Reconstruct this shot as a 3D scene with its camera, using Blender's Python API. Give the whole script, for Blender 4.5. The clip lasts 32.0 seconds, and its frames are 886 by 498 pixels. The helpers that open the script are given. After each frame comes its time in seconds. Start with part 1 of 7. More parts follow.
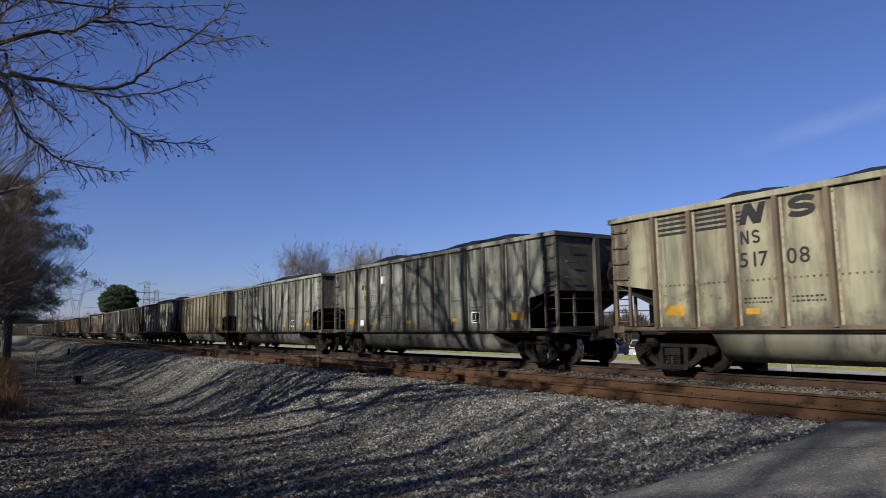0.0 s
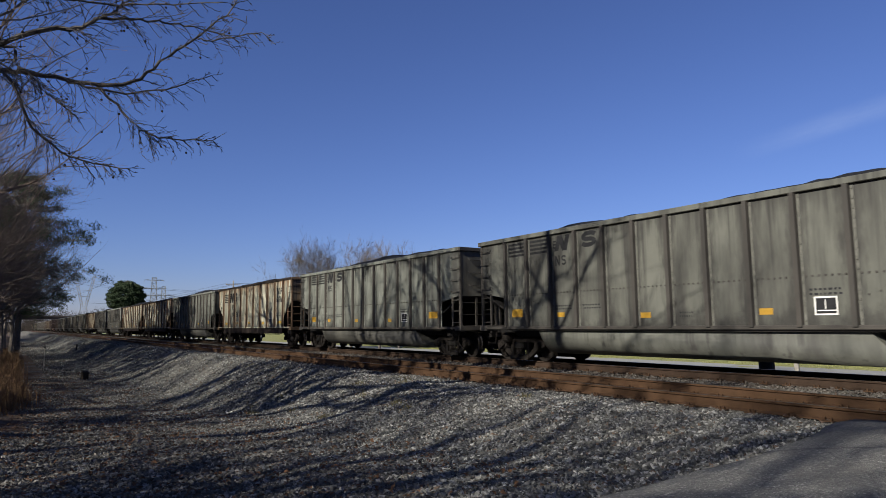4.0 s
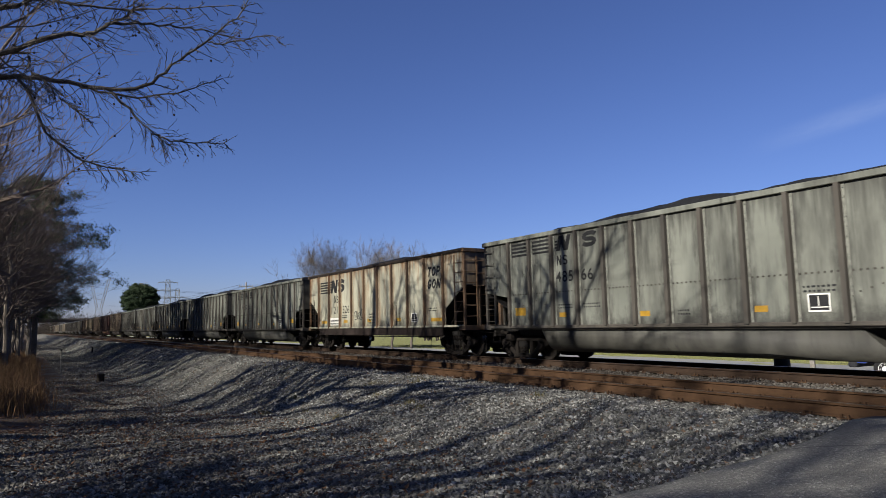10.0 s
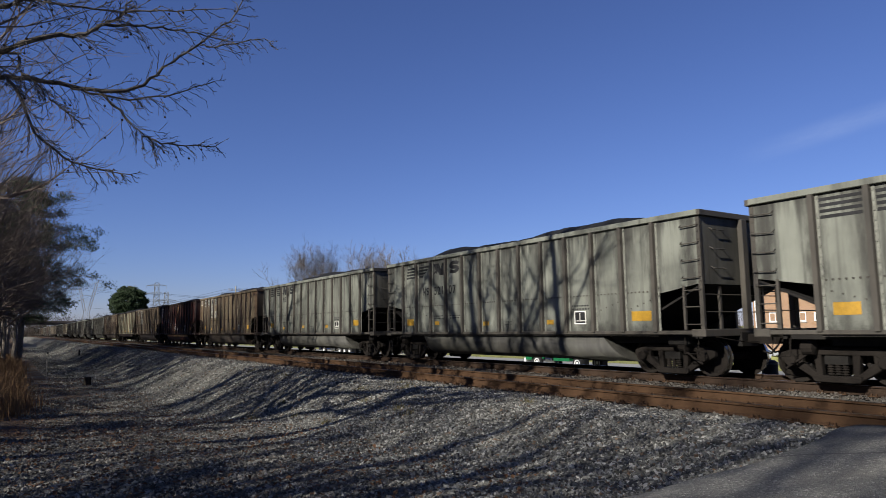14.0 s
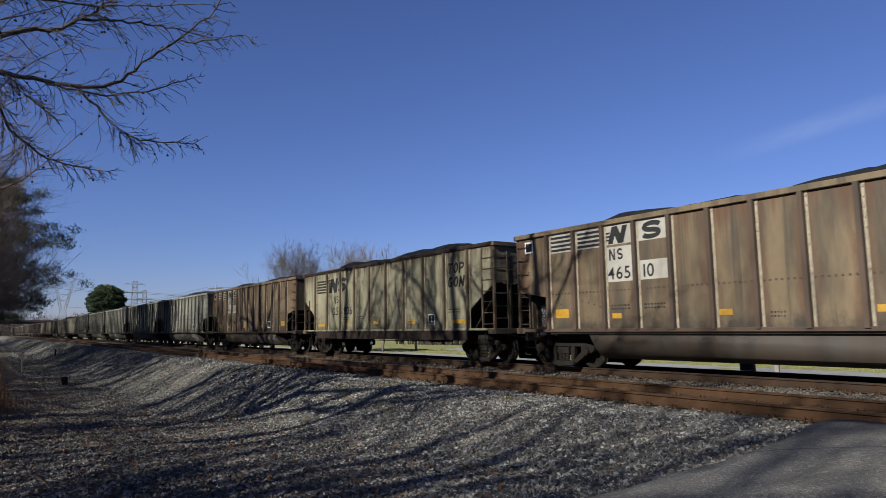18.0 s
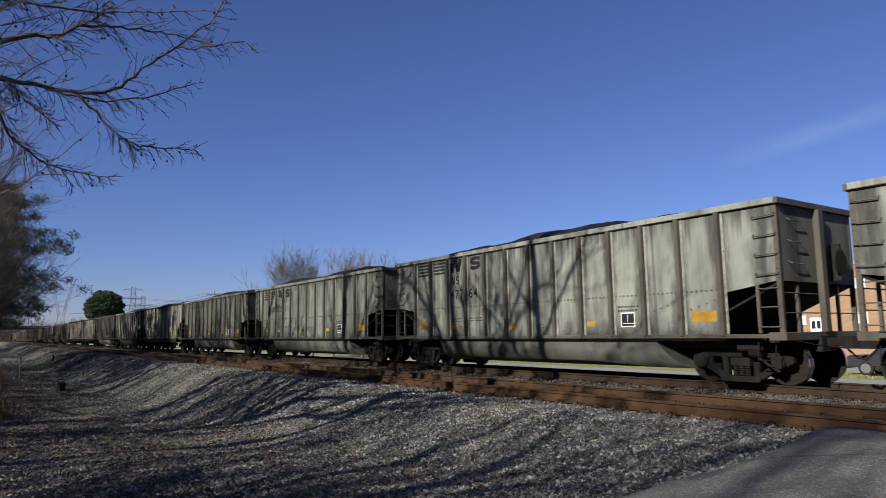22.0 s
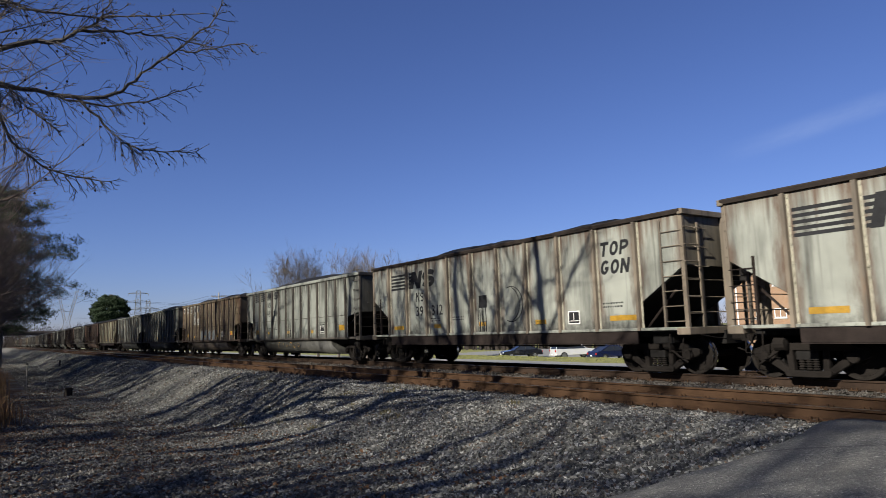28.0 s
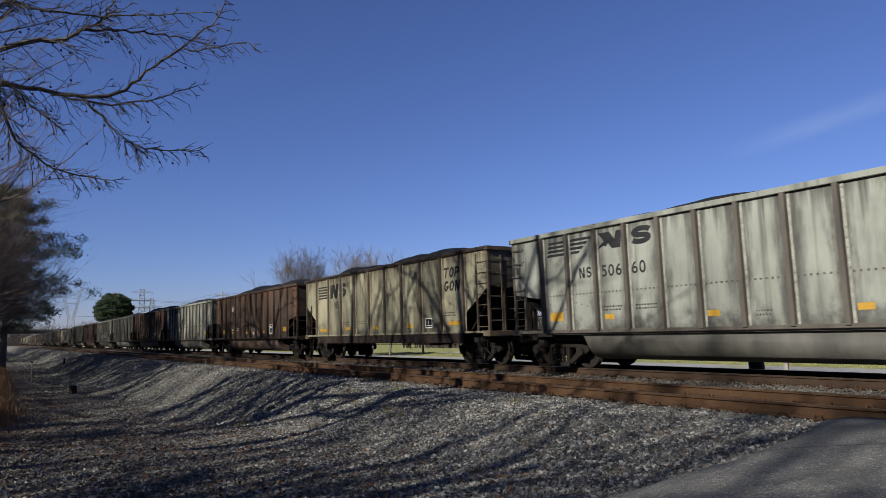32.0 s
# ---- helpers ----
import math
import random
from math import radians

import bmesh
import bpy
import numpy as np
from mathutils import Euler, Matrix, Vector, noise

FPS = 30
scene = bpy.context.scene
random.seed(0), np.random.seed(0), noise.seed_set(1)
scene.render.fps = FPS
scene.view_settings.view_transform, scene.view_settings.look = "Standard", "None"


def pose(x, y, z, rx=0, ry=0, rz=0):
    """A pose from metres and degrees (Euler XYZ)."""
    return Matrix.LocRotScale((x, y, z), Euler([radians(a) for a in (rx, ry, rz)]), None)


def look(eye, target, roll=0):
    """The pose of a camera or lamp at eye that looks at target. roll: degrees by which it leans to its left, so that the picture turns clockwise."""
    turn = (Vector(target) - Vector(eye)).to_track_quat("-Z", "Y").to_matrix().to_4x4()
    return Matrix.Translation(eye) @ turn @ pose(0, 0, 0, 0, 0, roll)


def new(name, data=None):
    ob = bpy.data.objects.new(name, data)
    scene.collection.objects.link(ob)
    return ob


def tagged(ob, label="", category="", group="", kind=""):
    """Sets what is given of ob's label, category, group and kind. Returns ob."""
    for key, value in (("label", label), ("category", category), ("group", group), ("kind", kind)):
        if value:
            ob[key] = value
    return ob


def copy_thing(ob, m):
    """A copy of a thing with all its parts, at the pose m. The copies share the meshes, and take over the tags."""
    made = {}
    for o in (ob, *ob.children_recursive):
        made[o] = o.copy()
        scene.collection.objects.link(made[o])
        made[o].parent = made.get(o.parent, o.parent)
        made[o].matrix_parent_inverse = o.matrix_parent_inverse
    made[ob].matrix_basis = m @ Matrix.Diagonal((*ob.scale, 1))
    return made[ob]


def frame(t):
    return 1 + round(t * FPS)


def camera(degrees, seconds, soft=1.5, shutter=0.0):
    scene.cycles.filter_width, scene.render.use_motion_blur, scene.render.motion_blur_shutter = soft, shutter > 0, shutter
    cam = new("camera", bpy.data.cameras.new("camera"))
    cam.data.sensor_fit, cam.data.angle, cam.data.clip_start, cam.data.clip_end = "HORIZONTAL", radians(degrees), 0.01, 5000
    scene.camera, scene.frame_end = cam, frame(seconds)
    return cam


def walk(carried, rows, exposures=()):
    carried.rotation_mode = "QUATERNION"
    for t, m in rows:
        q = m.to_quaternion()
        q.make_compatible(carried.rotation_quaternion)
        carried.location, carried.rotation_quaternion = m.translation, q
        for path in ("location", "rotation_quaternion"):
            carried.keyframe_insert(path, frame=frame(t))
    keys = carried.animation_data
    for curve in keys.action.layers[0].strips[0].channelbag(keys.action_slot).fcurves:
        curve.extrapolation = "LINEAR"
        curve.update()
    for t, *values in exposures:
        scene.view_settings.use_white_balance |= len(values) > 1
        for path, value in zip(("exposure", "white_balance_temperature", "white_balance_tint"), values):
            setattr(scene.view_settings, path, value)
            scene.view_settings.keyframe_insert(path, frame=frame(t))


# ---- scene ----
# World: x along the railway (the train runs towards +x), y away from the camera, z = 0 on top of the rails.
# ---------------- camera ----------------
EYE = (0.0, 0.0, 1.196)
cam = camera(67.42, 32.0, soft=0.35, shutter=0.055)


def aim(yaw, pitch, roll):
    a, p = radians(yaw), radians(pitch)
    d = Vector((-math.sin(a) * math.cos(p), math.cos(a) * math.cos(p), math.sin(p)))
    return look(EYE, Vector(EYE) + d * 10, roll)


PATH = [(0, 56.15, 6.59, -0.98), (0.5, 56.24, 6.57, -0.98), (1, 56.36, 6.57, -0.86), (1.5, 56.42, 6.59, -0.81), (2, 56.48, 6.58, -0.98), (2.5, 56.52, 6.56, -1.00), (3, 56.53, 6.51, -0.95), (3.5, 56.56, 6.43, -0.79), (5.5, 57.22, 6.42, -0.58), (6, 57.44, 6.43, -0.65), (6.5, 57.65, 6.40, -0.50), (7, 57.69, 6.41, -0.41), (7.5, 57.72, 6.40, -0.70), (8, 57.73, 6.43, -0.81), (8.5, 57.72, 6.44, -0.96), (9, 57.74, 6.42, -1.06), (9.5, 57.70, 6.40, -1.16), (10, 57.67, 6.38, -1.17), (10.5, 57.63, 6.39, -1.17), (11, 57.54, 6.43, -1.25), (11.5, 57.47, 6.49, -1.21), (12, 57.39, 6.50, -1.20), (12.5, 57.34, 6.56, -1.14), (13, 57.23, 6.64, -1.14), (13.5, 57.10, 6.74, -1.04), (14, 56.88, 6.84, -0.73), (14.5, 56.21, 6.94, -0.55), (16.5, 55.34, 6.90, -1.03), (17, 55.35, 6.78, -0.98), (17.5, 55.37, 6.69, -0.94), (18, 55.30, 6.65, -0.90), (18.5, 55.24, 6.66, -0.72), (19, 55.11, 6.80, -0.84), (19.5, 55.08, 6.97, -0.89), (20, 55.05, 7.14, -0.92), (20.5, 55.07, 7.17, -0.94), (21, 55.13, 7.19, -0.65), (21.5, 55.16, 7.16, -0.71), (22, 55.20, 7.19, -0.81), (22.5, 55.23, 7.23, -1.03), (23, 55.24, 7.23, -1.03), (23.5, 55.24, 7.25, -1.18), (24, 55.20, 7.24, -1.35), (24.5, 55.21, 7.25, -1.35), (25, 55.21, 7.28, -1.22), (25.5, 55.22, 7.28, -1.14), (27.5, 55.43, 7.09, -1.64), (28, 55.49, 7.05, -1.82), (28.5, 55.53, 7.03, -2.02), (29, 55.58, 7.03, -2.05), (29.5, 55.64, 7.00, -1.84), (30, 55.68, 7.00, -1.72), (30.5, 55.71, 7.02, -1.75), (31, 55.73, 6.99, -1.64), (31.5, 55.74, 6.95, -1.61), (32, 55.77, 6.92, -1.81)]
walk(cam, [(t, aim(a, b, c)) for t, a, b, c in PATH])

# ---------------- world, sun ----------------
SUN_AZ = radians(12)      # the sun stands behind the camera, a little towards +x
SUN_EL = radians(30)
sun_dir = Vector((math.sin(SUN_AZ) * math.cos(SUN_EL), -math.cos(SUN_AZ) * math.cos(SUN_EL), math.sin(SUN_EL)))
world = bpy.data.worlds.new("sky")
scene.world = world
world.use_nodes = True
wn, wl = world.node_tree.nodes, world.node_tree.links
wn.clear()
sky = wn.new("ShaderNodeTexSky")
sky.sky_type = "NISHITA"
sky.sun_disc = False
sky.sun_elevation = SUN_EL
sky.sun_rotation = math.atan2(sun_dir.x, sun_dir.y)
sky.altitude = 200
sky.air_density, sky.dust_density, sky.ozone_density = 1.0, 0.3, 6.0
bg = wn.new("ShaderNodeBackground")
bg.inputs["Strength"].default_value = 0.05
wout = wn.new("ShaderNodeOutputWorld")
tint = wn.new("ShaderNodeMix")
tint.data_type, tint.blend_type = "RGBA", "MULTIPLY"
tint.inputs[0].default_value = 1.0
tint.inputs[7].default_value = (0.79, 0.745, 1.015, 1)
wl.new(sky.outputs[0], tint.inputs[6])
wl.new(tint.outputs[2], bg.inputs[0])
wl.new(bg.outputs[0], wout.inputs[0])
sun_data = bpy.data.lights.new("sun", "SUN")
sun_data.energy, sun_data.angle, sun_data.color = 5.0, radians(0.53), (1.0, 0.96, 0.88)
sun = new("sun", sun_data)
sun.matrix_world = look(sun_dir * 100, (0, 0, 0))
scene.view_settings.exposure = 1.0


# ---------------- materials ----------------
def mat(name):
    m = bpy.data.materials.new(name)
    m.use_nodes = True
    nt = m.node_tree
    b = nt.nodes["Principled BSDF"]
    return m, nt, b


def node(nt, kind, **kw):
    n = nt.nodes.new(kind)
    for k, v in kw.items():
        if k in n.inputs:
            n.inputs[k].default_value = v
    return n


def coords(nt, scale=(1, 1, 1), which="Object"):
    tc = nt.nodes.new("ShaderNodeTexCoord")
    mp = nt.nodes.new("ShaderNodeMapping")
    mp.inputs["Scale"].default_value = scale
    nt.links.new(tc.outputs[which], mp.inputs[0])
    return mp.outputs[0]


def ramp(nt, src, stops):
    r = nt.nodes.new("ShaderNodeValToRGB")
    els = r.color_ramp.elements
    while len(els) < len(stops):
        els.new(0.5)
    for e, (p, c) in zip(els, stops):
        e.position = p
        e.color = (*c, 1) if len(c) == 3 else c
    nt.links.new(src, r.inputs[0])
    return r.outputs[0]


def mixc(nt, fac, a, b, mode="MIX"):
    m = nt.nodes.new("ShaderNodeMix")
    m.data_type, m.blend_type = "RGBA", mode
    for key, v in ((0, fac), (6, a), (7, b)):
        if isinstance(v, (int, float)):
            m.inputs[key].default_value = v
        elif isinstance(v, tuple):
            m.inputs[key].default_value = (*v, 1)
        else:
            nt.links.new(v, m.inputs[key])
    return m.outputs[2]


def bump(nt, b, src, strength, dist=0.01):
    n = nt.nodes.new("ShaderNodeBump")
    n.inputs["Strength"].default_value = strength
    n.inputs["Distance"].default_value = dist
    nt.links.new(src, n.inputs["Height"])
    nt.links.new(n.outputs[0], b.inputs["Normal"])


def noisy(nt, vec, scale, detail=4, rough=0.6):
    n = node(nt, "ShaderNodeTexNoise", Scale=scale, Detail=detail, Roughness=rough)
    nt.links.new(vec, n.inputs["Vector"])
    return n.outputs["Fac"]


def simple(name, col, rough=0.7, metal=0.0, var=0.25, scale=6.0, bumps=0.2, which="Object"):
    """A plain surface with grain and blotches."""
    m, nt, b = mat(name)
    v = coords(nt, which=which)
    n1 = noisy(nt, v, scale)
    n2 = noisy(nt, v, scale * 9, 3)
    lo = tuple(c * (1 - var) for c in col)
    hi = tuple(min(1, c * (1 + var)) for c in col)
    c1 = ramp(nt, n1, [(0.3, lo), (0.7, hi)])
    c2 = mixc(nt, 0.35, c1, ramp(nt, n2, [(0.3, lo), (0.7, hi)]))
    nt.links.new(c2, b.inputs["Base Color"])
    b.inputs["Roughness"].default_value = rough
    b.inputs["Metallic"].default_value = metal
    if rough > 0.55:        # rough, dusty surfaces hardly shine
        b.inputs["Specular IOR Level"].default_value = 0.15
    if bumps:
        bump(nt, b, n2, bumps)
    return m


PAINT_SPEC = {}


def car_paint(name, col, grime=0.5, rust=0.2, rust_col=(0.15, 0.058, 0.02), posts=None):
    """Weathered freight-car paint: coal dust streaks running down, rust blooms, chips.
    posts: (x of the first side post, spacing): dirt and rust gather along the posts, drip from the rim and splash up from the sill."""
    PAINT_SPEC[name] = (col, grime, rust, rust_col)
    m, nt, b = mat(name)
    info = nt.nodes.new("ShaderNodeObjectInfo")
    add = nt.nodes.new("ShaderNodeVectorMath")
    tc = nt.nodes.new("ShaderNodeTexCoord")
    geo = nt.nodes.new("ShaderNodeNewGeometry")
    off = nt.nodes.new("ShaderNodeVectorMath")
    off.operation = "SCALE"
    off.inputs[0].default_value = (37.0, 11.0, 5.0)
    nt.links.new(info.outputs["Random"], off.inputs["Scale"])
    nt.links.new(tc.outputs["Object"], add.inputs[0])
    nt.links.new(off.outputs[0], add.inputs[1])
    base = add.outputs[0]

    def scaled(s):
        mp = nt.nodes.new("ShaderNodeMapping")
        mp.inputs["Scale"].default_value = s
        nt.links.new(base, mp.inputs[0])
        return mp.outputs[0]
    streak = noisy(nt, scaled((1.5, 1.5, 0.3)), 1.0, 5, 0.6)
    fine = noisy(nt, scaled((9, 9, 0.5)), 1.0, 5, 0.6)
    blot = noisy(nt, scaled((0.5, 0.5, 0.6)), 1.0, 4, 0.6)
    grain = noisy(nt, scaled((40, 40, 40)), 1.0, 2, 0.6)
    lite = tuple(min(0.9, c * 1.15) for c in col)
    c = ramp(nt, blot, [(0.3, tuple(x * 0.82 for x in col)), (0.65, lite)])
    dust = (0.024, 0.0225, 0.02)
    c = mixc(nt, ramp(nt, streak, [(0.63 - 0.22 * grime, (0, 0, 0)), (0.86 - 0.22 * grime, (0.72, 0.72, 0.72))]), c, dust)
    c = mixc(nt, ramp(nt, fine, [(0.55, (0, 0, 0)), (0.8, (0.4 * grime,) * 3)]), c, dust)
    drip = noisy(nt, scaled((5.5, 5.5, 0.12)), 1.0, 3, 0.5)
    c = mixc(nt, ramp(nt, drip, [(0.60, (0, 0, 0)), (0.72, (0.75 * grime,) * 3)]), c, dust)
    rs = noisy(nt, scaled((3.1, 3.1, 0.5)), 1.3, 6, 0.7)
    c = mixc(nt, ramp(nt, rs, [(0.72 - 0.22 * rust, (0, 0, 0)), (0.86 - 0.2 * rust, (min(1, rust * 0.75),) * 3)]), c, rust_col)
    chips = noisy(nt, scaled((5, 5, 5)), 1.7, 8, 0.8)
    c = mixc(nt, ramp(nt, chips, [(0.68, (0, 0, 0)), (0.72, (min(1, rust),) * 3)]), c, tuple(x * 0.6 for x in rust_col))
    if posts:
        sep = nt.nodes.new("ShaderNodeSeparateXYZ")
        nt.links.new(tc.outputs["Object"], sep.inputs[0])

        def calc(op, p, q=0.0):
            n = nt.nodes.new("ShaderNodeMath")
            n.operation = op
            for k, x in enumerate((p, q)):
                if isinstance(x, (int, float)):
                    n.inputs[k].default_value = x
                else:
                    nt.links.new(x, n.inputs[k])
            return n.outputs[0]
        ph = calc("FRACT", calc("MULTIPLY", calc("SUBTRACT", sep.outputs["X"], posts[0]), 1 / posts[1]))
        edge = calc("MULTIPLY", calc("MINIMUM", ph, calc("SUBTRACT", 1.0, ph)), posts[1])
        ragged = noisy(nt, scaled((4, 4, 0.9)), 1.2, 6, 0.7)
        near = calc("ADD", edge, calc("MULTIPLY", calc("SUBTRACT", ragged, 0.5), 0.75))
        seep = mixc(nt, min(1.0, max(0.0, rust - 0.2) * 1.6), dust, rust_col)
        c = mixc(nt, ramp(nt, near, [(0.03, (0.85, 0.85, 0.85)), (0.29, (0, 0, 0))]), c, seep)
        # drips from the rim
        drop = noisy(nt, scaled((7, 7, 0.16)), 1.0, 4, 0.6)
        high = calc("ADD", calc("MULTIPLY", calc("SUBTRACT", 3.75, sep.outputs["Z"]), 0.42), calc("SUBTRACT", 0.62, drop))
        c = mixc(nt, ramp(nt, high, [(0.02, (0.85, 0.85, 0.85)), (0.30, (0, 0, 0))]), c, seep)
        # soot splashed up from the sill
        low = calc("ADD", calc("MULTIPLY", calc("SUBTRACT", sep.outputs["Z"], 1.12), 0.55), calc("SUBTRACT", noisy(nt, scaled((1.6, 1.6, 1.2)), 1.0, 7, 0.75), 0.42))
        c = mixc(nt, ramp(nt, low, [(0.02, (0.75, 0.75, 0.75)), (0.26, (0, 0, 0))]), c, tuple(x * 0.9 for x in dust))
    nt.links.new(c, b.inputs["Base Color"])
    b.inputs["Roughness"].default_value = 0.62
    b.inputs["Specular IOR Level"].default_value = 0.2
    bump(nt, b, grain, 0.12)
    return m


M_COAL = simple("coal", (0.008, 0.008, 0.008), 0.8, 0, 0.6, 8, 0.9)
M_COAL.node_tree.nodes["Principled BSDF"].inputs["Specular IOR Level"].default_value = 0.2
M_RAIL = simple("rusty_rail", (0.046, 0.0245, 0.0122), 0.85, 0, 0.3, 1.5, 0.3)
M_RAIL_DARK = simple("dark_rail", (0.027, 0.0165, 0.0105), 0.85, 0, 0.4, 1.5, 0.3)
M_RAILTOP = simple("rail_head_steel", (0.077, 0.0655, 0.0577), 0.35, 0.8, 0.3, 3, 0.05)
M_TIE = simple("creosoted_wood", (0.027, 0.0208, 0.0154), 0.9, 0, 0.4, 7, 0.6)
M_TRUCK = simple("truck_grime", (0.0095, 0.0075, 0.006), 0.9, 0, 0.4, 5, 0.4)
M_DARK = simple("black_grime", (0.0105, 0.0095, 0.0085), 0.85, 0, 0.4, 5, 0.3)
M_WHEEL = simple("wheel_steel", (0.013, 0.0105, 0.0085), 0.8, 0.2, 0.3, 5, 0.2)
M_TREAD = simple("worn_tread", (0.5, 0.48, 0.45), 0.25, 1.0, 0.1, 5, 0.05)
M_YELLOW = simple("reflective_yellow", (0.27, 0.15, 0.012), 0.5, 0, 0.25, 9, 0.05)
M_LETTER = simple("black_lettering", (0.014, 0.014, 0.0145), 0.65, 0, 0.5, 4, 0.0)
M_WHITE = simple("white_lettering", (0.539, 0.5236, 0.4774), 0.6, 0, 0.15, 6, 0.0)
PAINT = {
    "grey": car_paint("grey_car_paint", (0.130, 0.134, 0.112), 0.8, 0.14),
    "light": car_paint("light_grey_car_paint", (0.168, 0.174, 0.148), 0.72, 0.14),
    "dark": car_paint("dark_grey_car_paint", (0.08, 0.08, 0.066), 0.95, 0.15),
    "cream": car_paint("cream_car_paint", (0.165, 0.155, 0.104), 0.72, 0.3),
    "white": car_paint("white_car_paint", (0.215, 0.22, 0.185), 0.7, 0.42),
    "rusty": car_paint("rusty_white_car_paint", (0.28, 0.272, 0.208), 0.6, 0.85, (0.145, 0.068, 0.024)),
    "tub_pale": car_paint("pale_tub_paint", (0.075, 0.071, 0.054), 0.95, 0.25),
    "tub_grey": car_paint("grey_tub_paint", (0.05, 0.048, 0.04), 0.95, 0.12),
    "tub_tan": car_paint("dark_tan_tub_paint", (0.027, 0.0195, 0.0145), 0.95, 0.3),
    "tan": car_paint("tan_car_paint", (0.102, 0.077, 0.047), 0.95, 0.4),
    "brown": car_paint("brown_car_paint", (0.046, 0.029, 0.02), 0.8, 0.5),
    "red": car_paint("red_car_paint", (0.078, 0.0128, 0.0088), 0.95, 0.2),
    "tub_red": car_paint("red_tub_paint", (0.05, 0.016, 0.011), 0.95, 0.35),
}
# end walls: coal grime plus the ends' shade, put into darker paint
END_SHADE_PAINT = {
    key: car_paint(f"{key}_end_shade_paint", col, 1.0, 0.5) for key, col in
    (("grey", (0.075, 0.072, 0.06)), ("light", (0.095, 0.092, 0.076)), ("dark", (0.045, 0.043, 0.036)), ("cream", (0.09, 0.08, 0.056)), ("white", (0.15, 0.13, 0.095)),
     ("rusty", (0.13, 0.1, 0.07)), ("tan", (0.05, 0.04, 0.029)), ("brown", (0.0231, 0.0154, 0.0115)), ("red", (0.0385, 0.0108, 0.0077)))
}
POST_PAINT = {
    key: car_paint(f"{key}_post_paint", col, 0.7, {"white": 0.55, "rusty": 0.8, "cream": 0.7}.get(key, 0.3)) for key, col in
    (("grey", (0.052, 0.046, 0.038)), ("light", (0.062, 0.054, 0.044)), ("dark", (0.038, 0.034, 0.029)), ("cream", (0.072, 0.055, 0.037)), ("white", (0.145, 0.118, 0.086)),
     ("rusty", (0.095, 0.06, 0.036)), ("tan", (0.052, 0.036, 0.026)), ("brown", (0.0308, 0.0208, 0.0154)), ("red", (0.022, 0.0125, 0.0105)))
}
# worn riveted flange beside each post
FLANGE_PAINT = {key: simple(f"{key}_flange", col, 0.7, 0, 0.45, 7, 0.2) for key, col in
                (("grey", (0.13, 0.13, 0.11)), ("light", (0.18, 0.18, 0.15)), ("dark", (0.08, 0.078, 0.066)), ("cream", (0.17, 0.155, 0.11)), ("white", (0.24, 0.22, 0.165)),
                 ("rusty", (0.2, 0.16, 0.11)), ("tan", (0.2, 0.175, 0.13)), ("brown", (0.05, 0.036, 0.027)), ("red", (0.04, 0.017, 0.013)))}


# ---------------- mesh helpers ----------------
def link_mesh(name, bm, material, parent=None, label="", smooth=False, m=None):
    me = bpy.data.meshes.new(name)
    bm.to_mesh(me)
    bm.free()
    me.materials.append(material)
    if smooth:
        for p in me.polygons:
            p.use_smooth = True
    ob = new(name, me)
    if m is not None:
        ob.matrix_basis = m
    if parent is not None:
        ob.parent = parent
    if label:
        ob["label"] = label
    return ob


def part(name, bm, material, parent, label="", smooth=False, m=None):
    return link_mesh(name, bm, material, parent, label, smooth, m)


def share(name, me, parent, m, label=""):
    """One more object on a mesh that exists."""
    ob = new(name, me)
    ob.matrix_basis = m
    ob.parent = parent
    if label:
        ob["label"] = label
    return ob


def box(bm, x0, x1, y0, y1, z0, z1, bev=0.0):
    r = bmesh.ops.create_cube(bm, size=1)
    for v in r["verts"]:
        v.co = Vector(((x0 + x1) / 2 + v.co.x * (x1 - x0), (y0 + y1) / 2 + v.co.y * (y1 - y0), (z0 + z1) / 2 + v.co.z * (z1 - z0)))
    if bev:
        es = list({e for v in r["verts"] for e in v.link_edges})
        bmesh.ops.bevel(bm, geom=es, offset=bev, segments=1, affect="EDGES")
    return bm


def extrude_poly(bm, pts, axis, a, b):
    """A closed outline (2D) pulled along an axis from a to b. axis y: points are (x, z); axis x: (y, z); axis z: (x, y)."""
    def put(p, c):
        return (p[0], c, p[1]) if axis == "y" else ((c, p[0], p[1]) if axis == "x" else (p[0], p[1], c))
    va = [bm.verts.new(put(p, a)) for p in pts]
    vb = [bm.verts.new(put(p, b)) for p in pts]
    n = len(pts)
    fs = [bm.faces.new(va), bm.faces.new(list(reversed(vb)))]
    for i in range(n):
        fs.append(bm.faces.new((va[i], vb[i], vb[(i + 1) % n], va[(i + 1) % n])))
    bmesh.ops.recalc_face_normals(bm, faces=fs)
    return bm


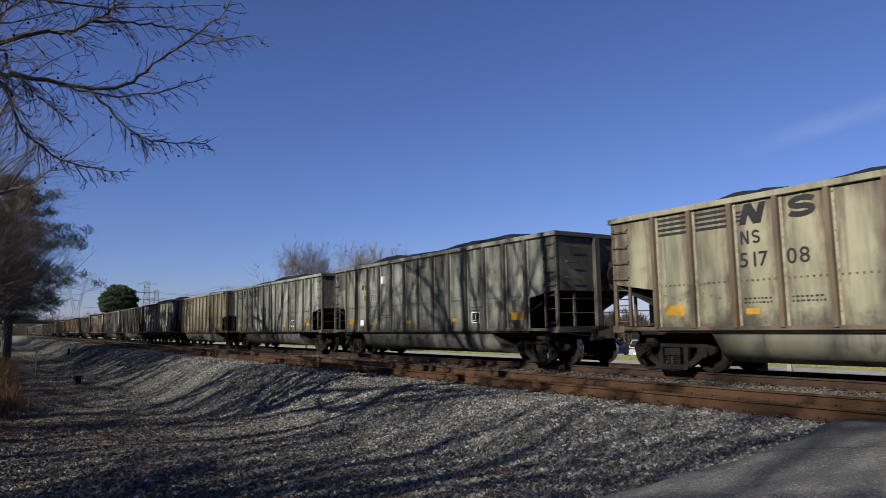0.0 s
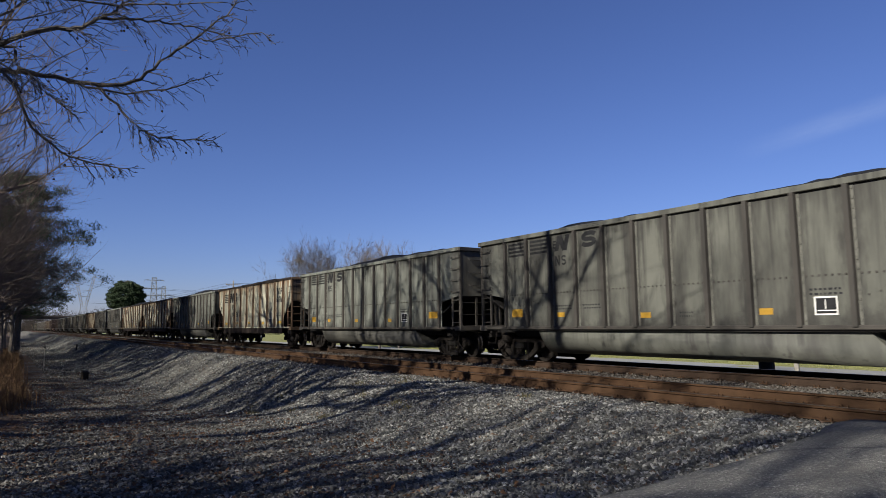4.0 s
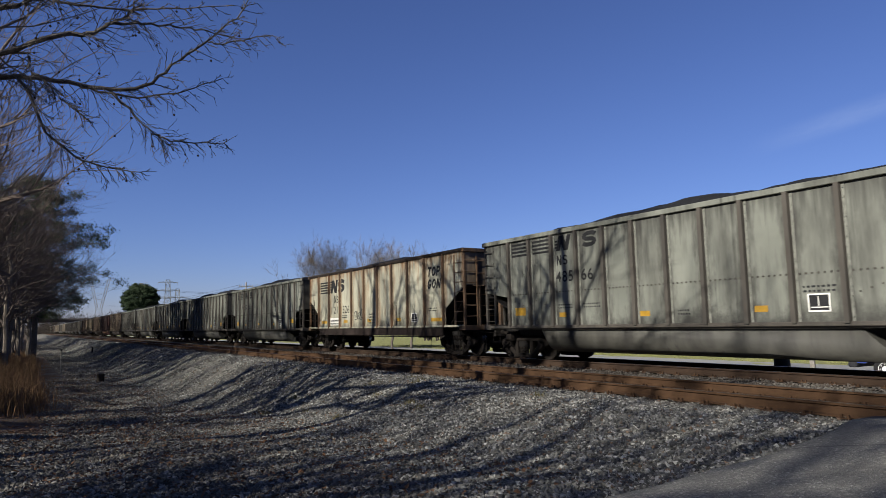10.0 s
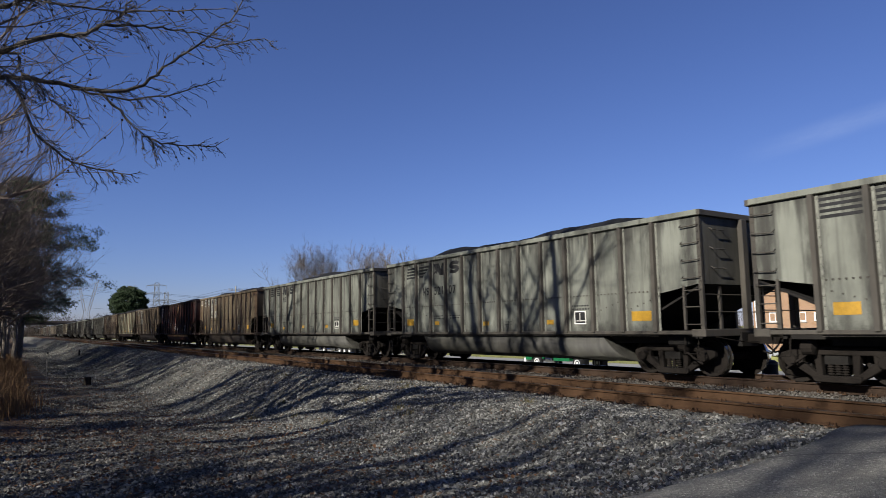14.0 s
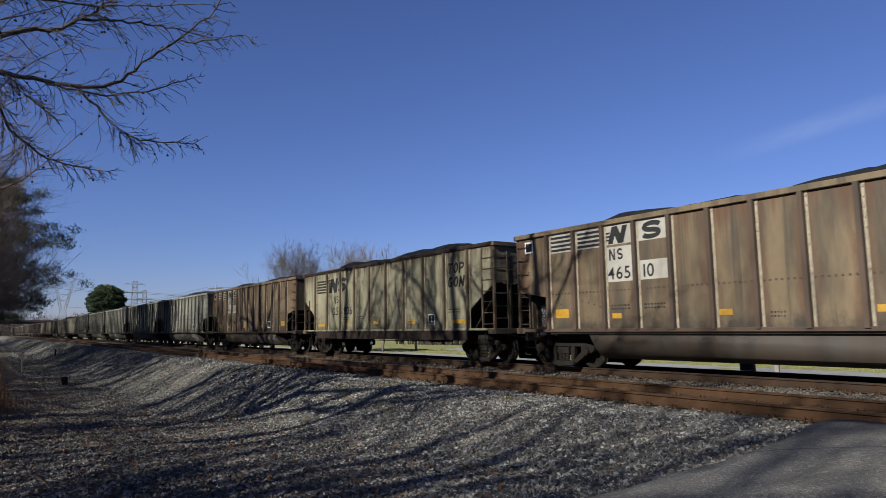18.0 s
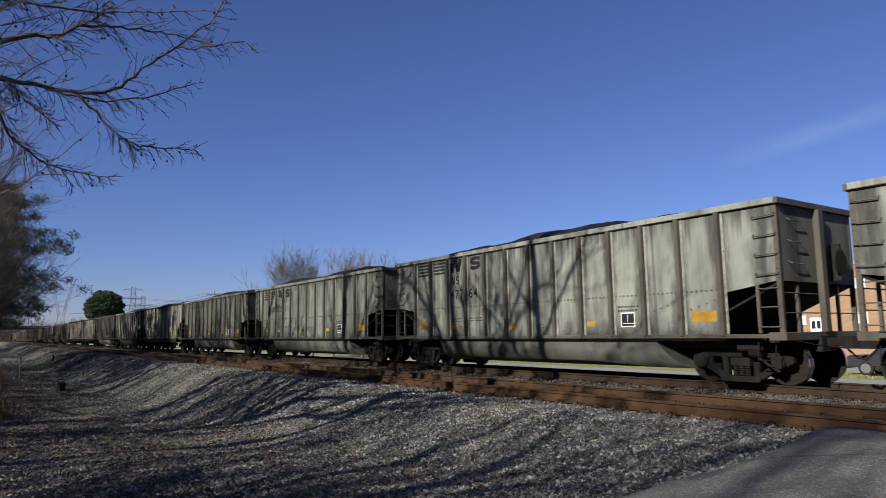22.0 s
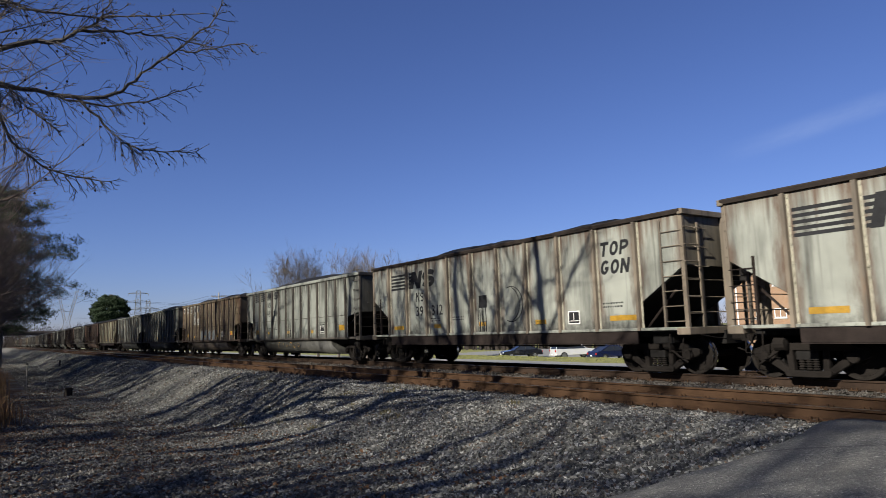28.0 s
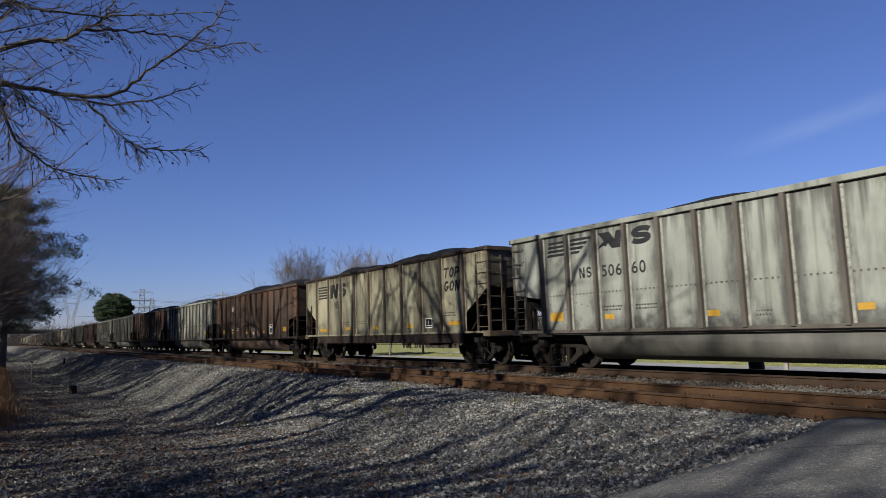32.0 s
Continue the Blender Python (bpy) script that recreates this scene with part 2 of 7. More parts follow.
def tube(bm, pts, r, seg=6):
    """A round rod through points; r a number or one a point."""
    rs = r if isinstance(r, (list, tuple)) else [r] * len(pts)
    pts = [Vector(p) for p in pts]
    rings = []
    for i, p in enumerate(pts):
        d = (pts[min(i + 1, len(pts) - 1)] - pts[max(i - 1, 0)]).normalized()
        u = d.orthogonal().normalized() if abs(d.z) > 0.95 else d.cross(Vector((0, 0, 1))).normalized()
        w = d.cross(u)
        rings.append([bm.verts.new(p + (u * math.cos(k * math.tau / seg) + w * math.sin(k * math.tau / seg)) * rs[i]) for k in range(seg)])
    for a, b in zip(rings, rings[1:]):
        for k in range(seg):
            bm.faces.new((a[k], a[(k + 1) % seg], b[(k + 1) % seg], b[k]))
    bm.faces.new(list(reversed(rings[0])))
    bm.faces.new(rings[-1])
    return bm


def lathe(bm, profile, axis="y", seg=24, c=(0, 0, 0)):
    """Turns (radius, along) round an axis."""
    rings = []
    for r, a in profile:
        ring = []
        for k in range(seg):
            ca, sa = math.cos(k * math.tau / seg) * r, math.sin(k * math.tau / seg) * r
            p = (ca, a, sa) if axis == "y" else ((ca, sa, a) if axis == "z" else (a, ca, sa))
            ring.append(bm.verts.new(Vector(p) + Vector(c)))
        rings.append(ring)
    for a, b in zip(rings, rings[1:]):
        for k in range(seg):
            bm.faces.new((a[k], a[(k + 1) % seg], b[(k + 1) % seg], b[k]))
    bm.faces.new(rings[0])
    bm.faces.new(list(reversed(rings[-1])))
    bmesh.ops.recalc_face_normals(bm, faces=bm.faces[:])
    return bm


GLYPHS, WORDS = {}, {}


def read_glyphs(chars):
    """Outlines of the built-in font's characters, at size 1, as (points, faces, width)."""
    for ch in chars:
        cu = bpy.data.curves.new("letter", "FONT")
        cu.body, cu.size, cu.offset = ch, 1.0, 0.012
        tmp = new("letter", cu)
        me = bpy.data.meshes.new_from_object(tmp.evaluated_get(bpy.context.evaluated_depsgraph_get()))
        GLYPHS[ch] = ([tuple(v.co) for v in me.vertices], [tuple(p.vertices) for p in me.polygons], max(v.co.x for v in me.vertices))
        bpy.data.objects.remove(tmp)
        bpy.data.curves.remove(cu)
        bpy.data.meshes.remove(me)


read_glyphs("0123456789CR")


def lettering(name, text, size, material, parent, m):
    """Painted characters, flat on the side, as one mesh."""
    key = (text, size, material.name)
    if key not in WORDS:
        V, F, x = [], [], 0.0
        for ch in text:
            if ch == " ":
                x += 0.45
                continue
            vs, fs, w = GLYPHS[ch]
            b = len(V)
            V += [((p[0] + x) * size, p[1] * size, 0) for p in vs]
            F += [tuple(b + i for i in f) for f in fs]
            x += w + 0.1
        me = bpy.data.meshes.new("lettering")
        me.from_pydata(V, [], F)
        me.materials.append(material)
        WORDS[key] = me
    return share(name, WORDS[key], parent, m)


def flat(bm, pts, y):
    """A flat painted patch on the side: (x, z) points at depth y, facing -y."""
    f = bm.faces.new([bm.verts.new((p[0], y, p[1])) for p in pts])
    f.normal_update()
    if f.normal.y > 0:
        f.normal_flip()
    return bm


# ---------------- ground ----------------
Y_TRAIN, Y_NEAR, GAUGE = 14.70, 10.30, 1.435


def smooth01(t):
    t = np.clip(t, 0, 1)
    return t * t * (3 - 2 * t)


def ground_z(x, y):
    """Height of the ground: track bed, ballast slope, ditch, bank, and the lower street beyond."""
    x, y = np.asarray(x, float), np.asarray(y, float)
    low = -0.46 - 0.95 * smooth01((-6 - x) / 20)
    bank = low + (-0.35 - low) * smooth01((1.5 - y) / 7.0)
    floor = np.where(y < 1.5, bank, low)
    floor = floor - 0.07 * smooth01((y - 1.5) / 1.5) * smooth01((-5 - x) / 3)
    slope = floor + (-0.212 - floor) * smooth01((y - 4.5) / 3.9)
    near = np.where(y > 4.5, slope, floor)
    near = near + 0.07 * smooth01((y - 6.4) / 1.2) * smooth01((8.8 - y) / 0.9) * smooth01((-5 - x) / 2)
    far = -0.212 - 0.35 * smooth01((y - 16.7) / 3.0) - 0.90 * smooth01((y - 19) / 8) - 1.1 * smooth01((y - 40) / 22)
    z = np.where(y < 8.6, near, np.where(y < 16.7, -0.212, far))
    und = 0.05 * np.sin(x * 0.9 + 1.3 * np.sin(y * 0.7)) * np.sin(y * 1.1 + 0.4 * x) + 0.03 * np.sin(x * 2.3 + y * 1.7)
    turn = 0.55 * np.clip(-8 - y, 0, 60)
    bed = 0.3 * smooth01((x - turn + 4.25) / 0.4) * (y < 9.0) * (x - turn < 12.0)      # the road's bed is dug out
    return z + und * np.where((y < 8.0) | (y > 18), 1, 0.15) - bed


def grid_mesh(name, xs, ys, zfun, material, smooth=True):
    X, Y = np.meshgrid(xs, ys, indexing="ij")
    Z = zfun(X, Y)
    verts = np.stack([X, Y, Z], -1).reshape(-1, 3)
    n, k = len(xs), len(ys)
    i, j = np.meshgrid(np.arange(n - 1), np.arange(k - 1), indexing="ij")
    a = (i * k + j).ravel()
    faces = np.stack([a, a + k, a + k + 1, a + 1], -1)
    me = bpy.data.meshes.new(name)
    me.from_pydata(verts.tolist(), [], faces.tolist())
    me.materials.append(material)
    if smooth:
        me.polygons.foreach_set("use_smooth", np.ones(len(me.polygons), bool))
    return new(name, me)


def ground_material():
    """Grey ballast near the tracks, dead leaves and soil in the ditch, winter grass across the line."""
    m, nt, b = mat("ground_surface")
    v = coords(nt)
    sep = nt.nodes.new("ShaderNodeSeparateXYZ")
    nt.links.new(v, sep.inputs[0])
    vor = nt.nodes.new("ShaderNodeTexVoronoi")
    vor.inputs["Scale"].default_value = 17
    nt.links.new(v, vor.inputs["Vector"])
    stone = ramp(nt, vor.outputs["Color"], [(0.0, (0.06, 0.057, 0.049)), (0.5, (0.115, 0.11, 0.094)), (1.0, (0.19, 0.18, 0.152))])
    soil = ramp(nt, noisy(nt, v, 5, 8, 0.75), [(0.3, (0.03, 0.021, 0.0145)), (0.5, (0.072, 0.047, 0.029)), (0.72, (0.135, 0.088, 0.052))])
    patch = noisy(nt, v, 0.55, 6, 0.7)
    stone = mixc(nt, ramp(nt, noisy(nt, v, 1.4, 8, 0.8), [(0.4, (0, 0, 0)), (0.7, (0.7, 0.7, 0.7))]), stone, (0.0518, 0.0444, 0.037))
    # soil takes over away from the ballast slope
    mr = nt.nodes.new("ShaderNodeMapRange")
    mr.inputs["From Min"].default_value, mr.inputs["From Max"].default_value = 5.6, 0.6
    mr.inputs["To Min"].default_value, mr.inputs["To Max"].default_value = -0.35, 0.10
    nt.links.new(sep.outputs["Y"], mr.inputs["Value"])
    ad = nt.nodes.new("ShaderNodeMath")
    nt.links.new(patch, ad.inputs[0])
    nt.links.new(mr.outputs[0], ad.inputs[1])
    mx = nt.nodes.new("ShaderNodeMapRange")
    mx.inputs["From Min"].default_value, mx.inputs["From Max"].default_value = -26.0, -60.0
    mx.inputs["To Min"].default_value, mx.inputs["To Max"].default_value = 0.0, 0.08
    nt.links.new(sep.outputs["X"], mx.inputs["Value"])
    ad2 = nt.nodes.new("ShaderNodeMath")
    nt.links.new(ad.outputs[0], ad2.inputs[0])
    nt.links.new(mx.outputs[0], ad2.inputs[1])
    c = mixc(nt, ramp(nt, ad2.outputs[0], [(0.46, (0, 0, 0)), (0.6, (1, 1, 1))]), stone, soil)
    grass = ramp(nt, noisy(nt, v, 2.2, 7, 0.75), [(0.3, (0.0888, 0.0962, 0.0333)), (0.55, (0.1776, 0.1776, 0.0666)), (0.75, (0.2516, 0.2294, 0.111))])
    gt = nt.nodes.new("ShaderNodeMath")
    gt.operation = "GREATER_THAN"
    gt.inputs[1].default_value = 19.0
    nt.links.new(sep.outputs["Y"], gt.inputs[0])
    c = mixc(nt, gt.outputs[0], c, grass)
    nt.links.new(c, b.inputs["Base Color"])
    b.inputs["Roughness"].default_value = 0.95
    b.inputs["Specular IOR Level"].default_value = 0.15
    bump(nt, b, vor.outputs["Distance"], 0.9, 0.03)
    return m


M_GROUND = ground_material()
gx = np.concatenate([[-2600, -1500, -900], np.arange(-600, -80, 12.0), np.arange(-80, -30, 1.2), np.arange(-30, 8, 0.25), np.arange(8, 60, 4.0), [120, 300, 900, 2600]])
gy = np.concatenate([[-2600, -900, -300, -120], np.arange(-60, -6, 3.0), np.arange(-6, 20, 0.25), np.arange(20, 70, 1.5), [80, 100, 140, 200, 300, 600, 1200, 2600]])
ground = grid_mesh("ground", gx, gy, ground_z, M_GROUND)
tagged(ground, "grey ballast slope, leaf-strewn ditch and winter grass", "ground", kind="structure")

# asphalt road that climbs to the crossing
def asphalt_material():
    """Worn asphalt: pale aggregate in dark binder, stains, hair cracks."""
    m, nt, b = mat("worn_asphalt")
    v = coords(nt)
    vor = nt.nodes.new("ShaderNodeTexVoronoi")
    vor.inputs["Scale"].default_value = 62
    nt.links.new(v, vor.inputs["Vector"])
    c = ramp(nt, vor.outputs["Color"], [(0.0, (0.042, 0.04, 0.035)), (0.55, (0.1, 0.096, 0.084)), (0.82, (0.165, 0.158, 0.138)), (1.0, (0.37, 0.355, 0.31))])
    c = mixc(nt, ramp(nt, noisy(nt, v, 1.3, 7, 0.7), [(0.42, (0, 0, 0)), (0.72, (0.65, 0.65, 0.65))]), c, (0.045, 0.042, 0.037))
    c = mixc(nt, ramp(nt, noisy(nt, v, 7.0, 6, 0.75), [(0.5, (0, 0, 0)), (0.75, (0.45, 0.45, 0.45))]), c, (0.13, 0.122, 0.105))
    # one slanting joint with a wavering edge
    sep = nt.nodes.new("ShaderNodeSeparateXYZ")
    nt.links.new(v, sep.inputs[0])

    def calc(op, p, q):
        n = nt.nodes.new("ShaderNodeMath")
        n.operation = op
        for k, x in enumerate((p, q)):
            if isinstance(x, (int, float)):
                n.inputs[k].default_value = x
            else:
                nt.links.new(x, n.inputs[k])
        return n.outputs[0]
    off = calc("SUBTRACT", calc("SUBTRACT", sep.outputs["Y"], calc("MULTIPLY", sep.outputs["X"], 1.17)), 11.74)
    off = calc("ABSOLUTE", calc("ADD", off, calc("MULTIPLY", noisy(nt, v, 4, 4), 0.06)), 0)
    c = mixc(nt, ramp(nt, off, [(0.0, (0.85, 0.85, 0.85)), (0.045, (0, 0, 0))]), c, (0.012, 0.011, 0.01))
    nt.links.new(c, b.inputs["Base Color"])
    b.inputs["Roughness"].default_value = 0.9
    bump(nt, b, vor.outputs["Distance"], 0.9, 0.01)
    return m


M_ASPHALT = asphalt_material()


def road_z(y):
    return -0.40 + 0.30 * smooth01((np.asarray(y, float) - 2.0) / 7.2)


def road_edge(y):
    return -4.34 + 0.55 * np.clip(-8 - np.asarray(y, float), 0, 60) + 0.17 * smooth01((y - 4.0) / 2.6) - 0.36 * smooth01((y - 7.1) / 2.2) + 0.025 * np.sin(y * 4.1) + 0.012 * np.sin(y * 13.0)


def build_road():
    bm = bmesh.new()
    rows = []
    for y in np.linspace(-40, 9.42, 110):
        e = float(road_edge(y))
        r = []
        turn = 0.55 * max(0.0, -8 - y)
        for k, x in enumerate([e - 0.05, e, e + 0.25, turn, turn + 5.0, turn + 12.0]):
            z = float(road_z(y)) + (0.0 if k > 1 else (-0.02 if k == 1 else -0.35))
            r.append(bm.verts.new((x, y, z)))
        rows.append(r)
    for a, b in zip(rows, rows[1:]):
        for k in range(5):
            bm.faces.new((a[k], a[k + 1], b[k + 1], b[k]))
    end = [bm.verts.new((v.co.x, v.co.y + 0.02, v.co.z - 0.4)) for v in rows[-1]]
    for k in range(5):
        bm.faces.new((rows[-1][k], rows[-1][k + 1], end[k + 1], end[k]))
    return tagged(link_mesh("road", bm, M_ASPHALT, smooth=True), "worn grey asphalt road climbing to the railway crossing", "road", kind="structure")


road = build_road()

# ---------------- tracks ----------------
RAIL_PROFILE = [(-0.075, -0.186), (0.075, -0.186), (0.075, -0.172), (0.012, -0.152), (0.009, -0.045), (0.036, -0.032), (0.036, -0.004), (0.028, 0.0), (-0.028, 0.0), (-0.036, -0.004), (-0.036, -0.032), (-0.009, -0.045), (-0.012, -0.152), (-0.075, -0.172)]


def build_track(yc, label, steel):
    track = tagged(new("railway_track"), label, "railway track", kind="structure")
    track.location = (0, yc, 0)
    for s in (-1, 1):
        c = s * (GAUGE / 2 + 0.036)
        bm = bmesh.new()
        extrude_poly(bm, [(c + p, z) for p, z in RAIL_PROFILE], "x", -900, 60)
        part("rail", bm, steel, track, "rust-brown steel rail")
        bm = bmesh.new()
        box(bm, -900, 60, c - 0.026, c + 0.026, -0.003, 0.0025)
        part("rail_head", bm, M_RAILTOP, track, "dull running surface of the rail")
    return track


track_near = build_track(Y_NEAR, "unused rusty railway track on grey ballast", M_RAIL)
track_train = build_track(Y_TRAIN, "railway track carrying the coal train", M_RAIL_DARK)


# ---------------- the coal train ----------------
PITCH, HALF, BODY_Y, Z_SILL, Z_TOP = 16.18, 7.4625, 1.56, 1.05, 3.85
WHEEL_R = 0.457
BOGIE_X = 6.17


def side_frame_bm():
    """Cast truck side frame: journal arms, top chord, columns round the springs, spring seat."""
    bm = bmesh.new()
    y0, y1 = -0.07, 0.07
    extrude_poly(bm, [(-1.16, 0.60), (-0.70, 0.74), (0.70, 0.74), (1.16, 0.60), (1.16, 0.47), (1.02, 0.40), (0.70, 0.58), (-0.70, 0.58), (-1.02, 0.40), (-1.16, 0.47)], "y", y0, y1)
    for s in (-1, 1):
        extrude_poly(bm, [(s * 0.72, 0.47), (s * 0.90, 0.38), (s * 0.45, 0.10), (s * 0.30, 0.14)], "y", y0, y1)
        extrude_poly(bm, [(s * 0.28, 0.12), (s * 0.40, 0.12), (s * 0.44, 0.60), (s * 0.30, 0.60)], "y", y0, y1)
        extrude_poly(bm, [(s * 0.66, 0.62), (s * 0.74, 0.62), (s * 0.80, 0.36), (s * 0.68, 0.40)], "y", y0 + 0.01, y1 - 0.01)
    extrude_poly(bm, [(-0.46, 0.10), (-0.40, 0.05), (0.40, 0.05), (0.46, 0.10), (0.46, 0.18), (-0.46, 0.18)], "y", y0 - 0.05, y1 + 0.05)
    for s in (-1, 1):
        lathe(bm, [(0.02, -0.17), (0.10, -0.165), (0.12, -0.14), (0.12, 0.0)], "y", 14, (s * 0.889, 0, WHEEL_R))
    bmesh.ops.bevel(bm, geom=[e for e in bm.edges if len(e.link_faces) == 2 and e.calc_face_angle() > 0.7 and e.calc_length() > 0.12], offset=0.014, segments=1, affect="EDGES")
    return bm


def spring_bm():
    bm = bmesh.new()
    for dx in (-0.14, 0.0, 0.14):
        prof = []
        for i in range(6):
            z = 0.19 + i * 0.048
            prof += [(0.046, z), (0.064, z + 0.012), (0.064, z + 0.026), (0.046, z + 0.038)]
        lathe(bm, prof, "z", 10, (dx, -0.02, 0))
    return bm


def wheel_set_bm():
    bm = bmesh.new()
    lathe(bm, [(0.08, -1.05), (0.08, 1.05)], "y", 10)
    for s in (-1, 1):
        a = s * 0.7175
        prof = [(0.08, a + s * 0.09), (0.14, a + s * 0.09), (0.15, a + s * 0.05), (0.36, a + s * 0.03), (0.385, a + s * 0.10), (WHEEL_R - 0.006, a + s * 0.10), (WHEEL_R, a + s * 0.0), (WHEEL_R + 0.026, a - s * 0.012), (WHEEL_R + 0.026, a - s * 0.035), (0.39, a - s * 0.04), (0.36, a), (0.15, a - s * 0.03), (0.08, a - s * 0.03)]
        lathe(bm, prof, "y", 28)
        for k in range(3):      # cast marks on the plate, so that the turning shows
            ang = k * math.tau / 3
            c = Vector((math.cos(ang) * 0.25, a + s * 0.05, math.sin(ang) * 0.25))
            box(bm, c.x - 0.03, c.x + 0.03, c.y - 0.012, c.y + 0.012, c.z - 0.03, c.z + 0.03)
    return bm


def bolster_bm():
    bm = bmesh.new()
    extrude_poly(bm, [(-1.08, 0.40), (1.08, 0.40), (1.08, 0.56), (0.5, 0.70), (-0.5, 0.70), (-1.08, 0.56)], "x", -0.22, 0.22)
    box(bm, -0.75, -0.55, -0.95, 0.95, 0.30, 0.42)
    box(bm, 0.55, 0.75, -0.95, 0.95, 0.30, 0.42)
    return bm


def coupler_bm():
    bm = bmesh.new()
    box(bm, -0.1, 0.32, -0.09, 0.09, 0.80, 0.98, 0.02)
    extrude_poly(bm, [(0.30, -0.14), (0.52, -0.16), (0.60, -0.05), (0.52, 0.02), (0.60, 0.10), (0.54, 0.18), (0.36, 0.17), (0.30, 0.1)], "z", 0.76, 1.02)
    tube(bm, [(0.1, 0.35, 0.9), (0.2, 0.36, 0.72), (0.38, 0.34, 0.55), (0.55, 0.33, 0.60)], 0.022, 6)
    tube(bm, [(0.05, -1.35, 0.93), (0.10, -0.9, 0.86), (0.14, -0.3, 0.80), (0.3, -0.08, 0.78)], 0.014, 5)
    return bm


def coal_bm(seed, tall):
    """The heaped load: steep ends, two gentle humps, lumpy."""
    rnd = random.Random(seed)
    bm = bmesh.new()
    nx, ny = 60, 12
    ph = [rnd.uniform(0, 6.28) for _ in range(4)]
    h0, skew = tall * rnd.uniform(0.85, 1.15), rnd.uniform(-0.5, 0.5)
    vs = []
    for i in range(nx + 1):
        x = -HALF + 0.12 + (2 * HALF - 0.24) * i / nx
        row = []
        for j in range(ny + 1):
            y = -1.48 + 2.96 * j / ny
            e = max(0.0, min(1.0, (HALF - 0.7 - abs(x - skew)) / 2.3))
            w = max(0.0, 1 - (abs(y) / 1.52) ** 2.2)
            z = Z_TOP - 0.22 + h0 * e ** 0.8 * w * (0.92 + 0.10 * math.sin(x * 0.9 + ph[0]) + 0.05 * math.sin(x * 2.3 + ph[1]))
            z += 0.05 * noise.noise(Vector((x * 2.5 + seed * 7, y * 2.5, ph[2]))) + 0.02 * noise.noise(Vector((x * 8, y * 8 + seed, ph[3])))
            row.append(bm.verts.new((x, y, z)))
        vs.append(row)
    for i in range(nx):
        for j in range(ny):
            bm.faces.new((vs[i][j], vs[i + 1][j], vs[i + 1][j + 1], vs[i][j + 1]))
    rim = [(vs[0], 0), (vs[-1], 0)]
    return bm


def rib_bm(z0, z1, w, d):
    """Hat-section side post with a flange and its row of rivets; stands out towards -y."""
    bm = bmesh.new()
    extrude_poly(bm, [(-w * 0.5, 0.0), (-w * 0.36, -d), (w * 0.36, -d), (w * 0.5, 0.0)], "z", z0, z1)
    box(bm, w * 0.5 + 0.004, w * 0.5 + 0.062, -0.009, 0.0, z0, z1)
    n = int((z1 - z0) / 0.19)
    for i in range(n):
        z = z0 + 0.1 + i * 0.19
        box(bm, w * 0.5 + 0.016, w * 0.5 + 0.050, -0.028, -0.008, z, z + 0.036)
    return bm


def rung_bm(x0, x1, z, y, out):
    """One grab iron: a bent rod standing off the side."""
    bm = bmesh.new()
    tube(bm, [(x0, y, z + 0.05), (x0, y - out, z), (x1, y - out, z), (x1, y, z + 0.02)], 0.012, 5)
    return bm


BOGIE_MESH = {}


def bogie(parent, x, plain=False):
    """Two-axle truck under a car end."""
    if not BOGIE_MESH:
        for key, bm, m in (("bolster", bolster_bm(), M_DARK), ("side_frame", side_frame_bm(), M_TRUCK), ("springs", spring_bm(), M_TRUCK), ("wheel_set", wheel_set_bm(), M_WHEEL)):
            tmp = link_mesh(key, bm, m)
            if key == "wheel_set":      # bright worn running band
                tmp.data.materials.append(M_TREAD)
                for f in tmp.data.polygons:
                    if math.hypot(f.center.x, f.center.z) > 0.443 and abs(f.normal.y) < 0.6:
                        f.material_index = 1
            BOGIE_MESH[key] = tmp.data
            bpy.data.objects.remove(tmp)
    t = share("truck", BOGIE_MESH["bolster"], parent, pose(x, 0, 0), "grimy cast-steel two-axle truck")
    for s, turn in ((-1, 0), (1, 180)):
        share("side_frame", BOGIE_MESH["side_frame"], t, pose(0, s * 1.0, 0, 0, 0, turn))
        if plain:
            continue
        share("spring_nest", BOGIE_MESH["springs"], t, pose(0, s * 1.0, 0, 0, 0, turn))
    for s in (-1, 1):
        w = share("wheel_set", BOGIE_MESH["wheel_set"], t, pose(s * 0.889, 0, WHEEL_R), "steel wheels on an axle")
    return t


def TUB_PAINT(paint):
    """The tub has a darker base colour than the sides, and more grime."""
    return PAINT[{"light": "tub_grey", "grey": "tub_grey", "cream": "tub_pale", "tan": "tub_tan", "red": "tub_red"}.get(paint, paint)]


SIDE_PAINT = {}


def side_paint(kind, paint, x0, pitch):
    """Paint of the side sheets, stained along the posts, the rim and the sill."""
    if (kind, paint) not in SIDE_PAINT:
        base = PAINT[paint].name
        SIDE_PAINT[kind, paint] = car_paint(f"{base}_{kind}_side", *PAINT_SPEC[base], posts=(x0, pitch))
    return SIDE_PAINT[kind, paint]


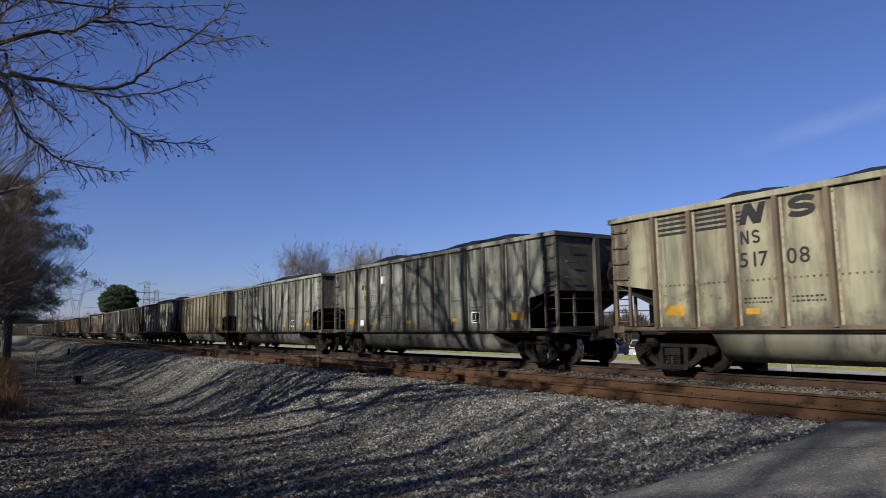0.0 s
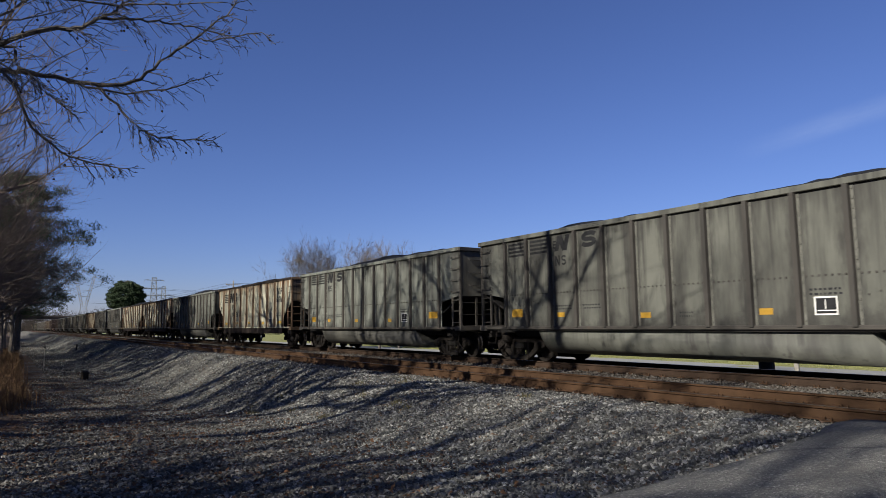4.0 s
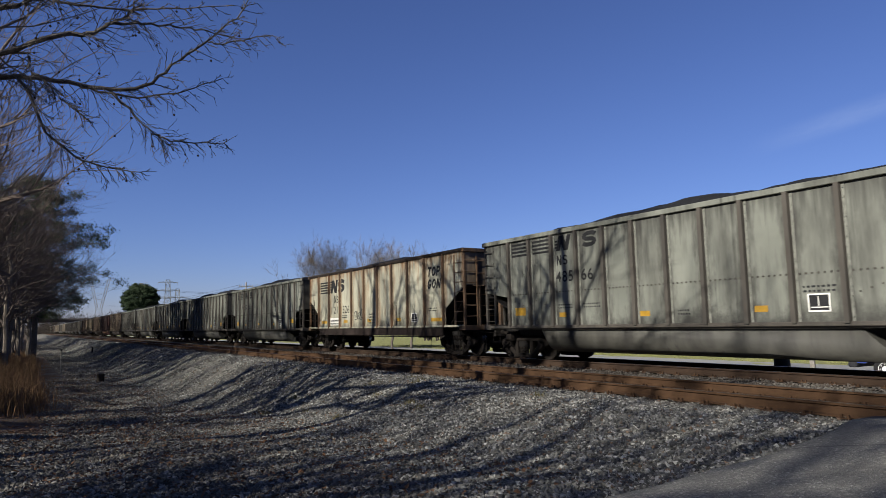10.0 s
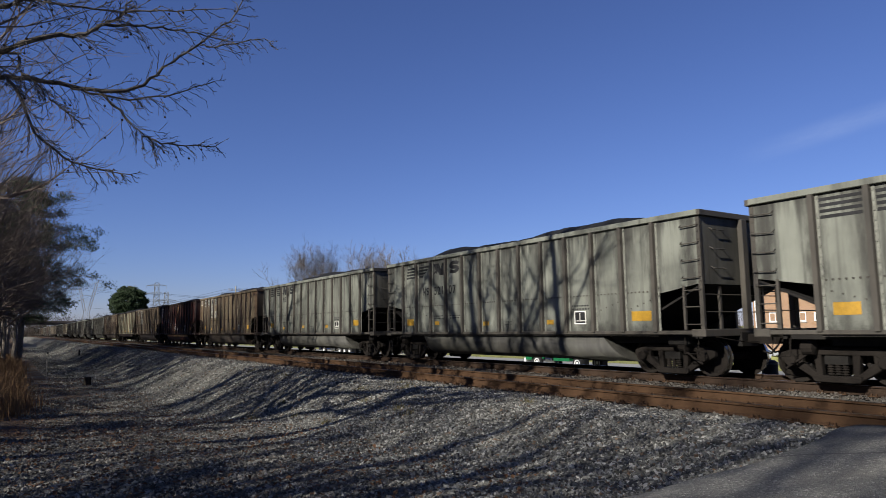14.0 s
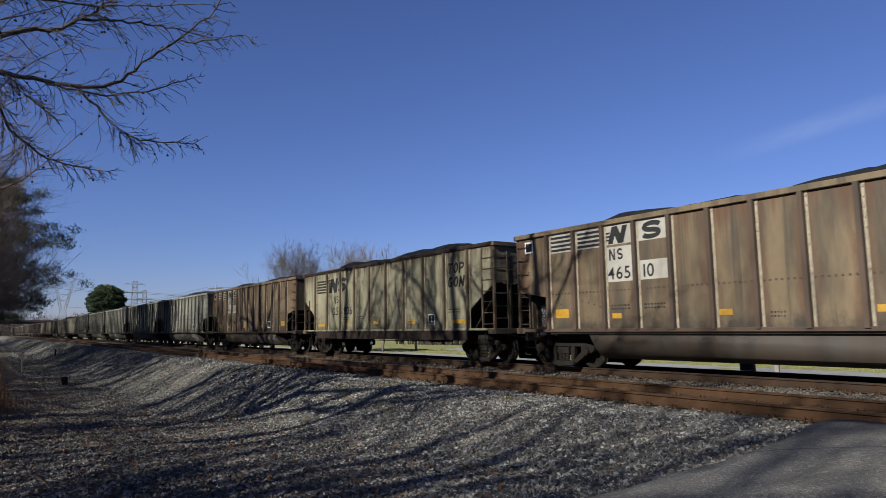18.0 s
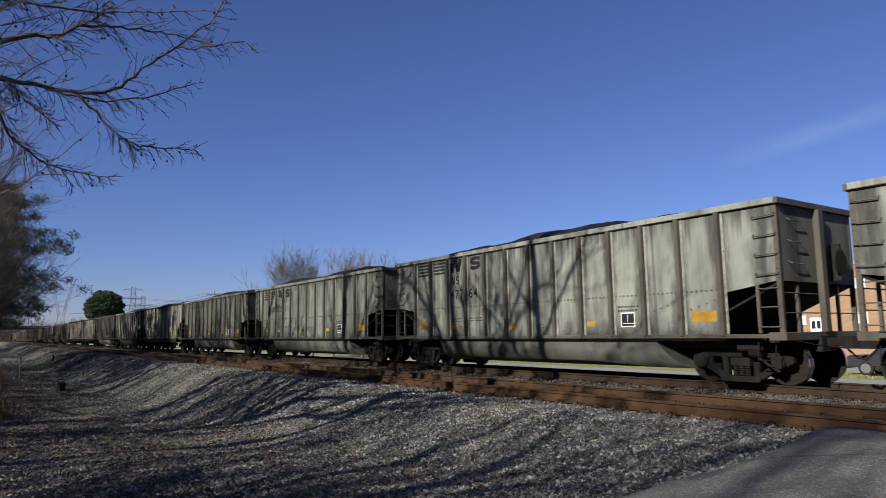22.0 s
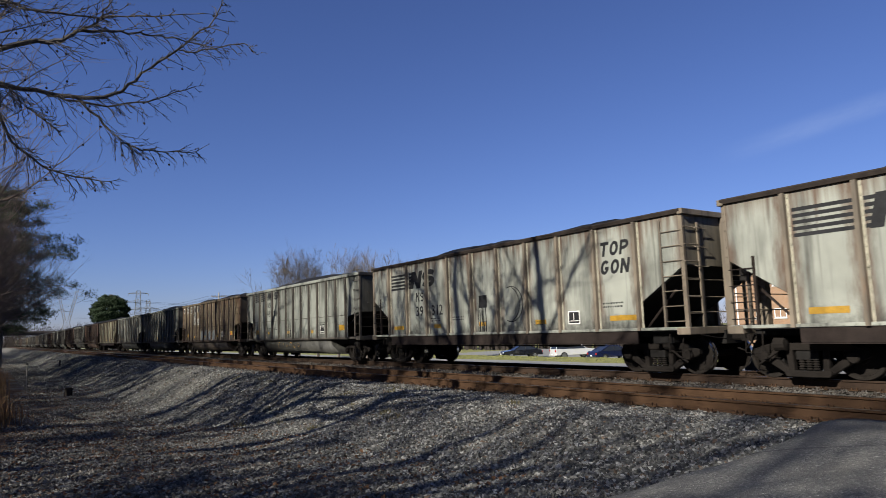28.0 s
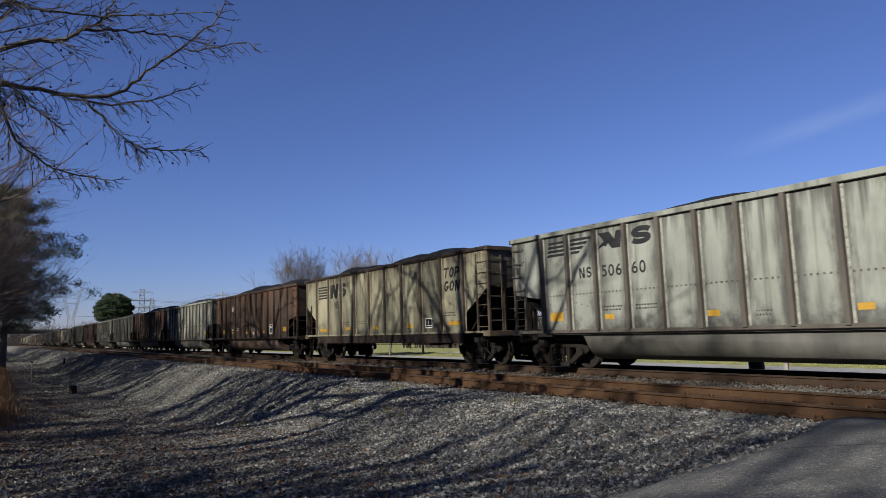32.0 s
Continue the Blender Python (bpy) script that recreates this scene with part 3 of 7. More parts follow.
def gondola(kind, paint, seed, plain=False):
    """A coal gondola. kind 'tub': bathtub floor between the trucks; 'flat': straight sill and open slope-sheet ends."""
    P = PAINT[paint]
    car = new("coal_gondola")
    tub = kind == "tub"
    end_in = 1.31 if tub else 1.36            # length of the open end bays
    ze, ze2 = (2.16, 1.96) if tub else (2.55, 1.72)
    nb = 13 if tub else 10
    xi = HALF - end_in
    # side sheets, cut away at the ends
    out = [(-HALF, Z_TOP - 0.1), (HALF, Z_TOP - 0.1), (HALF, ze), (xi + 0.05, ze2), (xi, ze2 - 0.02), (xi, Z_SILL + 0.02), (-xi, Z_SILL + 0.02), (-xi, ze2 - 0.02), (-xi - 0.05, ze2), (-HALF, ze)]
    for s in (-1, 1):
        bm = bmesh.new()
        if s < 0:
            extrude_poly(bm, out, "y", s * BODY_Y, s * (BODY_Y - 0.03))
        else:          # the far side carries its posts pressed into the sheet
            wave = []
            for i in range(nb):
                x = -xi + 2 * xi * i / (nb - 1)
                wave += [(x - 0.06, BODY_Y), (x - 0.045, BODY_Y + 0.085), (x + 0.045, BODY_Y + 0.085), (x + 0.06, BODY_Y)]
            extrude_poly(bm, wave + [(xi + 0.06, BODY_Y - 0.03), (-xi - 0.06, BODY_Y - 0.03)], "z", Z_SILL + 0.02, Z_TOP - 0.1)
            for e in (-1, 1):
                bm2 = bmesh.new()
                extrude_poly(bm2, [(e * HALF, Z_TOP - 0.1), (e * HALF, ze), (e * (xi + 0.06), ze2), (e * (xi + 0.06), Z_TOP - 0.1)], "y", BODY_Y, BODY_Y - 0.03)
                part("end_panel", bm2, P, car)
        part("side_sheet", bm, side_paint(kind, paint, -xi, 2 * xi / (nb - 1)), car)
        bm = bmesh.new()
        if tub:
            box(bm, -HALF, HALF, s * (BODY_Y + 0.075), s * (BODY_Y - 0.06), Z_TOP - 0.13, Z_TOP, 0.012)
        else:
            extrude_poly(bm, [(s * (BODY_Y + 0.085), Z_TOP - 0.03), (s * (BODY_Y + 0.06), Z_TOP - 0.11), (s * (BODY_Y - 0.05), Z_TOP - 0.11), (s * (BODY_Y - 0.05), Z_TOP), (s * (BODY_Y + 0.06), Z_TOP)], "x", -HALF, HALF)
        part("top_chord", bm, M_RIM if paint == "red" or not tub else P, car)
        bm = bmesh.new()
        if tub:
            box(bm, -HALF, HALF, s * (BODY_Y + 0.05), s * (BODY_Y - 0.10), Z_SILL - 0.06, Z_SILL + 0.03, 0.01)
            box(bm, -xi, xi, s * (BODY_Y - 0.02), s * (BODY_Y - 0.08), Z_SILL - 0.10, Z_SILL - 0.05)
        else:
            box(bm, -xi + 0.1, xi - 0.1, s * (BODY_Y + 0.02), s * (BODY_Y - 0.03), Z_SILL - 0.30, Z_SILL - 0.004, 0.006)
            box(bm, -xi + 0.1, xi - 0.1, s * (BODY_Y + 0.055), s * (BODY_Y - 0.03), Z_SILL - 0.32, Z_SILL - 0.30)
        part("side_sill", bm, POST_PAINT[paint] if tub else M_SILL, car, "" if tub else "dark brown pressed-steel sill")
        if not tub:
            bm = bmesh.new()
            box(bm, -HALF, HALF, s * (BODY_Y + 0.05), s * (BODY_Y - 0.10), Z_SILL, Z_SILL + 0.07, 0.008)
            for i in range(60):
                x = -xi + 0.12 + i * (2 * xi - 0.24) / 59
                box(bm, x - 0.014, x + 0.014, s * (BODY_Y + 0.066), s * (BODY_Y + 0.05), Z_SILL + 0.022, Z_SILL + 0.05)
            part("riveted_angle", bm, P, car)
    # ribs
    bm = rib_bm(Z_SILL + 0.0, Z_TOP - 0.12, 0.13 if tub else 0.11, 0.085)
    rib = part("side_post", bm, POST_PAINT[paint], car)
    me = rib.data
    me.materials.append(FLANGE_PAINT[paint])
    for f in me.polygons:
        f.material_index = 1 if f.center.x > 0.066 else 0
    xs = [-xi + 2 * xi * i / (nb - 1) for i in range(nb)]
    rib.matrix_basis = pose(xs[0], -BODY_Y, 0)
    for i in range(nb):
        if i:
            share("side_post", me, car, pose(xs[i], -BODY_Y, 0))
    # rivet rows across the panels (near the floor of the hold)
    if tub:
        bm = bmesh.new()
        for i in range(nb - 1):
            for k in range(7):
                x = xs[i] + 0.16 + k * (xs[i + 1] - xs[i] - 0.28) / 6
                for yy in (-BODY_Y, BODY_Y):
                    box(bm, x - 0.02, x + 0.02, yy - 0.014, yy + 0.014, 2.02, 2.055)
        for b0 in (0, 1, nb - 3, nb - 2):
            for k in range(4):
                up = k if b0 > 3 else 3 - k
                x, z = xs[b0] + 0.25 + k * 0.2, 1.62 + 0.06 * up
                box(bm, x - 0.018, x + 0.018, -BODY_Y - 0.012, -BODY_Y + 0.01, z, z + 0.03)
        tagged(part("rivet_rows", bm, POST_PAINT[paint], car), kind="stuff")
    # ends: upper wall, slope sheet, chord, posts, platform
    for s in (-1, 1):
        turn = 0 if s > 0 else 180
        E = pose(0, 0, 0, 0, 0, turn)
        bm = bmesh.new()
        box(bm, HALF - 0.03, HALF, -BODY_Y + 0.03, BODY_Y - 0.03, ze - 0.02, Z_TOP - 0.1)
        part("end_sheet", bm, END_SHADE_PAINT[paint], car, m=E)
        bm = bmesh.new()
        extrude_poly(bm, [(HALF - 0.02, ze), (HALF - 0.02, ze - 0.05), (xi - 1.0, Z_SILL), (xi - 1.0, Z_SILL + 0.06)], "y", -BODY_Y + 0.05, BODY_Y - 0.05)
        part("slope_sheet", bm, M_DARK, car, "near-black sloping end floor", m=E)
        bm = bmesh.new()
        box(bm, HALF - 0.06, HALF + 0.075, -BODY_Y - 0.07, BODY_Y + 0.07, Z_TOP - 0.14, Z_TOP - 0.006, 0.01)
        part("end_chord", bm, POST_PAINT[paint], car, m=E)
        bm = bmesh.new()
        box(bm, HALF - 0.30, HALF + 0.06, -BODY_Y - 0.06, BODY_Y + 0.06, Z_SILL - 0.11, Z_SILL + 0.06, 0.012)
        part("end_sill", bm, POST_PAINT[paint], car, m=E)
        bm = bmesh.new()
        box(bm, xi - 0.3, HALF - 0.30, -1.15, 1.15, Z_SILL - 0.16, Z_SILL - 0.02)
        box(bm, 4.6, HALF + 0.1, -0.32, 0.32, 0.70, Z_SILL - 0.03)
        box(bm, HALF - 1.2, HALF - 0.62, -1.35, -0.85, Z_SILL - 0.32, Z_SILL - 0.06, 0.03)
        part("draft_sill", bm, M_DARK, car, m=E)
        if not plain:
            bm = bmesh.new()
            lathe(bm, [(0.02, -0.02), (0.14, 0.0), (0.15, 0.22), (0.02, 0.26)], "x", 12, (HALF - 0.95, -s * 1.18, 0.72))
            tube(bm, [(HALF - 0.9, -s * 1.2, 0.66), (HALF - 0.55, -s * 1.22, 0.42), (HALF - 0.35, -s * 1.2, 0.30)], 0.028, 5)
            tube(bm, [(HALF - 0.25, -s * 1.45, 0.98), (HALF - 0.25, -s * 1.5, 0.55), (HALF - 0.62, -s * 1.5, 0.55), (HALF - 0.62, -s * 1.45, 0.98)], 0.016, 5)
            part("brake_gear", bm, M_TRUCK, car, "brake cylinder, lever and step", m=E)
        for yy in (-1, 1):
            bm = bmesh.new()
            box(bm, HALF - 0.085, HALF + 0.012, yy * (BODY_Y + 0.012), yy * (BODY_Y - 0.06), Z_SILL + 0.05, Z_TOP - 0.12)
            for i in range(13):
                z = Z_SILL + 0.2 + i * 0.19
                box(bm, HALF - 0.05, HALF - 0.022, yy * (BODY_Y + 0.028), yy * (BODY_Y + 0.01), z, z + 0.028)
            part("corner_post", bm, POST_PAINT[paint], car, m=E)
            # slim upright and rungs of the low ladder under the cut-away
            if yy * s > 0 or plain:
                continue
            bm = bmesh.new()
            lx = HALF - (0.50 if tub else 0.62)
            box(bm, lx - 0.03, lx + 0.03, yy * (BODY_Y + 0.02), yy * (BODY_Y - 0.04), Z_SILL + 0.05, ze if not tub else ze - 0.04)
            if not tub and s > 0:
                box(bm, lx - 0.028, lx + 0.028, yy * (BODY_Y + 0.03), yy * (BODY_Y + 0.005), ze, Z_TOP - 0.2)
            LM = POST_PAINT[paint] if tub or s > 0 else M_SILL
            part("ladder_stile", bm, LM, car, m=E)
            zs = [1.22, 1.62, 2.0] if tub else [1.25, 1.6, 1.95, 2.3]
            if not tub and s > 0:
                zs += [2.65, 3.0, 3.35]
            for z in zs:
                bm = bmesh.new()
                tube(bm, [(lx, yy * (BODY_Y + 0.022), z), (HALF - 0.05, yy * (BODY_Y + 0.022), z)], 0.013, 5)
                part("rung", bm, LM, car, m=E)
            if tub:
                for z in (2.28, 2.68, 3.08, 3.48):
                    bm = bmesh.new()
                    tube(bm, [(lx, yy * BODY_Y, z + 0.06), (lx, yy * (BODY_Y + 0.06), z), (HALF - 0.02, yy * (BODY_Y + 0.06), z + 0.015), (HALF - 0.02, yy * BODY_Y, z + 0.03)], 0.014, 5)
                    part("grab_iron", bm, POST_PAINT[paint], car, m=E)
            else:
                if s > 0:             # end ladder
                    bm = bmesh.new()
                    box(bm, HALF + 0.01, HALF + 0.05, yy * (BODY_Y - 0.5), yy * (BODY_Y - 0.56), Z_SILL + 0.05, Z_TOP - 0.3)
                    part("ladder_stile", bm, LM, car, m=E)
                    for z in (1.42, 1.82, 2.22, 2.62, 3.02, 3.42):
                        bm = bmesh.new()
                        tube(bm, [(HALF + 0.035, yy * (BODY_Y + 0.01), z), (HALF + 0.035, yy * (BODY_Y - 0.53), z)], 0.013, 5)
                        part("rung", bm, LM, car, m=E)
                bm = bmesh.new()      # triangular corner brace seen through the open end
                tube(bm, [(xi, yy * (BODY_Y - 0.25), Z_SILL + 0.05), (HALF - 0.45, yy * (BODY_Y - 0.25), 2.0)], 0.03, 5)
                part("end_brace", bm, M_SILL, car, m=E)
        # end wall: centre post, outer posts, hand rails
        bm = bmesh.new()
        box(bm, HALF, HALF + 0.13, -0.10, 0.10, Z_SILL + 0.05, Z_TOP - 0.14, 0.01)
        part("end_post", bm, POST_PAINT[paint], car, m=E)
        for yy in () if plain else (-0.85, 0.85):
            bm = bmesh.new()
            box(bm, HALF - 0.09, HALF - 0.03, yy - 0.035, yy + 0.035, Z_SILL, ze + 0.02)
            part("end_strut", bm, POST_PAINT[paint], car, m=E)
        for z in () if plain else ((1.5, 1.9) if tub else (1.45, 1.8, 2.2)):
            bm = bmesh.new()
            tube(bm, [(HALF - 0.02, -BODY_Y + 0.02, z), (HALF - 0.02, BODY_Y - 0.02, z)], 0.013, 5)
            part("end_rail", bm, POST_PAINT[paint], car, m=E)
        for z in () if plain else (2.5, 2.95, 3.4):
            bm = rung_bm(-1.2, -0.75, z, 0, 0.08)
            part("grab_iron", bm, POST_PAINT[paint], car, m=E @ pose(HALF, 0, 0, 0, 0, 90))
        part("coupler", coupler_bm(), M_TRUCK, car, "grimy knuckle coupler with an air hose", m=E @ pose(HALF + 0.1, 0, 0))
    bm = bmesh.new()
    lathe(bm, [(0.26, 0.0), (0.29, 0.015), (0.29, 0.03), (0.26, 0.045)], "x", 18, (HALF + 0.16, 0.6, 2.6))
    box(bm, HALF, HALF + 0.2, 0.56, 0.64, 2.2, 3.0)
    part("brake_wheel", bm, M_DARK, car)
    # floor
    bm = bmesh.new()
    if tub:
        prof = [(-1.44, Z_SILL - 0.05), (-1.47, 0.85), (-1.46, 0.70), (-1.40, 0.54), (-1.28, 0.41), (-1.1, 0.32), (-0.85, 0.28), (0.85, 0.28), (1.1, 0.32), (1.28, 0.41), (1.40, 0.54), (1.46, 0.70), (1.47, 0.85), (1.44, Z_SILL - 0.05)]
        rings = []
        for x, k, rake in ((-4.80, 0.25, 0.0), (-4.62, 1.0, 0.0), (4.22, 1.0, 0.72)):      # the leading end plate rakes outwards
            rings.append([bm.verts.new((x + rake * (Z_SILL - 0.05 - z) / (Z_SILL - 0.33), y, Z_SILL - 0.05 - (Z_SILL - 0.05 - z) * k)) for y, z in prof])
        for a, b in zip(rings, rings[1:]):
            for k in range(len(prof) - 1):
                bm.faces.new((a[k], a[k + 1], b[k + 1], b[k]))
        bm.faces.new(rings[0])
        bm.faces.new(list(reversed(rings[-1])))
        bmesh.ops.recalc_face_normals(bm, faces=bm.faces[:])
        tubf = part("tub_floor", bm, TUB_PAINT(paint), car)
        for f in tubf.data.polygons:
            f.use_smooth = abs(f.normal.x) < 0.2
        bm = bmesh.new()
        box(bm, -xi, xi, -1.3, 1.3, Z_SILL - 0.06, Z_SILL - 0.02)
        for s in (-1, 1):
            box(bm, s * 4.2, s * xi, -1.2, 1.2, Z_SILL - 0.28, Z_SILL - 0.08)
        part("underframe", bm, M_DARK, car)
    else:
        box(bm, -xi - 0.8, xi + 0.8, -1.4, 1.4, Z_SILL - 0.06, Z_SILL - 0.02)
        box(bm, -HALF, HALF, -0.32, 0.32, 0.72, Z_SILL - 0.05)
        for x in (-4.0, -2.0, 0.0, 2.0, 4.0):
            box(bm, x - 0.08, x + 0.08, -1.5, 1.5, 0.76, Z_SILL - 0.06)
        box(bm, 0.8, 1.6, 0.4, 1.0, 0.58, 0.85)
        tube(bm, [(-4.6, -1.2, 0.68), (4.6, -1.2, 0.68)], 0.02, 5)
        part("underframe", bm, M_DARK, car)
    part("coal_load", coal_bm(seed, 0.62), M_COAL, car, "heaped black coal", smooth=True)
    bogie(car, -BOGIE_X, plain)
    bogie(car, BOGIE_X, plain)
    return car, xs


M_RIM = simple("rusty_rim", (0.0216, 0.0162, 0.0131), 0.85, 0, 0.4, 5, 0.3)
M_SILL = simple("brown_sill", (0.017, 0.0122, 0.01), 0.85, 0, 0.4, 4, 0.3)
M_WASHED = simple("washed_paint", (0.165, 0.162, 0.14), 0.8, 0, 0.3, 5, 0.05)
M_PATCH = simple("pale_repaint", (0.231, 0.2233, 0.1963), 0.6, 0, 0.15, 5, 0.0)


def bars(bm, x0, x1, z0, z1, rows, cols, rnd, y, fill=0.75):
    """Rows of short bars for lettering too small to read."""
    hh = (z1 - z0) / rows
    for r in range(rows):
        x = x0
        while x < x1 - 0.03:
            w = min(rnd.uniform(0.06, 0.16) * (x1 - x0) / cols * 3, x1 - x)
            flat(bm, [(x, z0 + r * hh), (x + w, z0 + r * hh), (x + w, z0 + r * hh + hh * fill * 0.6), (x, z0 + r * hh + hh * fill * 0.6)], y)
            x += w + 0.035
    return bm


def stroke(bm, pts, t, y, at=(0, 0), lean=0.0):
    """A painted line of width t through (x, z) points, set at a place and leaning."""
    n = len(pts)
    P = [Vector(p) for p in pts]
    L, R = [], []
    closed = (P[0] - P[-1]).length < 1e-6
    for i, p in enumerate(P):
        a = P[i - 1] if i else (P[-2] if closed else p)
        b = P[i + 1] if i < n - 1 else (P[1] if closed else p)
        d = (b - a).normalized()
        q = Vector((-d.y, d.x)) * (t / 2)
        for side, c in ((L, p + q), (R, p - q)):
            side.append((at[0] + c.x + lean * c.y, at[1] + c.y))
    for i in range(n - 1):
        flat(bm, [L[i], L[i + 1], R[i + 1], R[i]], y)


def oval(cx, cz, rx, rz, a0, a1, n=14):
    return [(cx + rx * math.cos(radians(a0 + (a1 - a0) * i / n)), cz + rz * math.sin(radians(a0 + (a1 - a0) * i / n))) for i in range(n + 1)]


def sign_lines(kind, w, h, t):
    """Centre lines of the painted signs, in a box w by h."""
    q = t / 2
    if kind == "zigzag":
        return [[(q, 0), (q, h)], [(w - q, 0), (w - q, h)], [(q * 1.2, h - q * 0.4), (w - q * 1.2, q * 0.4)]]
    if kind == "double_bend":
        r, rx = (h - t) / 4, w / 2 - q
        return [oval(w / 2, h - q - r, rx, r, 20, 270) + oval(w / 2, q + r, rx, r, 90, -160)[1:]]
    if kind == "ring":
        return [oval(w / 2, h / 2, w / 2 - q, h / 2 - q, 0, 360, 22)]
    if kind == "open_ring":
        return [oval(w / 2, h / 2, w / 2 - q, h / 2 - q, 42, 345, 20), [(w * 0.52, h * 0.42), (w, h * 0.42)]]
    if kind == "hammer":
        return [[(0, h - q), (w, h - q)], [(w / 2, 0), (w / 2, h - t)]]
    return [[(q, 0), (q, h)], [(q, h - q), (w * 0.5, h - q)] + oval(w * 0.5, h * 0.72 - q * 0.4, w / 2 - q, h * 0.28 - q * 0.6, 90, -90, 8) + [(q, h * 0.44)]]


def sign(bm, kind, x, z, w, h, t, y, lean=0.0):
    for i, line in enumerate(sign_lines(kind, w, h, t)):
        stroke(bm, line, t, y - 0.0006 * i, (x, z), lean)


def emblem(car, xs, style, material):
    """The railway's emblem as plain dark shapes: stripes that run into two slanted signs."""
    y = -BODY_Y - 0.003
    bm = bmesh.new()
    if style == "A":
        for p in (0, 1):
            for k in range(4):
                z = 3.22 + k * 0.115
                flat(bm, [(xs[p] + 0.14, z), (xs[p + 1] - 0.10, z), (xs[p + 1] - 0.10, z + 0.065), (xs[p] + 0.14, z + 0.065)], y)
        sign(bm, "zigzag", xs[2] + 0.18, 3.22, 0.50, 0.44, 0.16, y, 0.32)
        for k in range(3):      # notched left foot
            flat(bm, [(xs[2] + 0.10, 3.30 + 0.09 * k), (xs[2] + 0.24, 3.30 + 0.09 * k), (xs[2] + 0.26, 3.345 + 0.09 * k), (xs[2] + 0.10, 3.345 + 0.09 * k)], y - 0.003)
        sign(bm, "double_bend", xs[3] + 0.18, 3.22, 0.58, 0.44, 0.115, y, 0.2)
    elif style == "B":
        for k in range(4):
            z = 3.14 + k * 0.115
            flat(bm, [(xs[0] + 0.22 + 0.02 * k, z), (xs[1] - 0.12, z), (xs[1] - 0.12, z + 0.07), (xs[0] + 0.235 + 0.02 * k, z + 0.07)], y)
            flat(bm, [(xs[1] + 0.12, z), (xs[1] + 0.42 + 0.15 * k, z), (xs[1] + 0.50 + 0.15 * k, z + 0.07), (xs[1] + 0.12, z + 0.07)], y)
        a = xs[2] + 0.12
        flat(bm, [(a + 0.02, 3.58), (a + 0.40, 3.58), (a + 0.74, 3.14), (a + 0.46, 3.14), (a + 0.34, 3.30), (a + 0.27, 3.20), (a + 0.20, 3.24), (a - 0.02, 3.16), (a + 0.06, 3.25), (a + 0.20, 3.34), (a + 0.12, 3.46)], y - 0.001)
        flat(bm, [(a + 0.52, 3.14), (a + 0.74, 3.14), (a + 0.82, 3.58), (a + 0.62, 3.58)], y - 0.002)
        sign(bm, "double_bend", xs[3] + 0.14, 3.14, 0.64, 0.45, 0.13, y, 0.2)
    else:
        x0, z0, h = xs[0] + 0.15, 2.80, 0.64
        for k in range(5):
            z = z0 + k * h / 5
            flat(bm, [(x0, z + 0.02), (x0 + 1.45 + 0.05 * k, z + 0.02), (x0 + 1.48 + 0.05 * k, z + 0.095), (x0, z + 0.095)], y)
        sign(bm, "zigzag", x0 + 1.38, z0, 0.74, h, 0.24, y - 0.001, 0.25)
        sign(bm, "double_bend", x0 + 2.18, z0, 0.84, h, 0.175, y - 0.001, 0.2)
    part("emblem", bm, material, car, "dark railway emblem of stripes and slanted signs")


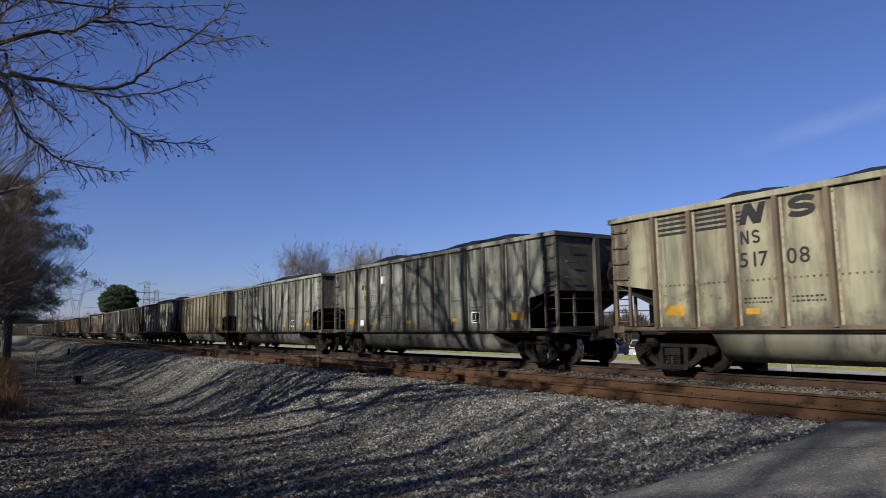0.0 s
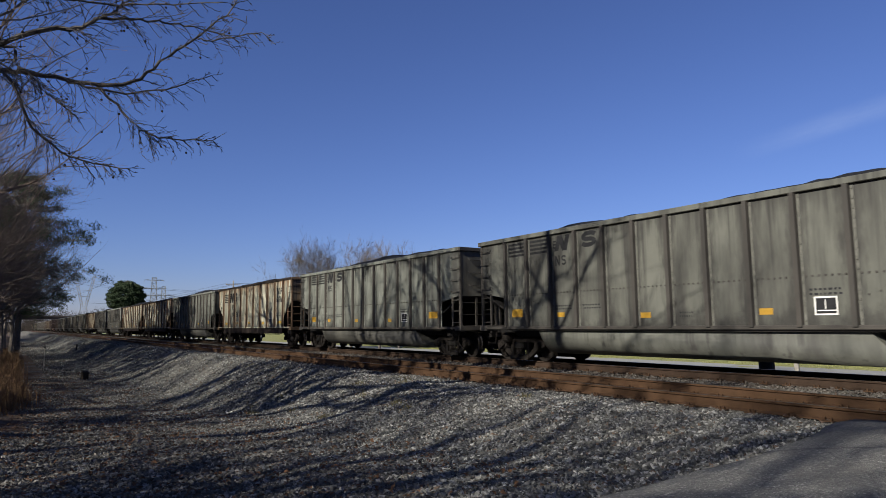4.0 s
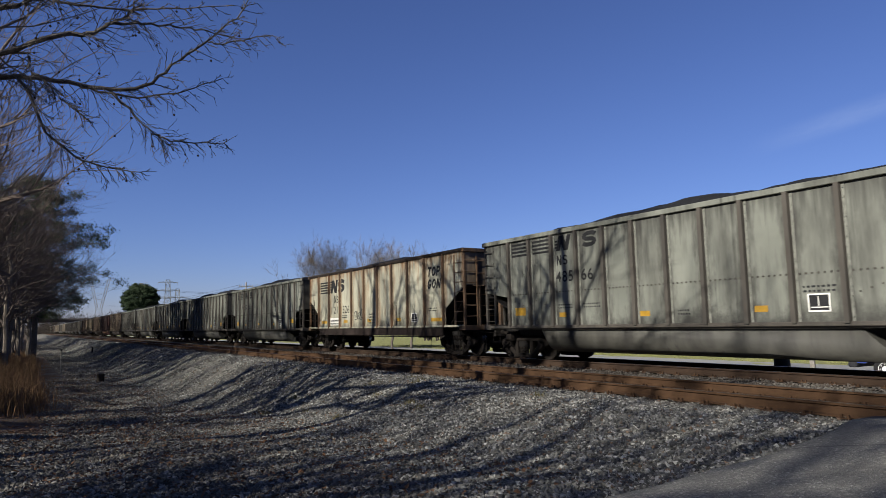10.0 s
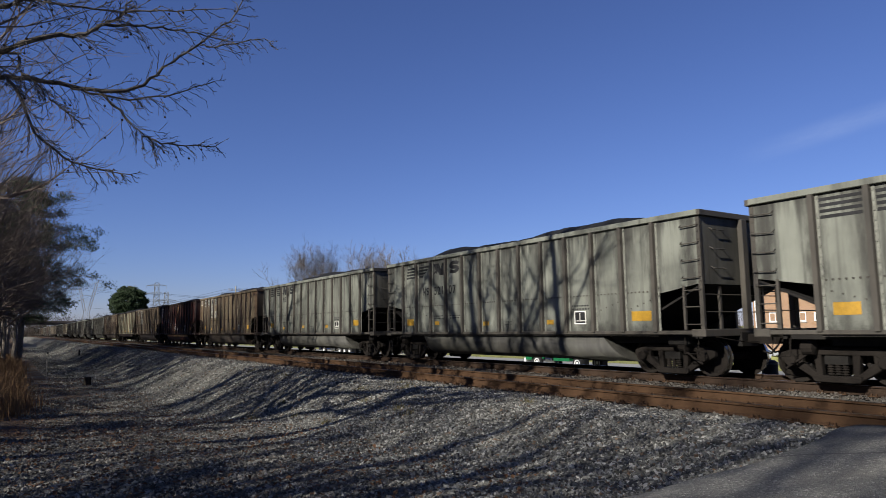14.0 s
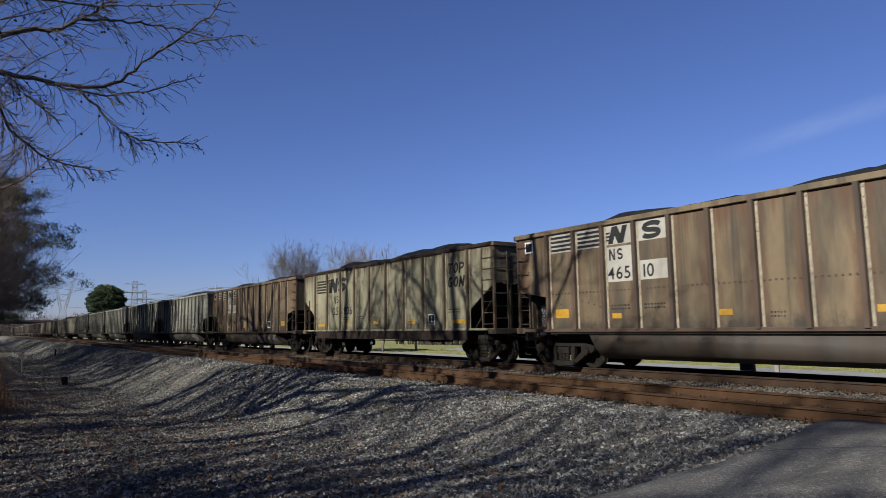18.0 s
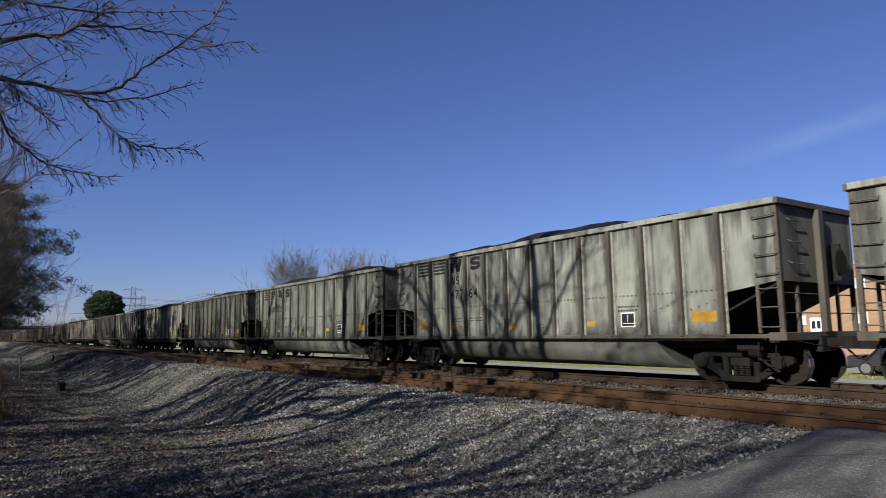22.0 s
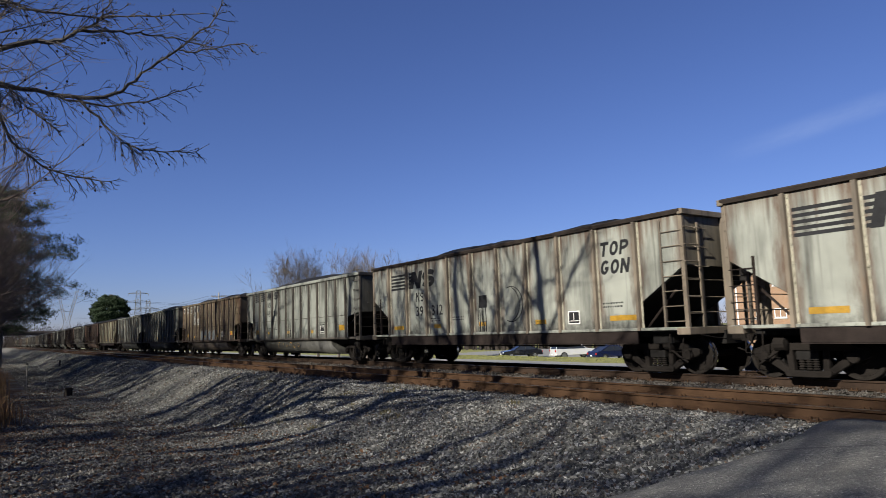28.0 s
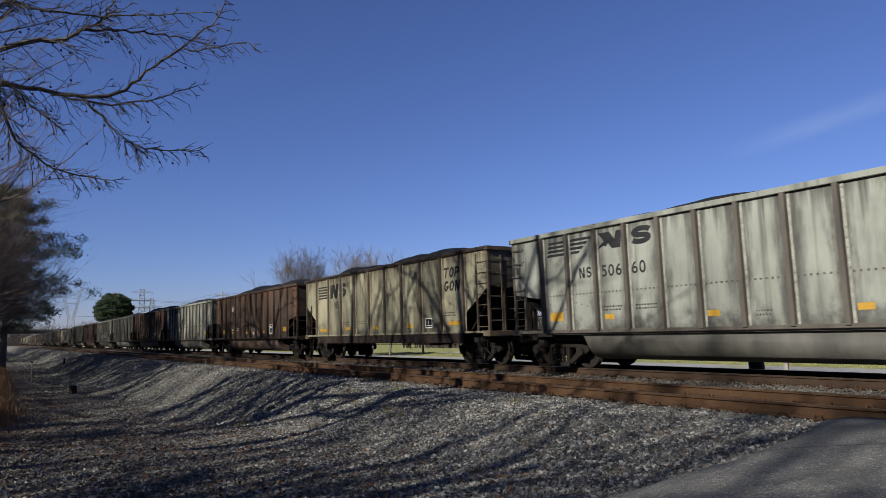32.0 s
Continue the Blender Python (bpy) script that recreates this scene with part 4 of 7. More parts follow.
def dress(car, xs, kind, paint, style, num, seed):
    """Markings of one car: emblem, road number, reflectors, stencil panels."""
    rnd = random.Random(seed * 13 + 5)
    y = -BODY_Y - 0.003
    ink = M_WHITE if paint in ("red", "brown") else M_LETTER
    R = pose(0, 0, 0, 90, 0, 0)
    if style:
        emblem(car, xs, style, ink)
    if style == "T":
        # slanted title of six signs at the other end
        bm = bmesh.new()
        for r, row in enumerate((("hammer", "ring", "flag"), ("open_ring", "ring", "zigzag"))):
            for k, kind_of in enumerate(row):
                sign(bm, kind_of, xs[8] + 0.16 + k * 0.33, 2.98 - r * 0.47, 0.28, 0.37, 0.082, y, 0.2)
        part("title_signs", bm, ink, car, "two rows of slanted dark signs")
    # reporting mark as two plain signs, road number in figures
    if kind == "tub":
        px, pz, size = (xs[2] + 0.14, 2.32, 0.44) if style != "B" else (xs[2] + 0.18, 2.44, 0.42)
        mark = (px + 0.06, 2.80, 0.46, 0.29) if style != "B" else (xs[1] + 0.42, 2.45, 0.46, 0.29)
    else:
        px, pz, size = xs[1] + 0.56, 1.78, 0.50
        mark = (px + 0.05, 2.30, 0.52, 0.34)
    if paint == "red":
        px, pz = xs[1] + 0.25, 2.1
    shifted = kind == "tub" and num and len(num[1]) == 3      # lettering one bay further back, on washed patches
    if shifted:
        px, pz, size, mark = xs[1] + 0.60, 2.30, 0.33, (xs[1] + 0.46, 2.76, 0.40, 0.25)
        for name_x, z0, w, h in ((xs[1] + 0.41, 2.71, 0.54, 0.34), (xs[1] + 0.56, 2.25, 0.42, 0.32), (xs[2] + 0.16, 2.25, 0.78, 0.32), (xs[2] + 0.12, 2.74, 0.5, 0.32)):
            patch(car, "repaint", [(name_x, z0), (name_x + w, z0), (name_x + w, z0 + h), (name_x, z0 + h)], M_WASHED, "pale washed rectangle under the lettering", 0.0022)
        patch(car, "weight_label", [(xs[1] + 0.3, 1.26), (xs[1] + 0.6, 1.26), (xs[1] + 0.6, 1.49), (xs[1] + 0.3, 1.49)], M_WHITE, "small white data label")
        patch(car, "overpaint", [(-HALF + 0.2, 2.85), (-HALF + 0.45, 2.78), (xs[0] - 0.15, 2.9), (xs[0] - 0.15, 3.66), (-HALF + 0.2, 3.66)], M_DARKWASH, "dark painted-out square", 0.0022)
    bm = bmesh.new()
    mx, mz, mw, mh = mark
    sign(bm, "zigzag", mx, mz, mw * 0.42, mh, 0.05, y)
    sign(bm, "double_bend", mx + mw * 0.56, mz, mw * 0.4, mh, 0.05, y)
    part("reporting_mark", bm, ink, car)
    if num:
        a, b = num
        if paint == "red":      # figures spread over three panels
            lettering("road_number", "50", size, ink, car, pose(xs[0] + 0.35, y, pz) @ R)
            a = "74"
        lettering("road_number", a, size, ink, car, pose(px, y, pz) @ R)
        nx = xs[2] + 0.22 if shifted else (xs[3] + 0.14 if kind == "tub" else xs[2] + 0.26)
        if paint == "red":
            nx = xs[2] + 0.2
        lettering("road_number", b, size, ink, car, pose(nx, y, pz) @ R)
    # yellow reflective patches
    spots = ((0, 0.45, 0.5), (2, 0.42, 0.3), (5, 0.3, 0.34), (8, 0.36, 0.3), (11, 0.45, 0.62)) if kind == "tub" else ((0, 0.5, 0.75), (2, 0.6, 0.45), (4, 0.5, 0.4), (6, 0.5, 0.45), (8, 0.6, 0.85))
    for i, off, w in spots:
        i = min(i, len(xs) - 2)
        h = 0.13 if w < 0.5 or kind != "tub" else 0.24
        z = (1.30 + rnd.uniform(-0.03, 0.05)) + (0.05 if h > 0.2 else 0)
        bm = bmesh.new()
        flat(bm, [(xs[i] + off - 0.2, z), (xs[i] + off - 0.2 + w, z), (xs[i] + off - 0.2 + w, z + h), (xs[i] + off - 0.2, z + h)], y)
        part("reflector", bm, M_YELLOW, car, "yellow reflective patch")
    # small stencils
    bm = bmesh.new()
    for i, x0, x1, z0, z1, n in ((2, 0.2, 0.8, 1.55, 1.72, 2), (3, 0.2, 0.85, 1.55, 1.72, 2), (9, 0.2, 0.85, 1.66, 1.84, 2), (6, 0.25, 0.6, 1.28, 1.45, 2)):
        i = min(i, len(xs) - 2)
        bars(bm, xs[i] + x0, xs[i] + x1, z0, z1, n, 4, rnd, y)
    tagged(part("stencil_block", bm, ink, car, "small stencilled data lines"), kind="stuff")
    i = 9 if kind == "tub" else 7
    bm = bmesh.new()
    x, z = xs[i] + 0.28, 1.27
    box(bm, x, x + 0.44, y - 0.004, y, z, z + 0.36)
    plate = part("stencil_panel", bm, M_LETTER, car, "black panel with a white frame")
    bm = bmesh.new()
    for q in ((x, x + 0.44, z, z + 0.03), (x, x + 0.44, z + 0.33, z + 0.36), (x, x + 0.03, z, z + 0.36), (x + 0.41, x + 0.44, z, z + 0.36), (x + 0.06, x + 0.4, z + 0.08, z + 0.10), (x + 0.2, x + 0.22, z + 0.12, z + 0.3)):
        box(bm, q[0], q[1], y - 0.008, y - 0.0045, q[2], q[3])
    part("panel_frame", bm, M_WHITE, plate)


def patch(car, name, pts, material, label="", proud=0.004):
    bm = bmesh.new()
    flat(bm, pts, -BODY_Y - proud)
    return part(name, bm, material, car, label)


def arc(bm, cx, cz, r0, r1, a0, a1, y, n=14):
    for i in range(n):
        p, q = (a0 + (a1 - a0) * k / n for k in (i, i + 1))
        flat(bm, [(cx + r0 * math.cos(p), cz + r0 * math.sin(p)), (cx + r1 * math.cos(p), cz + r1 * math.sin(p)), (cx + r1 * math.cos(q), cz + r1 * math.sin(q)), (cx + r0 * math.cos(q), cz + r0 * math.sin(q))], y)


def scrawl(car, x, z, w, h, material, seed, y=-BODY_Y - 0.004):
    """A sprayed scrawl: looping thin strokes."""
    rnd = random.Random(seed)
    bm = bmesh.new()
    for k in range(6):
        cx, cz, r = x + w * (k + 0.5) / 6, z + h * rnd.uniform(0.35, 0.65), h * rnd.uniform(0.22, 0.42)
        a0 = rnd.uniform(0, 6.28)
        arc(bm, cx, cz, r * 0.82, r, a0, a0 + rnd.uniform(2.2, 5.0), y, 10)
    part("scrawl", bm, material, car, "sprayed looping scrawl")


def extras(k, car, xs, kind_of_car):
    """What sets single cars apart."""
    y = -BODY_Y - 0.004
    if k == 21:      # the oxide-red car
        bm = bmesh.new()
        bars(bm, -HALF + 0.25, -HALF + 1.05, 3.42, 3.56, 1, 5, random.Random(2), y, 1.4)
        arc(bm, -HALF + 0.62, 3.05, 0.16, 0.26, 0.6, 5.2, y)
        for j in range(3):
            flat(bm, [(-HALF + 0.3, 2.62 + 0.09 * j), (-HALF + 0.85, 2.62 + 0.09 * j), (-HALF + 0.85, 2.67 + 0.09 * j), (-HALF + 0.3, 2.67 + 0.09 * j)], y)
        part("emblem", bm, M_WHITE, car, "white arc-shaped emblem over bars")
        x = xs[6] + 0.12
        patch(car, "steel_grade_panel", [(x, 2.92), (x + 0.8, 2.92), (x + 0.8, 3.5), (x, 3.5)], M_TANPAINT, "tan panel with red figures")
        lettering("panel_text", "3CR12", 0.25, PAINT["red"], car, pose(x + 0.06, y - 0.003, 3.16) @ pose(0, 0, 0, 90, 0, 0))
        bm = bmesh.new()
        for z0 in (2.98, 3.06, 3.40):
            flat(bm, [(x + 0.06, z0), (x + 0.74, z0), (x + 0.74, z0 + 0.03), (x + 0.06, z0 + 0.03)], y - 0.003)
        part("panel_lines", bm, PAINT["red"], car)
        bm = bmesh.new()
        box(bm, -4.5, 4.2, -1.482, -1.476, 0.78, 0.95)
        part("tub_stripe", bm, M_TANPAINT, car, "rust-stained tan stripe along the tub")
        scrawl(car, xs[3] + 0.15, 1.5, 0.75, 0.6, M_WHITE, 5)
        scrawl(car, xs[5] + 0.2, 1.4, 0.7, 0.7, M_WHITE, 6)
        patch(car, "label", [(xs[6] + 0.25, 1.35), (xs[6] + 0.75, 1.35), (xs[6] + 0.75, 1.6), (xs[6] + 0.25, 1.6)], M_WHITE)
    if k == 34:
        x = xs[4] + 0.35
        patch(car, "repaint", [(x, 1.9), (x + 0.42, 1.9), (x + 0.42, 2.3), (x, 2.3)], M_LETTER, "black painted-out square")
        bm = bmesh.new()
        arc(bm, xs[5] + 0.6, 1.95, 0.52, 0.55, -2.0, 1.9, y)
        arc(bm, xs[5] + 0.45, 1.95, 0.52, 0.55, -1.2, 1.2, y)
        part("scrawl", bm, M_LETTER, car, "thin sprayed crescent")
    if k == 35:
        scrawl(car, -2.5, 0.55, 3.2, 0.42, M_YELLOW, 8, -1.485)
    if k in (5, 10, 34, 12, 14, 28, 15, 35):      # soot run down over the side
        rnd = random.Random(k)
        b0 = (6 if k == 14 else 4) if kind_of_car == "flat" else 5
        for n in range(8):
            c, w, top = xs[b0] + 0.25 + 0.5 * rnd.random(), rnd.uniform(0.015, 0.045), rnd.uniform(1.35, 2.15)
            zs = [1.14 + (top - 1.14) * f for f in (0, 0.2, 0.45, 0.7, 1.0)]
            left = [(c - w * rnd.uniform(0.4, 1.2) * (1 - 0.6 * q / 4), z) for q, z in enumerate(zs)]
            right = [(c + w * rnd.uniform(0.4, 1.2) * (1 - 0.6 * q / 4), z) for q, z in enumerate(zs)]
            patch(car, "soot_run", left + right[::-1], M_SOOT, "thin black soot run", 0.003 + 0.0004 * n)
    if k == 14:
        scrawl(car, xs[3] + 0.35, 1.4, 0.85, 0.6, M_LETTER, 14)
        bm = bmesh.new()
        bars(bm, xs[4] + 0.45, xs[4] + 1.0, 1.25, 1.75, 4, 3, random.Random(4), y, 0.9)
        tagged(part("stencil_block", bm, M_LETTER, car, "four stencilled lines"), kind="stuff")
    if k == 11:
        scrawl(car, xs[5] + 0.3, 1.45, 1.6, 0.8, M_LETTER, k)
    if k in (20, 22, 24, 36):      # washed patches round the lettering, and a framed number square on the end bay
        for bay, z0, z1 in ((0, 3.18, 3.72), (1, 3.18, 3.72), (2, 3.2, 3.74), (3, 3.2, 3.74), (2, 2.25, 3.14), (3, 2.25, 2.72)):
            patch(car, "repaint", [(xs[bay] + 0.10, z0), (xs[bay + 1] - 0.10, z0), (xs[bay + 1] - 0.10, z1), (xs[bay] + 0.10, z1)], M_PATCH, "pale washed rectangle round the lettering", 0.0022)
        x = -HALF + 0.35
        patch(car, "number_square", [(x, 3.28), (x + 0.36, 3.28), (x + 0.36, 3.62), (x, 3.62)], M_WHITE, "white square frame")
        patch(car, "square_field", [(x + 0.05, 3.33), (x + 0.31, 3.33), (x + 0.31, 3.57), (x + 0.05, 3.57)], M_LETTER, "", 0.0055)
    if k in (5, 14):
        patch(car, "weight_panel", [(xs[1] + 0.08, 1.2), (xs[2] - 0.1, 1.2), (xs[2] - 0.1, 1.56), (xs[1] + 0.08, 1.56)], M_WHITE, "white panel with data bars")
        bm = bmesh.new()
        bars(bm, xs[1] + 0.14, xs[2] - 0.16, 1.24, 1.54, 2, 5, random.Random(k), -BODY_Y - 0.006, 0.9)
        tagged(part("panel_bars", bm, M_LETTER, car), kind="stuff")
    if k == 36:      # painted-over band along the bottom, red dots
        for bay, w0, w1, z1 in ((4, 0.12, 0.98, 1.78), (5, 0.1, 0.96, 1.8), (6, 0.1, 0.9, 1.74), (7, 0.12, 0.98, 1.78)):
            patch(car, "repaint", [(xs[bay] + w0, 1.12), (xs[bay] + w1, 1.12), (xs[bay] + w1, z1 - 0.05), (xs[bay] + w0 + 0.3, z1), (xs[bay] + w0, z1 - 0.12)], M_OVERPAINT, "pale blue-grey painted-over patch", 0.0025)
        for x in (xs[0] + 0.75, xs[11] + 0.3):
            patch(car, "reflector", [(x, 1.38), (x + 0.13, 1.38), (x + 0.13, 1.5), (x, 1.5)], M_TAIL_DOT, "red reflective patch")
    if k == 2:
        patch(car, "repaint", [(xs[3] + 0.1, 2.95), (xs[3] + 0.5, 2.95), (xs[3] + 0.5, 3.25), (xs[3] + 0.1, 3.25)], M_WHITE, "white painted square")


M_TANPAINT = simple("tan_panel", (0.28, 0.175, 0.083), 0.7, 0, 0.55, 3, 0.0)
M_DARKWASH = simple("dark_wash", (0.055, 0.055, 0.05), 0.8, 0, 0.35, 3, 0.0)
M_OVERPAINT = simple("overpaint", (0.115, 0.125, 0.128), 0.7, 0, 0.3, 3, 0.0)
M_TAIL_DOT = simple("red_reflective", (0.35, 0.04, 0.035), 0.5, 0, 0.2, 9, 0.0)
M_SOOT = simple("soot", (0.0154, 0.0154, 0.0154), 0.9, 0, 0.5, 5, 0.0)

# kind, paint, emblem style, road number, by place in the train from its head
CARS = [
    ("tub", "grey", "A", None), ("tub", "cream", "A", ("517", "08")), ("tub", "grey", "", ("10", "733")), ("tub", "light", "B", ("523", "17")), ("tub", "cream", "A", ("504", "98")),
    ("flat", "white", "T", ("39", "433")), ("tub", "dark", "A", None), ("tub", "grey", "A", None), ("flat", "rusty", "T", ("39", "861")), ("tub", "grey", "B", ("525", "42")),
    ("flat", "rusty", "T", ("42", "539")), ("flat", "rusty", "T", ("39", "624")), ("tub", "light", "A", ("473", "16")), ("tub", "grey", "A", ("485", "66")), ("flat", "rusty", "T", ("21", "326")),
    ("tub", "grey", "B", ("521", "02")), ("tub", "grey", "B", ("522", "78")), ("tub", "grey", "A", ("479", "96")), ("tub", "grey", "B", ("521", "07")), ("tub", "grey", "A", None),
    ("tub", "tan", "A", ("464", "79")), ("tub", "red", "", ("50", "10")), ("tub", "tan", "A", ("465", "10")), ("flat", "cream", "T", ("25", "806")), ("tub", "tan", "A", ("461", "74")),
    ("tub", "light", "A", ("475", "77")), ("tub", "light", "B", ("525", "13")), ("tub", "light", "A", ("477", "64")), ("tub", "grey", "B", ("525", "51")), ("tub", "grey", "A", ("479", "35")),
    ("flat", "white", "T", ("39", "327")), ("tub", "light", "B", None), ("tub", "dark", "A", None), ("flat", "white", "T", ("23", "604")), ("flat", "white", "T", ("39", "312")),
    ("tub", "light", "A", ("482", "20")), ("tub", "tan", "A", ("472", "25")), ("tub", "grey", "B", ("524", "79")), ("tub", "light", "B", ("506", "60")), ("flat", "cream", "T", None),
    ("tub", "brown", "", None), ("tub", "light", "A", None), ("tub", "brown", "", None), ("tub", "dark", "A", None), ("tub", "grey", "B", None), ("tub", "brown", "", None),
    ("tub", "dark", "", None), ("tub", "grey", "A", None), ("flat", "white", "T", None), ("tub", "grey", "B", None), ("tub", "dark", "A", None), ("tub", "grey", "A", None),
    ("flat", "cream", "T", None), ("tub", "grey", "A", None), ("tub", "dark", "B", None), ("tub", "tan", "A", None),
]
COLOUR_WORDS = {"grey": "dusty grey", "light": "pale grey", "dark": "coal-blackened grey", "cream": "cream-grey", "white": "rust-streaked white", "rusty": "heavily rusted white", "tan": "brown-stained tan", "brown": "dark brown", "red": "faded oxide-red"}
N_TAIL = 10
MODELS, TRAIN = {}, []
for k in range(len(CARS) + N_TAIL):
    kind, paint, style, num = CARS[k] if k < len(CARS) else CARS[27 + (k * 7) % 29][:3] + (None,)
    variant = k % 2 if k < 52 else "plain"
    if (kind, paint, variant) not in MODELS:
        car, xs = gondola(kind, paint, k, k >= 52)
        MODELS[kind, paint, variant] = (car, xs)
    else:
        src, xs = MODELS[kind, paint, variant]
        car = copy_thing(src, pose(0, 0, 0))
    shape = "bathtub coal gondola" if kind == "tub" else "ribbed gondola with brown sill"
    tagged(car, f"{COLOUR_WORDS[paint]} {shape} full of coal", "coal wagon", "coal train")
    TRAIN.append((car, xs, kind, paint, style, num))
for k, (car, xs, kind, paint, style, num) in enumerate(TRAIN):
    if k < 52:
        dress(car, xs, kind, paint, style, num, k)
        extras(k, car, xs, kind)


SLACK = [0.0, 0.82, -0.03, -0.27, -0.17, -0.12, -0.08, -0.06, -0.15, -0.02, -0.1, -0.02, 0.03, 0.01, -0.02, 0.21, 0.23, 0.1, 0.09, 0.06, 0.13, -0.14, -0.17, -0.04, 0.13, 0.15, -0.02, -0.17, -0.12, -0.22, -0.02, -0.03, -0.02, -0.06, 0.16, 0.19, 0.08, -0.09, 0.0, 0.0]   # slack in the couplers, car by car


def train_s(t):
    """How far the train has come: the place of the rear end of car 0, in metres along the line."""
    return 3.637 + 19.0350 * t - 0.01976 * t * t + 0.000207 * t ** 3


def motions():
    """All that moves: the cars along the line, their wheels, and the trucks on the street."""
    times = [4.0 * i for i in range(9)]
    for k, item in enumerate(TRAIN):
        walk(item[0], [(t, pose(train_s(t) - k * PITCH + HALF + (SLACK[k] if k < len(SLACK) else 0), Y_TRAIN, 0)) for t in times])
    walk(street_truck, [(t, pose(-20.2 - 13.8 * (t - 10.8), 30.0, STREET_Z)) for t in (0.0, 8.0, 16.0, 24.0, 32.0)])
    walk(second_truck, [(t, pose(-26.5 - 13.3 * (t - 13.5), 29.7, STREET_Z)) for t in (0.0, 8.0, 16.0, 24.0, 32.0)])
    frames = [i / FPS for i in range(int(32 * FPS) + 1)]
    spin = {}
    for ob in list(scene.objects):
        if ob.name.startswith("wheel_set"):
            side = 1 if ob.location.x > 0 else -1
            if side not in spin:
                walk(ob, [(t, pose(side * 0.889, 0, WHEEL_R, 0, math.degrees((train_s(t) - 3.637) / WHEEL_R), 0)) for t in frames])
                spin[side] = ob.animation_data
            else:
                ob.rotation_mode = "QUATERNION"
                ad = ob.animation_data_create()
                ad.action = spin[side].action
                ad.action_slot = spin[side].action_slot


# ---------------- trees ----------------
M_BARK = simple("bark", (0.125, 0.106, 0.087), 0.9, 0, 0.4, 6, 0.5)
M_TWIG = simple("twig_bark", (0.105, 0.082, 0.068), 0.9, 0, 0.3, 6, 0.2)
M_PALEBARK = simple("pale_bark", (0.095, 0.08, 0.066), 0.85, 0, 0.45, 5, 0.4)
M_NEEDLE = simple("pine_needles", (0.05, 0.063, 0.033), 0.7, 0, 0.5, 3, 0.0)
M_ROUND = simple("green_needles", (0.028, 0.043, 0.02), 0.75, 0, 0.3, 0.4, 0.0)


def raw_mesh(name, verts, faces, material, parent=None, label=""):
    me = bpy.data.meshes.new(name)
    me.from_pydata(verts, [], faces)
    me.materials.append(material)
    ob = new(name, me)
    if parent is not None:
        ob.parent = parent
    if label:
        ob["label"] = label
    return ob


def limb(V, F, pts, r0, r1, seg=5):
    """Adds a tapered limb to the lists V, F."""
    pts = [Vector(p) for p in pts]
    n = len(pts)
    base = len(V)
    for i, p in enumerate(pts):
        d = (pts[min(i + 1, n - 1)] - pts[max(i - 1, 0)])
        if d.length < 1e-6:
            d = Vector((0, 0, 1))
        d.normalize()
        u = d.orthogonal().normalized()
        w = d.cross(u)
        r = r0 + (r1 - r0) * i / (n - 1)
        for k in range(seg):
            a = k * math.tau / seg
            V.append(tuple(p + (u * math.cos(a) + w * math.sin(a)) * r))
    for i in range(n - 1):
        for k in range(seg):
            a, b = base + i * seg + k, base + i * seg + (k + 1) % seg
            F.append((a, b, b + seg, a + seg))


def grow(V, F, rnd, p, d, length, r, depth, up=0.1, wig=0.22, kids=(3, 5), tips=None, spread=(0.5, 1.0), shrink=(0.5, 0.72), least=0.004):
    """One branch and its children."""
    n = max(3, int(length / 0.5)) if depth > 0 else 4
    n = min(n, 7)
    pts, dirs = [Vector(p)], [d.copy()]
    for i in range(n):
        d = (d + Vector((rnd.gauss(0, wig), rnd.gauss(0, wig), rnd.gauss(0, wig) + up)) * 0.6).normalized()
        pts.append(pts[-1] + d * (length / n))
        dirs.append(d.copy())
    tip = r * (0.45 if depth > 0 else 0.35)
    limb(V, F, pts, r, tip, 6 if r > 0.08 else (4 if r > 0.015 else 3))
    if depth == 0:
        if tips is not None:
            tips.append((pts[-1], d.copy()))
        return
    for k in range(rnd.randint(*kids)):
        j = rnd.randint(max(1, n // 3), n)
        a = dirs[j].orthogonal().normalized()
        a.rotate(Matrix.Rotation(rnd.uniform(0, math.tau), 3, dirs[j]))
        nd = (dirs[j] + a * rnd.uniform(*spread)).normalized()
        rr = (r + (tip - r) * j / n) * rnd.uniform(0.5, 0.75)
        grow(V, F, rnd, pts[j], nd, length * rnd.uniform(*shrink), max(rr, least), depth - 1, up, wig, kids, tips, spread, shrink, least)
    if depth > 0:
        grow(V, F, rnd, pts[-1], d, length * 0.7, max(tip, least), depth - 1, up, wig, kids, tips, spread, shrink, least)


